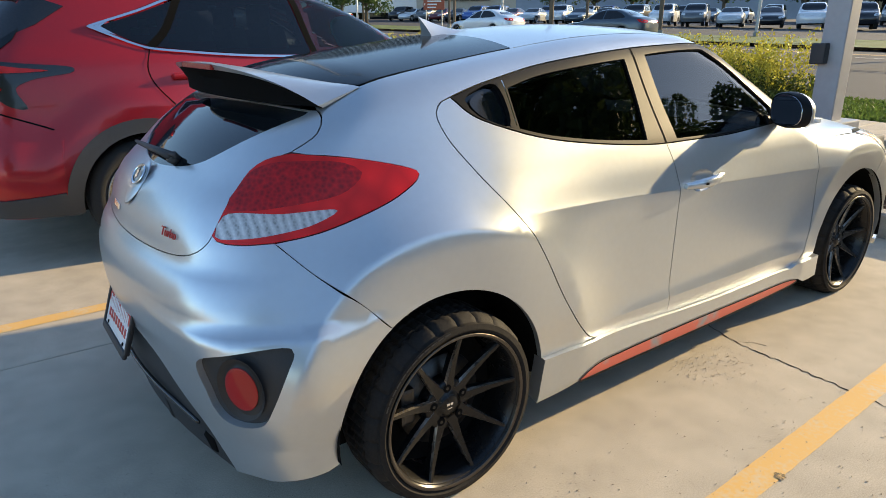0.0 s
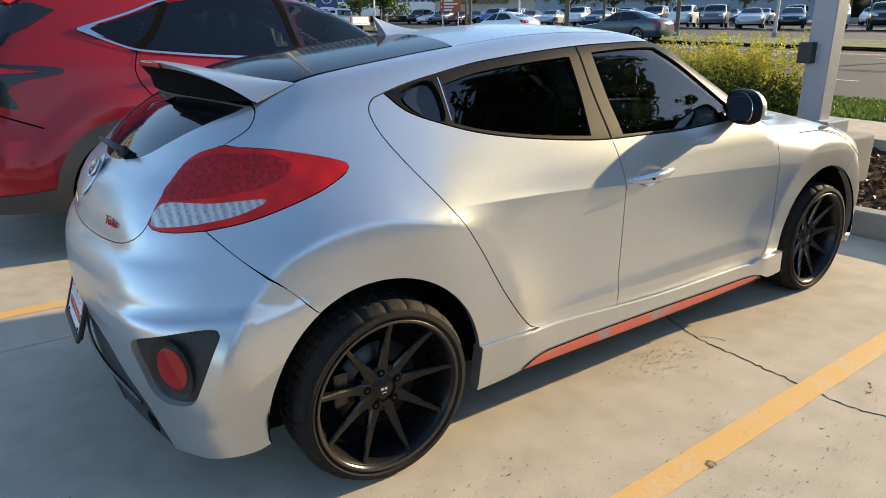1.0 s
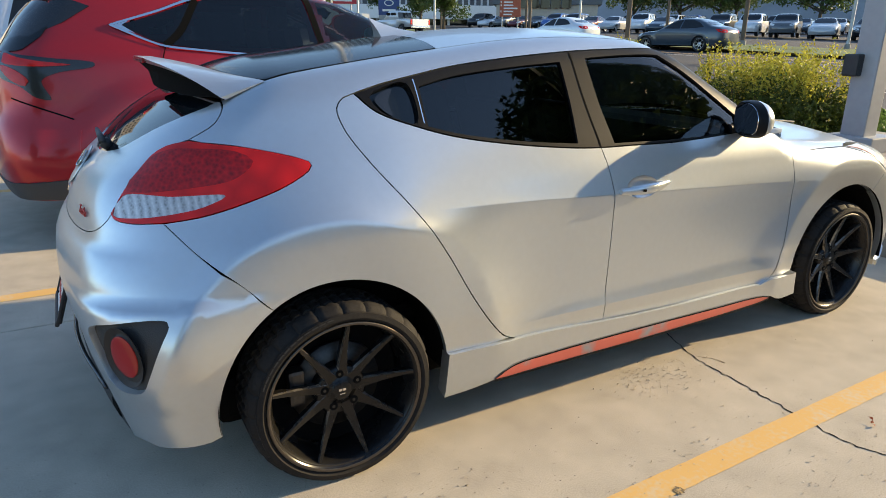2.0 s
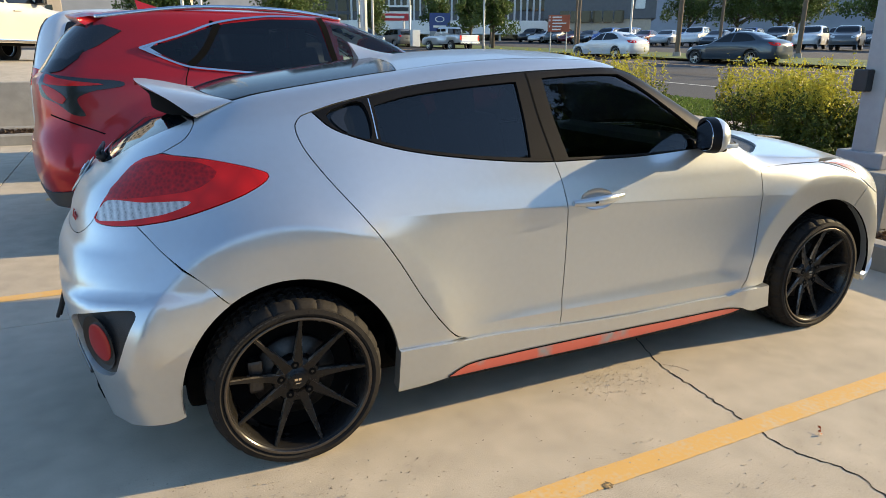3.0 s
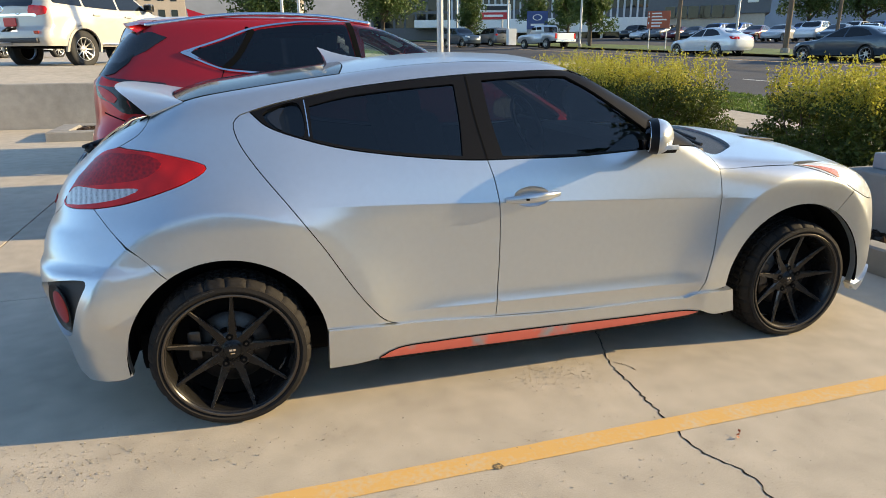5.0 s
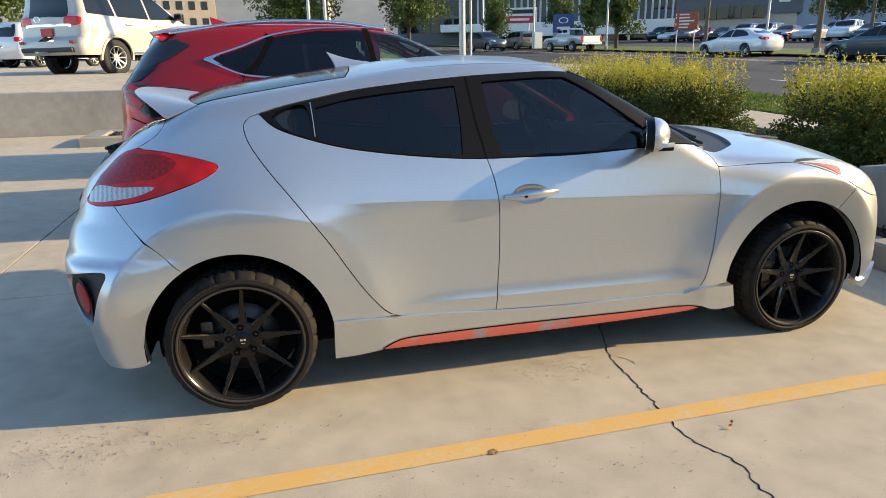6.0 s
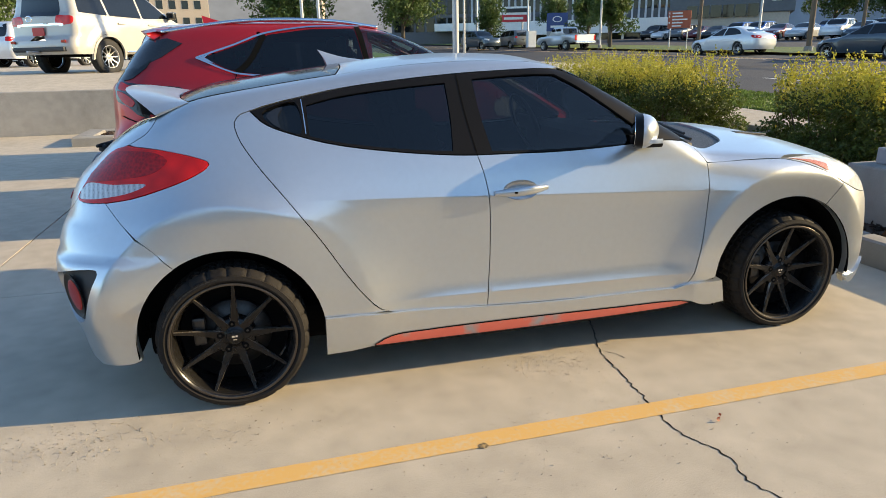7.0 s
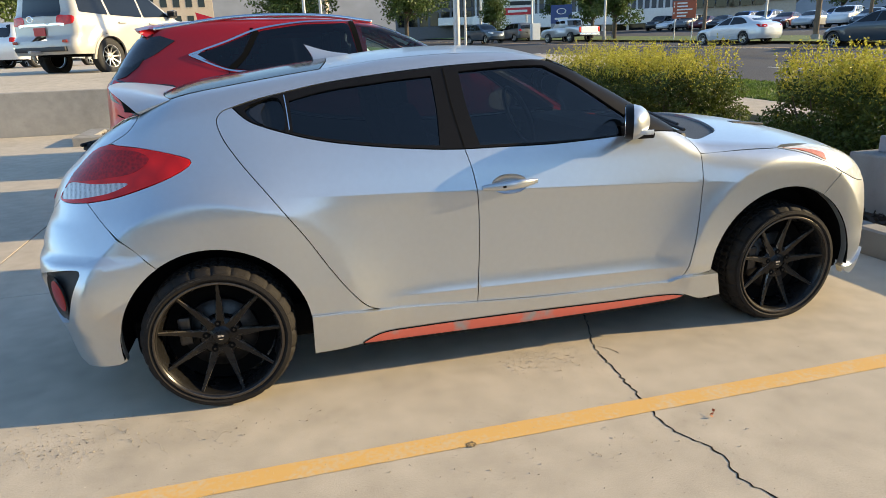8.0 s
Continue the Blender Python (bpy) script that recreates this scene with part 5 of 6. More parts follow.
red_rear = [(-.135, 1.365), (.09, 1.437), (.33, 1.525), (.345, 1.52), (.20, 1.33), (.105, 1.255), (.04, 1.275)]
red_mid = [(.36, 1.53), (.70, 1.573), (1.08, 1.578), (1.16, 1.185), (.70, 1.195), (.32, 1.225), (.125, 1.25), (.215, 1.33)]
red_front = [(1.13, 1.578), (1.42, 1.535), (1.68, 1.425), (1.98, 1.21), (1.96, 1.185), (1.21, 1.185)]
red = vehicle("crossover_car", "glossy deep red crossover with dark cladding, parked in a bay", "car", red_at, CROSS, RED_PAINT, (red_rear, red_mid, red_front),
              [(-.52, -.60, 1.555), (-.60, -.71, 1.45), (-.72, -.79, 1.29), (-.80, -.76, 1.215), (-.88, -.4, 1.20), (-.89, 0, 1.20)],
              [(1.42, 0), (1.36, -.5), (1.85, -.62), (2.12, -.66), (2.28, -.3), (2.32, 0)], .364, .262, .30,
              fine=True, band=CLAD, spokes=5, rim_mat=RIM_SILVER, glass_mat=(TINT_GLASS, TINT_GLASS, PALE_GLASS), half=.79, handles=((.30, 1.075), (1.32, 1.065)), clear_screen=True)
C = CROSS


def chrome_line(points, width, material, sink=-.012):
    for flip in (False, True):
        part("window_trim", C.strip("side", spline(C.on_side(points)), material, width, sink, flip), parent=red, label="bright metal window trim")


chrome_line([(-.19, 1.362), (.09, 1.452), (.34, 1.54), (.70, 1.590), (1.10, 1.595), (1.44, 1.55), (1.70, 1.44), (2.0, 1.22)], .013, CHROME)
chrome_line([(-.19, 1.362), (.03, 1.262), (.11, 1.236), (.32, 1.212), (.70, 1.183), (1.16, 1.172), (2.0, 1.175)], .013, CHROME)
for flip in (False, True):
    fin = C.on_side([(-.20, 1.362), (-.06, 1.405), (-.125, 1.362), (-.05, 1.312)])
    part("window_trim", C.panel("side", fin[[0, 3, 2, 1]], CHROME, gap=0, raise_=.011, mirror=flip), parent=red)
    for line in ([(.11, 1.236), (.075, 1.12), (.10, 1.03), (.20, .90), (.36, .74), (.42, .5)], [(1.16, 1.17), (1.13, .9), (1.16, .42)], [(2.0, 1.12), (2.05, 1.0)], [(2.05, 1.15), (2.08, .8), (2.02, .42)]):
        part("panel_seal", C.strip("side", spline(C.on_side(line)), DARK, .007, -.004, flip), parent=red)
    for line in ([(.345, 1.535), (.215, 1.33), (.11, 1.24)], [(1.105, 1.59), (1.185, 1.18)]):
        part("window_pillar", C.strip("side", spline(C.on_side(line)), DARK, .045, -.008, flip), parent=red, label="black window pillar")
    part("panel_seal", C.strip("back", spline([(-.86, -.75, .93), (-.72, -.80, .885), (-.5, -.88, .80)]), DARK, .008, -.003, flip), parent=red)
    # dark lamp cluster that runs to a point along the flank
    black = spline([(-.87, -.62, 1.20), (-.80, -.72, 1.185), (-.62, -.82, 1.165), (-.36, -.89, 1.135), (-.36, -.89, 1.12), (-.60, -.85, 1.075), (-.68, -.83, 1.03), (-.64, -.86, .92), (-.70, -.82, .93), (-.80, -.78, 1.00), (-.88, -.66, 1.06)], .03, True)
    lamp_ob = part("lamp_surround", C.panel("back", black, GLOSS_BLACK, gap=0, raise_=.006, depth=.012, mirror=flip), parent=red, label="black tail lamp surround")
    lens_a = spline([(-.86, -.66, 1.185), (-.78, -.74, 1.165), (-.66, -.80, 1.145), (-.50, -.86, 1.125), (-.66, -.82, 1.115), (-.80, -.75, 1.120), (-.86, -.68, 1.14)], .03, True)
    part("tail_lamp", C.panel("back", lens_a, RED_LENS, gap=0, raise_=.012, depth=.012, mirror=flip), parent=lamp_ob, label="red lens")
    lens_b = spline([(-.87, -.67, 1.12), (-.80, -.75, 1.095), (-.74, -.80, 1.03), (-.76, -.79, 1.0), (-.85, -.71, 1.06)], .03, True)
    part("tail_lamp", C.panel("back", lens_b, RED_LENS, gap=0, raise_=.012, depth=.012, mirror=flip), parent=lamp_ob, label="red lens")
    flank = C.on_side([(-.80, 1.235), (-.64, 1.285), (-.45, 1.375), (-.29, 1.475), (-.40, 1.515), (-.55, 1.50), (-.68, 1.38)])
    part("quarter_trim", C.panel("side", flank[::-1], GLOSS_BLACK, gap=0, raise_=.007, depth=.014, mirror=flip), parent=red, label="gloss black panel beside the rear screen")
    sill = C.on_side([(.46, .40), (2.20, .40), (2.22, .27), (.44, .27)])
    part("sill_cladding", C.panel("side", np.vstack([spline(sill[[0, 1]])[:-1], spline(sill[[1, 2]])[:-1], spline(sill[[2, 3]])[:-1], spline(sill[[3, 0]])[:-1]])[::-1], CLAD, gap=0, raise_=.012, mirror=flip), parent=red)
    rail = spline(C.on_top([(-.45, -.545), (.2, -.56), (.9, -.55), (1.30, -.52)]))
    part("roof_rail", tube(rail * (1, -1 if flip else 1, 1) + (0, 0, .020), .017, CHROME), parent=red, label="bright roof rail")
part("bumper_cladding", C.panel("back", both(np.vstack([spline([(-.95, 0, .31), (-.88, -.60, .31), (-.74, -.80, .31), (-.47, -.89, .30)]), spline([(-.47, -.89, .44), (-.76, -.81, .42), (-.90, -.60, .41), (-.96, 0, .41)])]))[:-1], CLAD, gap=0, raise_=.014), parent=red)
verts, faces = [], []
for k in range(21):
    y = -.56 + .056 * k
    q = abs(y) / .56
    root, tip = C.on_top([(-.40, y)])[0] + (0, 0, .004), np.array((-.66 + .10 * q ** 2.5, y, 1.600 - .040 * q ** 2))
    verts += [root, (root + tip) / 2 + (0, 0, .012), tip, tip + (.02, 0, -.03), root + (-.10, 0, -.06)]
    if k:
        a = (k - 1) * 5
        faces += [(a + j, a + 5 + j, a + 6 + j, a + 1 + j) for j in range(4)]
faces += [(4, 3, 2, 1, 0), tuple(range(100, 105))]
part("roof_spoiler", mesh_of(verts, faces, RED_PAINT, True), parent=red)
base = C.on_top([(-.10, 0)])[0]
verts = [base + d for d in ((.16, 0, 0), (-.06, -.03, 0), (-.06, .03, 0), (-.075, 0, .075), (.0, 0, .05))]
part("roof_aerial", mesh_of(verts, [(0, 4, 1), (0, 2, 4), (1, 4, 3), (2, 3, 4), (1, 3, 2)], RED_PAINT), parent=red)
for y in (-.38, .38):
    for x in (1.38, .55):
        mat = CREAM_SEAT
        seat = part("seat", box(bmesh.new(), (.5, .5, .18), (x, y, .78), .06), mat, red, "cream leather seat")
        part("backrest", box(bmesh.new(), (.15, .48, .62), (x - .30, y, 1.08), .06, Matrix.Rotation(radians(-14), 3, "Y")), mat, seat)
        part("headrest", box(bmesh.new(), (.10, .27, .18), (x - .40, y, 1.44), .045), mat, seat)
part("dashboard", box(bmesh.new(), (.45, 1.4, .3), (2.08, 0, 1.0), .1), BLACK_PLASTIC, red)
part("cabin_floor", box(bmesh.new(), (2.6, 1.4, .05), (.9, 0, .60)), DARK, red)

# generic forms for the rest
SUV = Skin(
    side=[(.25, .86), (.5, .90), (.9, .915), (1.1, .90), (1.2, .87), (1.5, .79), (1.85, .68)],
    top=[(-1.0, 1.62), (-.7, 1.70), (0, 1.74), (.8, 1.74), (1.3, 1.70), (1.6, 1.60), (2.1, 1.22), (2.3, 1.14), (3.0, 1.08), (3.4, .98), (3.6, .8)],
    rear=[(.3, -.92), (.6, -.98), (.9, -.97), (1.1, -.92), (1.6, -.76), (1.8, -.6)],
    front=[(.3, 3.5), (.6, 3.56), (.9, 3.52), (1.1, 3.4), (1.3, 3.0)],
    hubs=(0, 2.7, .36), flares=((.02, .5), (.02, .5)), back=(.2, .05), crown=.06, tail=.10, nose=.3, soft=(.12, .18, .25), axis=.85)
SEDAN = Skin(
    side=[(.2, .84), (.5, .89), (.8, .90), (.95, .86), (1.1, .78), (1.4, .60), (1.5, .55)],
    top=[(-1.2, 1.02), (-.8, 1.08), (-.45, 1.14), (0, 1.32), (.4, 1.43), (.9, 1.46), (1.3, 1.42), (1.7, 1.24), (2.1, 1.03), (2.3, .96), (3.0, .88), (3.4, .78), (3.65, .6)],
    rear=[(.2, -1.0), (.5, -1.12), (.8, -1.12), (1.0, -1.06), (1.2, -.8)],
    front=[(.2, 3.5), (.5, 3.62), (.7, 3.58), (.9, 3.4), (1.1, 3.0)],
    hubs=(0, 2.8, .33), flares=((.02, .5), (.02, .5)), back=(.2, .06), crown=.10, tail=.2, nose=.35, soft=(.10, .22, .25), axis=.72)
suv_panes = ([(-.62, 1.22), (-.5, 1.58), (.1, 1.63), (.16, 1.18)], [(.22, 1.18), (.18, 1.63), (.95, 1.64), (1.0, 1.15)], [(1.06, 1.15), (1.02, 1.63), (1.4, 1.58), (1.95, 1.16)])
sedan_panes = ([(-.12, 1.05), (.14, 1.23), (.45, 1.34), (.95, 1.37), (1.0, .99), (.3, 1.01)], [(1.06, .99), (1.02, 1.37), (1.32, 1.33), (1.85, 1.0)])
suv_lamp = [([(-.93, -.62, 1.12), (-.80, -.80, 1.12), (-.72, -.85, 1.05), (-.80, -.80, .98), (-.95, -.62, .98)], RED_LENS)]
sedan_lamp = [([(-1.06, -.45, .92), (-.95, -.66, .93), (-.72, -.83, .95), (-.80, -.80, .84), (-1.0, -.66, .80), (-1.1, -.45, .83)], RED_LENS)]
suv_head = [[(3.1, -.82, .98), (3.3, -.70, .95), (3.42, -.52, .90), (3.44, -.52, .80), (3.3, -.72, .82), (3.1, -.84, .9)]]
sedan_head = [[(3.0, -.80, .80), (3.25, -.70, .75), (3.45, -.50, .68), (3.47, -.50, .6), (3.3, -.70, .62), (3.0, -.84, .70)]]


def suv(name, label, at, paint, group="", fine=False, category="car"):
    return vehicle(name, label, category, at, SUV, paint, suv_panes, [(-.66, -.55, 1.62), (-.80, -.64, 1.45), (-.90, -.62, 1.18), (-.92, 0, 1.16)],
                   [(1.5, 0), (1.44, -.55), (2.0, -.68), (2.15, -.4), (2.2, 0)], .36, .25, .32, suv_lamp, suv_head, group, fine=fine)


def sedan(name, label, at, paint, group="", category="car"):
    return vehicle(name, label, category, at, SEDAN, paint, sedan_panes, [(-.02, -.48, 1.33), (-.34, -.60, 1.17), (-.42, -.4, 1.15), (-.45, 0, 1.15)],
                   [(1.38, 0), (1.32, -.5), (1.9, -.66), (2.05, -.35), (2.1, 0)], .33, .235, .26, sedan_lamp, sedan_head, group, half=.77)


suv("white_crossover", "clean white crossover parked beyond the red car", pose(-.42, 5.75, .106), PAINTS["white"], fine=True)

# tall cream off-roader on the upper lot
TALL = Skin(
    side=[(.35, .90), (.6, .95), (1.0, .965), (1.2, .95), (1.3, .92), (1.6, .84), (1.95, .74)],
    top=[(-1.3, 1.80), (-.9, 1.86), (0, 1.89), (.9, 1.89), (1.35, 1.84), (1.7, 1.66), (2.15, 1.36), (2.35, 1.27), (3.0, 1.22), (3.5, 1.12), (3.75, .9)],
    rear=[(.4, -.97), (.6, -1.04), (.75, -1.02), (.85, -.94), (1.25, -.91), (1.3, -.87), (1.75, -.77), (1.95, -.6)],
    front=[(.4, 3.6), (.7, 3.72), (1.0, 3.68), (1.2, 3.5), (1.4, 3.0)],
    hubs=(0, 2.85, .40), flares=((.03, .55), (.03, .55)), back=(.2, .03), crown=.05, tail=.08, nose=.2, soft=(.10, .14, .2), axis=.95)
tall = vehicle("offroad_car", "pearl cream off-road car parked on the upper lot", "car", pose(-4.02, 13.95, 1.17, 0, 0, 56), TALL, WHITE_PAINT,
               ([(-.66, 1.32), (-.62, 1.74), (.0, 1.78), (.08, 1.28)], [(.14, 1.28), (.06, 1.78), (1.02, 1.78), (1.08, 1.26)], [(1.14, 1.26), (1.08, 1.78), (1.45, 1.73), (2.0, 1.30)]),
               [(-.99, -.62, 1.74), (-1.08, -.70, 1.50), (-1.12, -.70, 1.28), (-1.14, 0, 1.26)], [(1.5, 0), (1.44, -.6), (2.0, -.74), (2.2, -.4), (2.25, 0)], .40, .245, .45,
               [([(-1.14, -.62, 1.24), (-1.06, -.84, 1.25), (-.86, -.93, 1.22), (-.90, -.93, 1.10), (-1.10, -.84, 1.06), (-1.16, -.60, 1.06)], RED_LENS)], (), fine=True, spokes=10, half=.82, handles=((.42, 1.12), (1.36, 1.12)))
part("tailgate_strip", TALL.panel("back", both(spline([(-1.16, 0, 1.10), (-1.15, -.62, 1.10), (-1.10, -.80, 1.08), (-1.10, -.80, 1.04), (-1.15, -.62, 1.05), (-1.16, 0, 1.05)]))[:-1], CHROME, gap=0, raise_=.012), parent=tall)
part("number_plate", box(bmesh.new(), (.02, .34, .17), (-.96, 0, .93), .006), RED_BADGE, tall, "white and red plate with bars")
part("emblem", lathe([(.05, 0), (.065, -.012), (.08, 0)], CHROME, 28), parent=tall, label="plain chrome oval").matrix_local = pose(-1.145, 0, 1.18, 0, 0, -90) @ Matrix.Diagonal((1.3, 1, .9, 1))
part("tow_bar", box(bmesh.new(), (.32, .07, .06), (-1.16, 0, .50), .015), GALV_STEEL, tall, "grey steel tow bar")
part("tow_step", box(bmesh.new(), (.10, 1.5, .10), (-1.01, 0, .56), .03), BLACK_PLASTIC, tall)
for s in (-1, 1):
    part("reflector", box(bmesh.new(), (.02, .14, .06), (-1.02, s * .74, .72), .01), RED_REFLECTOR, tall)
    part("side_step", box(bmesh.new(), (1.9, .14, .05), (1.42, s * .92, .50), .02), CHROME, tall)
    part("door_mirror", box(bmesh.new(), (.12, .24, .18), (1.98, s * 1.06, 1.36), .04), GLOSS_BLACK, tall)


def on_land(x, y, turn, dz=-.10):
    return pose(x, y, rise(x, y) + dz, 0, 0, turn)


# traffic and the rows of parked cars across the road
sedan("saloon_car", "white saloon car on the far lane of the road", on_land(24.8, 27.0, 99), PAINTS["white"])
sedan("saloon_car", "dark slate saloon car on the far lane of the road", on_land(25.2, 18.4, 99), PAINTS["slate"])
GROUP = "parked cars across the road"
rng = random.Random(12)
kinds = [("white", suv), ("black", suv), ("silver", sedan), ("slate", sedan), ("blue", suv), ("maroon", sedan), ("white", sedan), ("black", sedan), ("grey", suv)]
made = {}
row = [2, 0, 1, 3, 6, 1, 0, 7, 2, 8, 0, 1, 6, 3, 0, 2, 5, 4, 4, 7, 5, 8, 6, 1]
for i, k in enumerate(row):
    y = 3.5 + 2.95 * i
    x = 49.5 - .03 * y + rng.uniform(-.3, .3)
    m = on_land(x, y, 180 + 25 + rng.uniform(-3, 3), 0)
    if k not in made:
        colour, make = kinds[k]
        made[k] = make("parked_car", colour + " car parked in a row across the road", m, PAINTS[colour], GROUP)
    else:
        copy_thing(made[k], m)
for i in range(20):
    y = 2 + 3.3 * i
    m = on_land(64 + rng.uniform(-.5, .5), y, 200, 0)
    copy_thing(made[rng.choice(sorted(made))], m)
for i, k in enumerate((0, 6, 2)):
    copy_thing(made[k], pose(-9.5 - 3.0 * i, 27 + 1.5 * i, upper(0, 27), 0, 0, 60))


def pickup(at):
    ob = thing("pickup_truck", "white pickup truck driving on the road", "truck", at=at)
    P = PAINTS["white"]

    def prism(profile, half_low, half_top, top, bevel):
        n = len(profile)
        bm = bmesh.new()
        vs = [bm.verts.new((x, s * (half_low + (half_top - half_low) * max(z - 1.1, 0) / top), z)) for s in (-1, 1) for x, z in profile]
        bm.faces.new(vs[:n][::-1])
        bm.faces.new(vs[n:])
        for k in range(n):
            bm.faces.new((vs[k], vs[(k + 1) % n], vs[n + (k + 1) % n], vs[n + k]))
        bmesh.ops.recalc_face_normals(bm, faces=bm.faces)
        bmesh.ops.bevel(bm, geom=list(bm.edges), offset=bevel, segments=3, affect="EDGES")
        return bm

    lower = [(.68, .50), (.68, 1.12), (2.45, 1.16), (3.6, 1.10), (3.98, 1.02), (4.08, .80), (4.05, .48), (3.58, .46), (3.48, .76), (3.10, .88), (2.72, .76), (2.62, .46)]
    part("body", prism(lower, .97, .95, 1, .04), P, ob, "", True)
    part("cab", prism([(.70, 1.10), (.80, 1.70), (.98, 1.84), (1.72, 1.86), (1.95, 1.78), (2.52, 1.14)], .93, .76, .75, .05), P, ob, "", True)
    part("bed_side", prism([(-1.25, .62), (-1.25, 1.16), (.66, 1.18), (.66, .50), (.46, .48), (.36, .76), (0, .88), (-.36, .76), (-.48, .55)], .97, .97, 1, .03), P, ob, "", True)
    # the bed is solid; a dark sheet at its rim stands for the hollow
    part("load_bed", box(bmesh.new(), (1.70, 1.55, .02), (-.30, 0, 1.178), .004), DARK, ob, "flat dark sheet across the top of the load bed")
    part("tailgate", box(bmesh.new(), (.05, 1.60, .48), (-1.27, 0, .90), .02), P, ob)
    for s in (-1, 1):
        for x, w in ((1.12, .62), (1.80, .50)):
            pane = box(bmesh.new(), (w, .02, .36), (x, s * .845, 1.50), .02, Matrix.Rotation(s * -.22, 3, "X"))
            part("side_window", pane, DARK_GLASS, ob)
        part("tail_lamp", box(bmesh.new(), (.08, .15, .38), (-1.25, s * .90, .94), .02), RED_LENS, ob, "red tail lamp")
    part("rear_screen", box(bmesh.new(), (.02, 1.3, .40), (.745, 0, 1.50), .02, Matrix.Rotation(.16, 3, "Y")), DARK_GLASS, ob)
    part("rear_bumper", box(bmesh.new(), (.14, 1.86, .18), (-1.33, 0, .56), .04), CHROME, ob)
    part("underbody", box(bmesh.new(), (4.6, 1.5, .24), (1.4, 0, .58), .05), DARK, ob)
    w = wheel_parts(ob, .39, .40, .25, .25, 6, (TYRE_FAR, RIM_SILVER, RIM_SILVER), 0, False)
    w.matrix_local = pose(0, -.87, .39)
    for x, y, turn in ((3.1, -.87, 0), (0, .87, 180), (3.1, .87, 180)):
        copy_thing(w, pose(x, y, .39, 0, 0, turn)).parent = ob
    return ob


pickup(on_land(24.2, 46.6, 101))
suv("crossover_car", "dark blue crossover coming along the road", on_land(19.0, 57.5, -74), PAINTS["slate"])
suv("crossover_car", "brown-grey crossover on the far lane of the road", on_land(24.2, 59.5, 101), PAINTS["grey"])

# ---- plants ----
def leaf_mat(name, color, vary=.35):
    m, nt, b, add, join = shader(name)
    geo, span, tint = add("ShaderNodeNewGeometry"), add("ShaderNodeMapRange"), add("ShaderNodeVectorMath")
    span.inputs["To Min"].default_value, span.inputs["To Max"].default_value = 1 - vary, 1 + vary
    join(geo.outputs["Random Per Island"], span.inputs["Value"])
    tint.operation = "SCALE"
    tint.inputs[0].default_value = color
    join(span.outputs["Result"], tint.inputs["Scale"]), join(tint.outputs["Vector"], b.inputs["Base Color"])
    b.inputs["Roughness"].default_value, b.inputs["Specular IOR Level"].default_value = .5, .35
    thin, mix = add("ShaderNodeBsdfTranslucent"), add("ShaderNodeMixShader")
    join(tint.outputs["Vector"], thin.inputs["Color"])
    mix.inputs[0].default_value = .35
    join(b.outputs[0], mix.inputs[1]), join(thin.outputs[0], mix.inputs[2])
    join(mix.outputs[0], nt.nodes["Material Output"].inputs["Surface"])
    return m


LEAF_DARK = leaf_mat("leaf_dark_green", (.078, .108, .022))
LEAF_GOLD = leaf_mat("leaf_yellow_green", (.42, .39, .055))
LEAF_TREE = leaf_mat("leaf_tree_green", (.075, .115, .03), .4)
BARK = surface("bark", (.09, .07, .05), .9, 0, .3, 40, 6, bump=.6)
BLADE = leaf_mat("grass_blade", (.11, .17, .035), .4)


def leaves(rng, centres, size, ways=None, fold=.25):
    """Many small pointed leaves as one list of verts and faces, two triangles each, folded at the midrib."""
    n = len(centres)
    a = rng.normal(size=(n, 3)) if ways is None else ways + rng.normal(size=(n, 3)) * .55
    a /= np.linalg.norm(a, axis=1)[:, None]
    b = np.cross(a, rng.normal(size=(n, 3)))
    b /= np.maximum(np.linalg.norm(b, axis=1), 1e-6)[:, None]
    c = np.cross(a, b)
    s = (size * rng.uniform(.6, 1.3, n))[:, None]
    base, tip = centres - a * s * .5, centres + a * s * .5
    l, r = centres + b * s * .28 + c * s * fold * .4, centres - b * s * .28 + c * s * fold * .4
    v = np.stack([base, l, tip, r], 1).reshape(-1, 3)
    k = np.arange(n) * 4
    f = np.concatenate([np.stack([k, k + 1, k + 2], 1), np.stack([k, k + 2, k + 3], 1)])
    return v, f


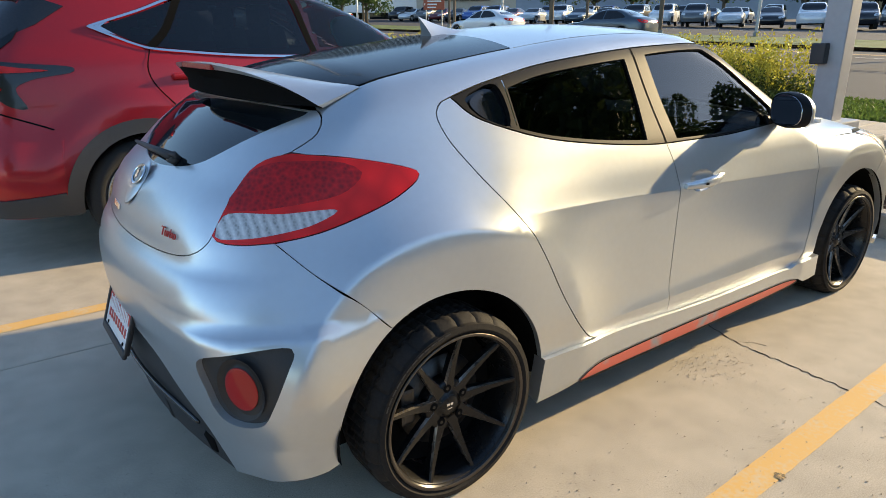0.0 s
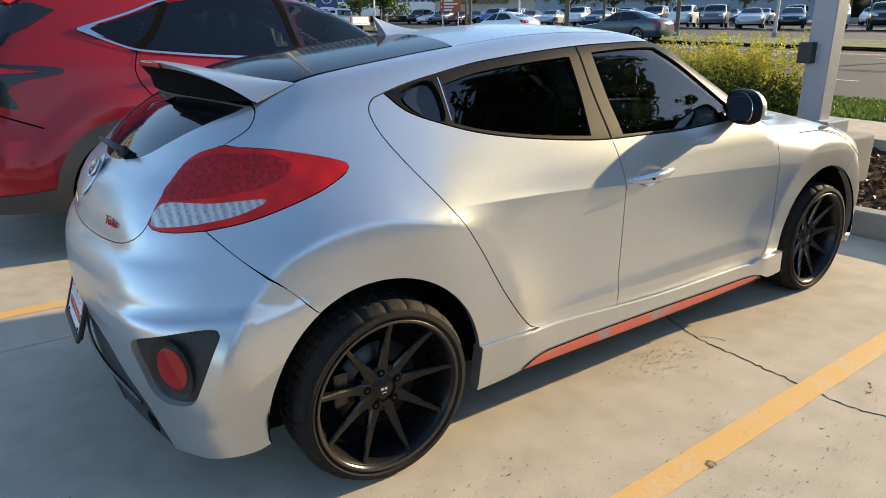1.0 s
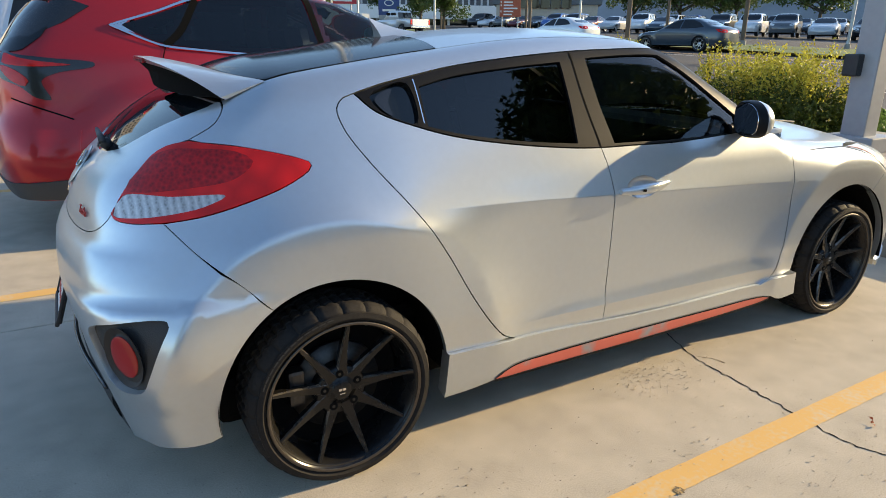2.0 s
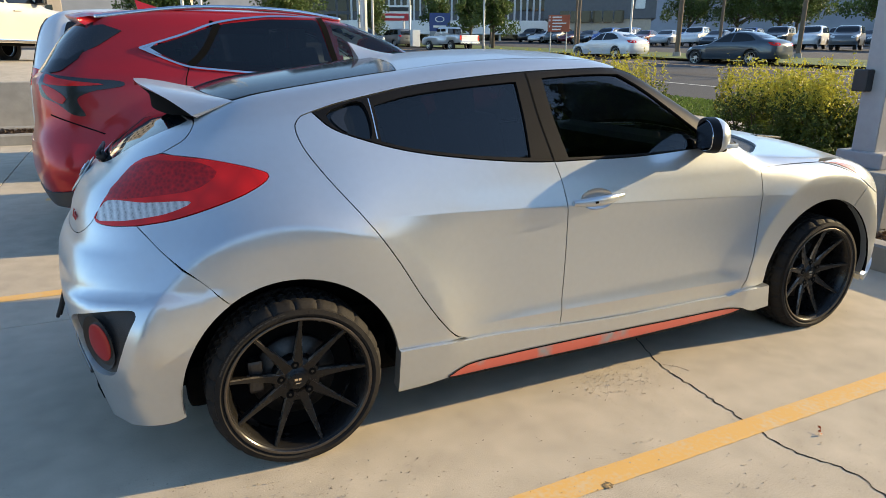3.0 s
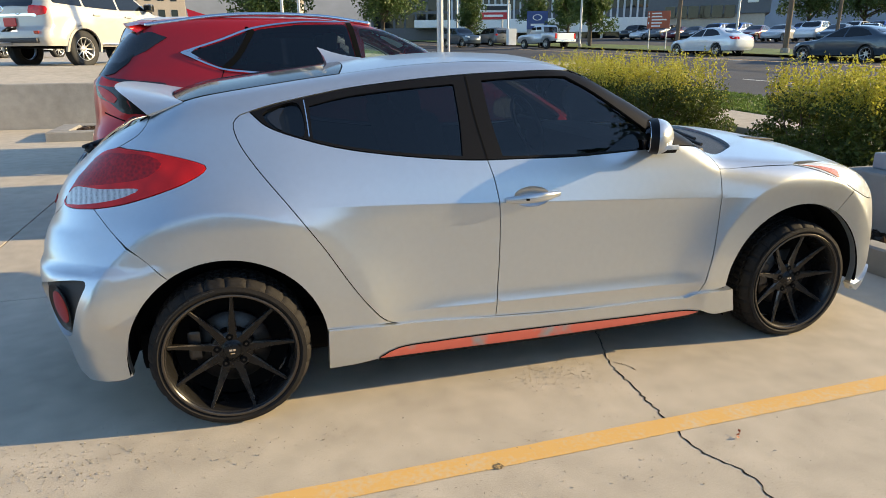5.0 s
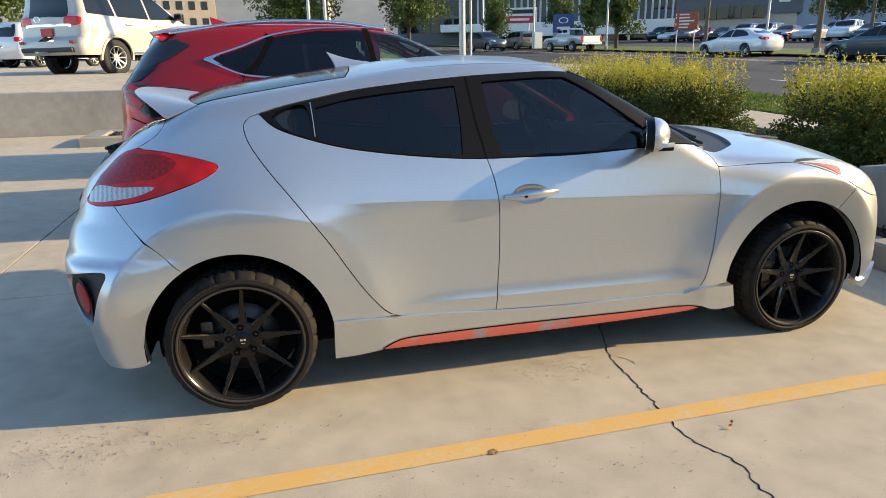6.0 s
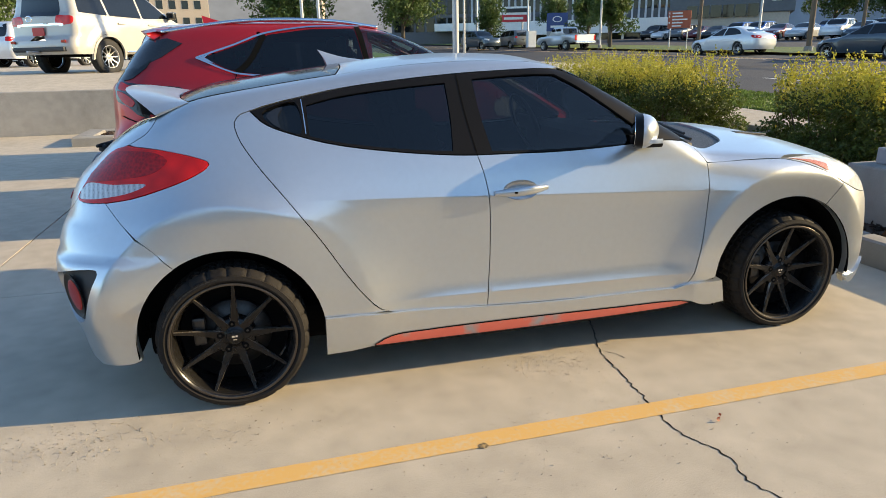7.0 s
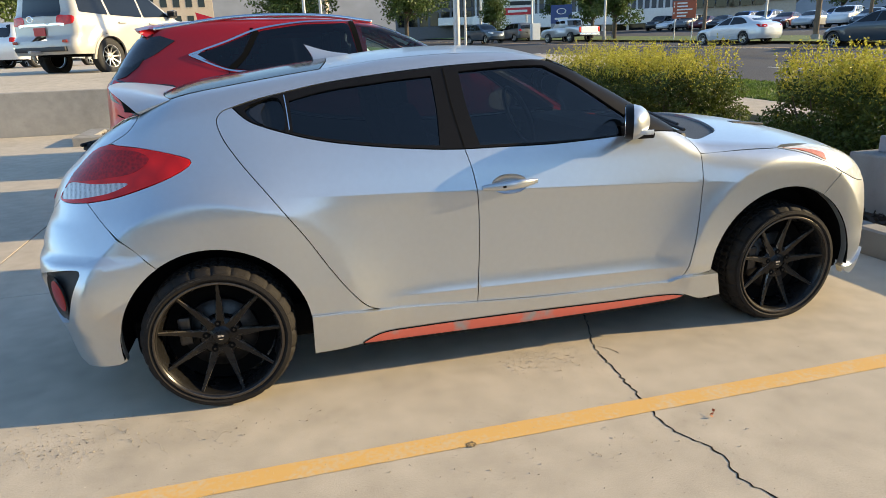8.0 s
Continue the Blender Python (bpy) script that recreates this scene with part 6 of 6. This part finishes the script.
def bush(name, label, at, size, seed, count, shoots):
    """A shrub: stems, a dark mass of leaves on many clumps, and new shoots standing out of the top, pale also for the
    sun on them.
    """
    rng = np.random.default_rng(seed)
    ob = thing(name, label, "bush", at=pose(*at))
    sx, sy, sz = size
    bm = bmesh.new()
    for k in range(int(10 + sy * 5)):
        p = Vector((rng.uniform(-.3, .3) * sx, rng.uniform(-.45, .45) * sy, 0))
        rod(bm, p * .5, p + Vector((rng.normal() * .08, rng.normal() * .08, sz * rng.uniform(.55, .85))), .012, .004, 5)
    tagged(part("woody_undergrowth", bm, BARK, ob), kind="stuff")
    n_c = int(70 * sx * sy)
    cl = np.stack([rng.uniform(-.5, .5, n_c) * sx, rng.uniform(-.5, .5, n_c) * sy, rng.uniform(.08, .92, n_c) * sz], 1)
    edge = (np.abs(cl[:, 0] / sx * 2) ** 2.6 + np.abs(cl[:, 1] / sy * 2) ** 3.4 + np.maximum(cl[:, 2] / sz, 0) ** 4)
    cl = cl[edge < 1.15]
    which = rng.integers(0, len(cl), count)
    d = rng.normal(size=(count, 3))
    d /= np.linalg.norm(d, axis=1)[:, None]
    p = cl[which] + d * (.15 * rng.uniform(.4, 1.1, count) ** .6)[:, None] * (1, 1, .9)
    p[:, 2] = np.maximum(p[:, 2], .03)
    # top leaves join the new growth's pale colour, which stands for sunlit tips too
    high = p[:, 2] / sz + rng.normal(size=count) * .12 > .78
    v, f = leaves(rng, p[~high], .040)
    tagged(part("foliage", mesh_of(v, f, LEAF_DARK), parent=ob), kind="stuff")
    pts, ways = [p[high]], [np.tile((0, 0, .4), (high.sum(), 1))]
    for k in range(shoots):
        c = cl[rng.integers(0, len(cl))] * (1, 1, 0) + (0, 0, sz * rng.uniform(.72, .92))
        lean = np.array((rng.normal() * .22, rng.normal() * .22, 1))
        length = rng.uniform(.12, .34)
        m = int(length / .010)
        t = np.linspace(0, length, m)[:, None]
        pts.append(c + lean * t + rng.normal(size=(m, 3)) * .014)
        ways.append(np.tile(lean, (m, 1)) * .6)
    v, f = leaves(rng, np.vstack(pts), .030, np.vstack(ways))
    tagged(part("new_growth", mesh_of(v, f, LEAF_GOLD), parent=ob, label="yellow-green new shoots, coloured paler for the sunlit top"), kind="stuff")
    return ob


bush("bush", "dense green bush with yellow-green new shoots, coloured paler for the sunlit top in mulch", (5.5, 1.66, .17), (1.3, 1.5, 1.0), 1, 34000, 230)
bush("bush", "long clipped green bush with yellow-green new shoots, coloured paler for the sunlit top", (5.5, 4.86, .22), (1.3, 2.45, 1.0), 2, 42000, 330)
bush("bush", "long clipped green bush with yellow-green new shoots, coloured paler for the sunlit top", (5.55, 7.0, .28), (1.3, 2.3, .98), 3, 26000, 200)


def tree(label, at, height, spread, seed, count=5200, leaf=.24, trunk=.16, bare=.28, group=""):
    rng = np.random.default_rng(seed)
    ob = thing("tree", label, "tree", group, at=pose(*at))
    bm = bmesh.new()
    rod(bm, (0, 0, -.3), (0, 0, height * .5), trunk, trunk * .6, 9)
    tips = []
    for k in range(13):
        a, z = rng.uniform(0, math.tau), height * rng.uniform(bare, .62)
        r, up = spread * rng.uniform(.45, .95), height * rng.uniform(.10, .34)
        q = Vector((r * math.cos(a), r * math.sin(a), min(z + up, height * .93)))
        rod(bm, (0, 0, z * .9), q, trunk * .45, trunk * .12, 6)
        tips += [q, q * .6 + Vector((0, 0, z * .4))]
    rod(bm, (0, 0, height * .45), (rng.normal() * .2, rng.normal() * .2, height * .92), trunk * .55, trunk * .1, 7)
    tips += [Vector((0, 0, height * h)) for h in (.6, .72, .84, .92)]
    part("trunk", bm, BARK, ob)
    cl = np.array([np.array(t) + rng.normal(size=3) * (spread * .22, spread * .22, height * .06) for t in tips for _ in range(4)])
    which = rng.integers(0, len(cl), count)
    rad = rng.uniform(.12, .24, len(cl)) * spread + .15
    d = rng.normal(size=(count, 3))
    d /= np.linalg.norm(d, axis=1)[:, None]
    p = cl[which] + d * (rad[which] * rng.uniform(.3, 1.1, count) ** .5)[:, None]
    v, f = leaves(rng, p, leaf)
    tagged(part("crown", mesh_of(v, f, LEAF_TREE), parent=ob), kind="stuff")
    return ob


T = "leafy green street tree with an uneven crown"
far_tree = tree(T, (27.5, 47, rise(27.5, 47)), 4.8, 1.45, 5, group="street trees")
for x, y, turn in ((30, 64, 40), (29, 54, 190), (22, 62, 80)):
    copy_thing(far_tree, pose(x, y, rise(x, y), 0, 0, turn))
big = tree("broad dark green tree beyond the car lot", (76, 56, rise(76, 56)), 8.5, 4.2, 6, 7000, .34, .25, .2, "lot trees")
for x, y, turn in ((78, 46, 100), (80, 37, 220), (82, 28, 10), (84, 17, 140), (77, 66, 300), (14, 66, 50), (2, 68, 20), (-16, 40, 170), (72, 70, 45), (78, 60, 145)):
    copy_thing(big, pose(x, y, rise(max(x, 0), y), 0, 0, turn))
near = tree("tall leafy tree beside the lot", (10.4, -9.2, 0), 10.5, 3.0, 8, 34000, .27, .18, .2, "lot edge trees")
tree("tall leafy tree beside the lot", (19.0, -9.8, 0), 8.6, 2.0, 9, 16000, .22, .15, .2, "lot edge trees")
for x, y, turn in ((-14, -15, 10),):
    copy_thing(near, pose(x, y, 0, 0, 0, turn))

# mulch chips, grass blades, loose grit
rng = np.random.default_rng(21)


def chips(name, boxes, count, size, height, material, label, category):
    pts = []
    for (x0, x1, y0, y1), share in boxes:
        k = int(count * share)
        x, y = rng.uniform(x0, x1, k), rng.uniform(y0, y1, k)
        pts.append(np.stack([x, y, np.array([height(a, b) for a, b in zip(x, y)]) + rng.uniform(.0, .02, k)], 1))
    v, f = leaves(rng, np.vstack(pts), size, np.tile((1.0, 0, 0), (sum(map(len, pts)), 1)) * 0 + rng.normal(size=(sum(map(len, pts)), 3)) * (1, 1, .25))
    return tagged(part(name, mesh_of(v, f, material)), label, category, kind="stuff")


CHIP = leaf_mat("bark_chip", (.060, .038, .026), .6)
chips("bark_mulch", [((4.15, 6.6, -3.5, 1.6), .75), ((-2.5, 1.0, 8.05, 8.78), .25)], 9000, .07, lambda x, y: (max(.13 + .025 * max(y, 0) + .02 * (x - 4.1), .1) if x > 4 else lot(x, y) + .105), CHIP, "dark bark chips covering the planting bed", "mulch")
n = 26000
x, y = rng.uniform(7.9, 9.98, n), rng.uniform(-3, 16, n)
p = np.stack([x, y, np.array([max(rise(a, b), .1) for a, b in zip(x, y)]) + .025], 1)
v, f = leaves(rng, p, .085, np.tile((0, 0, 1.2), (n, 1)))
tagged(part("grass_blades", mesh_of(v, f, BLADE)), "short mown green grass blades", "grass", kind="stuff")
GRIT = leaf_mat("pale_grit", (.46, .41, .34), .35)
PIT = leaf_mat("dark_pit", (.14, .115, .090), .5)


def strewn(spots, loose, x0, x1, y0, y1):
    """Points in clusters (x, y, spread along, spread across, count) and loose over a stretch of floor."""
    xs_ = [rng.normal(x, sx_, k) for x, y, sx_, sy_, k in spots] + [rng.uniform(x0, x1, loose)]
    ys_ = [rng.normal(y, sy_, k) for x, y, sx_, sy_, k in spots] + [rng.uniform(y0, y1, loose)]
    return np.concatenate(xs_), np.concatenate(ys_)


x, y = strewn([(-.62, -.97, .20, .09, 260), (-.15, -1.05, .35, .08, 160), (1.35, -.86, .11, .07, 130), (.9, -1.32, .3, .1, 60), (1.3, -1.62, .5, .06, 70)], 240, -1.6, 3.6, -2.8, -.75)
v, f = leaves(rng, np.stack([x, y, np.full(len(x), .0018)], 1), .0078, None, .9)
tagged(part("loose_grit", mesh_of(v, f, GRIT)), "pale loose grit scattered on the concrete", "grit", kind="stuff")
x, y = strewn([(-.62, -.96, .22, .10, 110), (1.35, -.86, .12, .08, 120), (.15, -1.15, .4, .1, 60), (1.0, -1.33, .4, .1, 60)], 380, -1.8, 3.7, -3.0, -.7)
v, f = leaves(rng, np.stack([x, y, np.full(len(x), .0016)], 1), .0085, rng.normal(size=(len(x), 3)) * (1, 1, 0), .0)
v[:, 2] = .0016
tagged(part("surface_pits", mesh_of(v, f, PIT)), "small dark pits and chips in the concrete surface", "grit", kind="stuff")
v, f = leaves(rng, np.array([(1.80, -1.512, .010), (1.815, -1.50, .014), (1.79, -1.525, .009)]), .022, np.array([(1.0, .4, .1), (.2, 1, .3), (-1, .3, .2)]))
tagged(part("fallen_leaf", mesh_of(v, f, leaf_mat("dry_leaf", (.30, .07, .03)))), "small dry red-brown leaf on concrete", "leaf")

# ---- posts, signs, buildings, hills ----
GALV = surface("galvanised_steel", (.42, .43, .44), .5, .6, .12)
GREY_POST = surface("grey_painted_steel", (.30, .31, .33), .45, .1, .08, 20, 2)
POLE_WOOD = surface("weathered_pole", (.14, .10, .07), .9, 0, .2)
SIGN_BROWN = surface("brown_sign", (.38, .075, .03), .5)
SIGN_WHITE = surface("sign_white", (.75, .75, .72), .5)
SIGN_BLUE = surface("sign_blue", (.02, .055, .20), .4)
SIGN_RED = surface("sign_red", (.55, .03, .04), .45)
STONE_WHITE = surface("white_cladding", (.80, .78, .74), .7, 0, .08, 4, .3)
STONE_BEIGE = surface("beige_cladding", (.46, .38, .30), .8, 0, .12, 4, .3)
DARK_WALL = surface("dark_cladding", (.10, .105, .115), .5, 0, .15, 3, .2)
RIB = surface("pale_rib", (.50, .51, .53), .6)
AMBER_CASE = surface("amber_case", (.55, .28, .02), .5)
HILL = surface("far_hills", (.20, .21, .22), 1, 0, .2, .02, .004)

# square steel column on a concrete plinth
col = thing("steel_column", "grey square steel column with a small black box", "column", at=pose(4.68, .27, .0))
part("plinth", box(bmesh.new(), (.66, .62, .74), (.06, -.02, .19), .02), KERB, col, "rough concrete plinth")
part("base_block", box(bmesh.new(), (.36, .36, .12), (.05, 0, .62), .012), GREY_POST, col)
part("shaft", box(bmesh.new(), (.18, .18, 4.2), (0, 0, 2.6), .012), GREY_POST, col)
part("switch_box", box(bmesh.new(), (.09, .11, .16), (-.12, .07, 1.20), .012), BLACK_PLASTIC, col, "small black box")

POLES = "poles along the road"


def pole(name, label, at, height, radius, material, top=None, group=POLES):
    ob = thing(name, label, "pole", group, at=pose(*at))
    part("shaft", rod(bmesh.new(), (0, 0, -.4), (0, 0, height), radius, radius * .8, 12), material, ob)
    part("foot", rod(bmesh.new(), (0, 0, -.4), (0, 0, .25), radius * 1.7, radius * 1.6, 12), KERB, ob)
    if top:
        part("lamp_arm", rod(bmesh.new(), (0, 0, height - .1), (top, 0, height + .1), radius * .5, radius * .4, 8), material, ob)
        part("lamp_head", box(bmesh.new(), (.6, .25, .12), (top, 0, height + .08), .03), GALV, ob)
    return ob


for x, y, h, r, mat_, top in ((4.55, 12.0, 8, .085, GALV, 1.0), (4.74, 11.95, 6, .030, GALV, None), (1.8, 26.6, 9, .07, GALV, 1.2), (2.5, 26.6, 9, .07, GALV, None), (27.5, 25.9, 10, .14, POLE_WOOD, None), (26.2, 33.4, 9, .10, POLE_WOOD, None), (25.9, 45.7, 8, .09, GALV, 1.2),
                               (31, 21, 9, .12, POLE_WOOD, None), (32, 16, 8, .08, GALV, 1.4), (34, 29, 9, .10, POLE_WOOD, None), (33.5, 37, 9, .09, GALV, 1.4), (31.5, 41, 9, .10, POLE_WOOD, None), (33, 10, 8, .08, GALV, 1.4), (29.5, 51, 9, .09, POLE_WOOD, None), (31, 4, 8, .1, GALV, 1.4)):
    pole("street_pole", "tall " + ("weathered wooden" if mat_ is POLE_WOOD else "grey metal") + " pole beside the road", (x, y, rise(max(x, 0), y)), h, r, mat_, top)

# brown direction sign
sx, sy = 26.8, 36.5
ang = -38
sign = thing("direction_sign", "brown road direction sign with white bars on two posts", "sign", at=pose(sx, sy, rise(sx, sy), 0, 0, ang))
part("panel", box(bmesh.new(), (1.45, .05, 1.1), (0, 0, 1.88), .02), SIGN_BROWN, sign)
for x in (-.55, .55):
    part("post", rod(bmesh.new(), (x, .05, -.3), (x, .05, 2.35), .035), GALV, sign)
for k, w in enumerate((.62, .66, .95, .66, .58)):
    part("line_of_text", box(bmesh.new(), (w, .02, .085), (-.45 + w / 2, -.032, 2.28 - .20 * k)), SIGN_WHITE, sign)
for k in (0, 1, 3):
    part("arrow", box(bmesh.new(), (.06, .02, .12), (-.63, -.032, 2.28 - .20 * k)), SIGN_WHITE, sign)
# blue and grey pylon
sx, sy = 28.8, 60.5
py = thing("pylon_sign", "blue and grey dealer pylon with a plain oval", "sign", at=pose(sx, sy, rise(sx, sy) - .5, 0, 0, -25))
part("base", box(bmesh.new(), (2.05, .4, 1.9), (0, 0, .95), .03), GREY_POST, py)
part("panel", box(bmesh.new(), (2.1, .42, 1.75), (0, 0, 2.78), .03), SIGN_BLUE, py)
ring = lathe([(.30, 0), (.34, -.02), (.38, 0)], SIGN_WHITE, 32)
part("oval", ring, parent=py).matrix_local = pose(0, -.22, 3.05) @ Matrix.Diagonal((1.25, 1, .75, 1))
part("bar", box(bmesh.new(), (1.3, .02, .20), (0, -.22, 2.35)), SIGN_WHITE, py)

# signal mast
mast = thing("signal_mast", "grey traffic signal mast with amber lights", "traffic light", at=pose(22.8, 68.5, 2.4, 0, 0, 0))
part("shaft", rod(bmesh.new(), (0, 0, -.5), (0, 0, 6.0), .14, .10), GALV, mast)
part("arm", rod(bmesh.new(), (0, 0, 5.6), (-9.5, 1.0, 6.9), .09, .05), GALV, mast)
for x, z in ((-4.5, 6.2), (-9, 6.8), (-6.8, 6.5)):
    lamp_ = part("signal", box(bmesh.new(), (.34, .3, 1.0), (x, .3, z - .2), .04), AMBER_CASE, mast, "amber signal head")
    part("plate", box(bmesh.new(), (.9, .03, .35), (x + 1.3, .4, z + .1), .02), SIGN_WHITE, mast)
mast2 = copy_thing(mast, pose(31, 74, 2.6, 0, 0, 15))
box_ = thing("signal_cabinet", "pale grey roadside electrical cabinet", "cabinet", at=pose(24.6, 57, rise(24.6, 57)))
part("case", box(bmesh.new(), (.8, .6, 1.5), (0, 0, .75), .03), STONE_WHITE, box_)


def windows(ob, x0, x1, z0, z1, nx, nz, y, fill=.82, frame_mat=None):
    """A grid of panes, each set in its frame, on the face at y."""
    dx, dz = (x1 - x0) / nx, (z1 - z0) / nz
    pane = bpy.data.meshes.new("pane")
    bm = box(bmesh.new(), (dx * fill, .06, dz * fill))
    bm.to_mesh(pane)
    bm.free()
    pane.materials.append(DARK_GLASS)
    for i in range(nx):
        for j in range(nz):
            w = part("window", pane, parent=ob)
            w.location = (x0 + dx * (i + .5), y, z0 + dz * (j + .5))


# ribbed office block with a pale ground floor
office = thing("office_block", "dark office block with pale vertical ribs and a white lower storey", "building", at=pose(49, 95, 2.6, 0, 0, -26))
part("wall", box(bmesh.new(), (36, 12, 22), (0, 6, 15.2), .1), DARK_WALL, office)
part("lower_storey", box(bmesh.new(), (37, 13, 2.1), (0, 5.8, 3.3), .1), STONE_WHITE, office)
part("shop_front", box(bmesh.new(), (35, 11, 2.6), (0, 6, 1.0), .05), DARK_GLASS, office)
rib = bpy.data.meshes.new("rib")
bm = box(bmesh.new(), (.28, .35, 21.6))
bm.to_mesh(rib)
bm.free()
rib.materials.append(RIB)
for k in range(37):
    part("rib", rib, parent=office).location = (-18 + k, -.17, 15.2)
for k in range(10):
    part("pier", box(bmesh.new(), (.35, .35, 2.3), (-17 + 3.8 * k, .3, 1.1)), STONE_WHITE, office)
windows(office, -17.9, 17.9, 5.2, 25, 36, 5, -.01, .7)
block = thing("glass_block", "dark glazed office block behind trees", "building", at=pose(29, 108, 2.6, 0, 0, -18))
part("wall", box(bmesh.new(), (17, 10, 26), (0, 5, 13), .1), DARK_WALL, block)
windows(block, -8.2, 8.2, 3, 25, 9, 8, -.02, .8)
part("canopy", box(bmesh.new(), (12, 3, 1.2), (5, -1.5, 3.8), .05), STONE_WHITE, block)
board = thing("hoarding", "red and white roadside hoarding with plain bars", "sign", at=pose(31.5, 84, 3.0, 0, 0, -20))
part("panel", box(bmesh.new(), (7.2, .2, 2.0), (0, 0, 4.0), .03), SIGN_WHITE, board)
part("band", box(bmesh.new(), (3.8, .05, .9), (1.4, -.13, 3.5)), SIGN_RED, board)
part("band", box(bmesh.new(), (3.0, .05, .5), (1.8, -.13, 4.5)), BLACK_PLASTIC, board)
part("bar", box(bmesh.new(), (1.8, .05, .35), (-2.2, -.13, 4.3)), GREY_POST, board)
part("bar", box(bmesh.new(), (2.6, .05, .30), (1.3, -.16, 3.5)), SIGN_WHITE, board)
for x in (-2.5, 2.5):
    part("post", rod(bmesh.new(), (x, .2, -1), (x, .2, 3.2), .12), GALV, board)
low_b = thing("showroom", "low grey showroom with a strip of windows", "building", at=pose(55, 68.5, 2.9, 0, 0, -38))
part("wall", box(bmesh.new(), (13, 8, 3.2), (0, 4, 1.6), .05), STONE_BEIGE, low_b)
part("upper_wall", box(bmesh.new(), (14, 8.5, 3.2), (0, 4, 4.8), .05), DARK_WALL, low_b)
windows(low_b, -5, 3.2, 2.7, 4.3, 6, 1, -.28, .88)
part("parapet", box(bmesh.new(), (14.3, 8.8, .4), (0, 4, 6.5), .05), STONE_WHITE, low_b)
part("emblem", box(bmesh.new(), (1.2, .1, 1.2), (5, -.32, 5.0), .1), SIGN_WHITE, low_b)
hall = thing("showroom", "glass-fronted grey dealer showroom with a blue mark", "building", at=pose(90, 26, 2.6, 0, 0, -62))
part("wall", box(bmesh.new(), (26, 12, 6.5), (0, 6, 3.25), .05), GREY_POST, hall)
windows(hall, -12, 12, .4, 5.2, 12, 1, -.02, .9)
for k in range(7):
    part("pier", box(bmesh.new(), (.8, .8, 6.5), (-12.5 + 4.2 * k, -.5, 3.25), .05), GREY_POST, hall)
part("emblem", box(bmesh.new(), (2.6, .1, 1.0), (-4, -.95, 5.6), .05), SIGN_BLUE, hall)
left_b = thing("brick_block", "tall pale tower far behind the upper lot", "building", at=pose(-22, 150, 3, 0, 0, 8))
part("wall", box(bmesh.new(), (22, 14, 30), (0, 7, 15), .1), STONE_BEIGE, left_b)
windows(left_b, -10, 10, 2, 29, 8, 8, -.02, .5)
tower = thing("tower_block", "pale office tower on the skyline", "building", at=pose(8, 190, 3, 0, 0, -8))
part("wall", box(bmesh.new(), (16, 14, 44), (0, 7, 22), .1), STONE_BEIGE, tower)
windows(tower, -7.5, 7.5, 3, 42, 7, 12, -.02, .55)
# low block behind the camera, never in view, added for the paint to reflect
back_b = thing("dealer_building", "added unseen low pale block behind the camera, for reflections", "building", at=pose(-4, -24, 0, 0, 0, 180))
part("wall", box(bmesh.new(), (40, 8, 5.0), (0, 4, 2.5), .05), STONE_WHITE, back_b)
windows(back_b, -19, 19, .6, 3.6, 14, 1, -.02, .85)

# invented pale block behind the car, there only for the tail's reflections
west_b = thing("store_building", "added unseen long pale block for the car's tail to mirror", "building", at=pose(-64, -4, 0, 0, 0, 90))
part("wall", box(bmesh.new(), (46, 8, 6.5), (0, 4, 3.25), .05), STONE_BEIGE, west_b)
windows(west_b, -22, 22, .6, 3.4, 12, 1, -.02, .7)
# added block out of view; keeps bright low sky out of the flank's reflections
added_dark_b = thing("office_block", "added unseen beige block that darkens what the silver flank mirrors", "building", at=pose(30, -24, 0, 0, 0, -119))
part("wall", box(bmesh.new(), (36, 10, 9.0), (0, 5, 4.5), .05), STONE_BEIGE, added_dark_b)
windows(added_dark_b, -17, 17, .8, 8.4, 12, 2, -.02, .6)

# hills along the skyline
verts, faces, rng = [], [], np.random.default_rng(3)
ph = rng.uniform(0, 6.28, 6)
for k in range(161):
    a = radians(-30 + 180 * k / 160)
    h = 330 + sum(38 / (j + 1) * math.sin((j + 1.6) * 2.3 * a + ph[j]) for j in range(6))
    for r, z in ((1900, -5), (2150, max(h, 30) * .6), (2500, max(h, 30))):
        verts.append((r * math.cos(a), r * math.sin(a), z))
    if k:
        b = (k - 1) * 3
        faces += [(b, b + 3, b + 4, b + 1), (b + 1, b + 4, b + 5, b + 2)]
tagged(part("backdrop_hills", mesh_of(verts, faces, HILL, True)), "hazy blue-grey hills on the skyline", "hills", kind="structure")
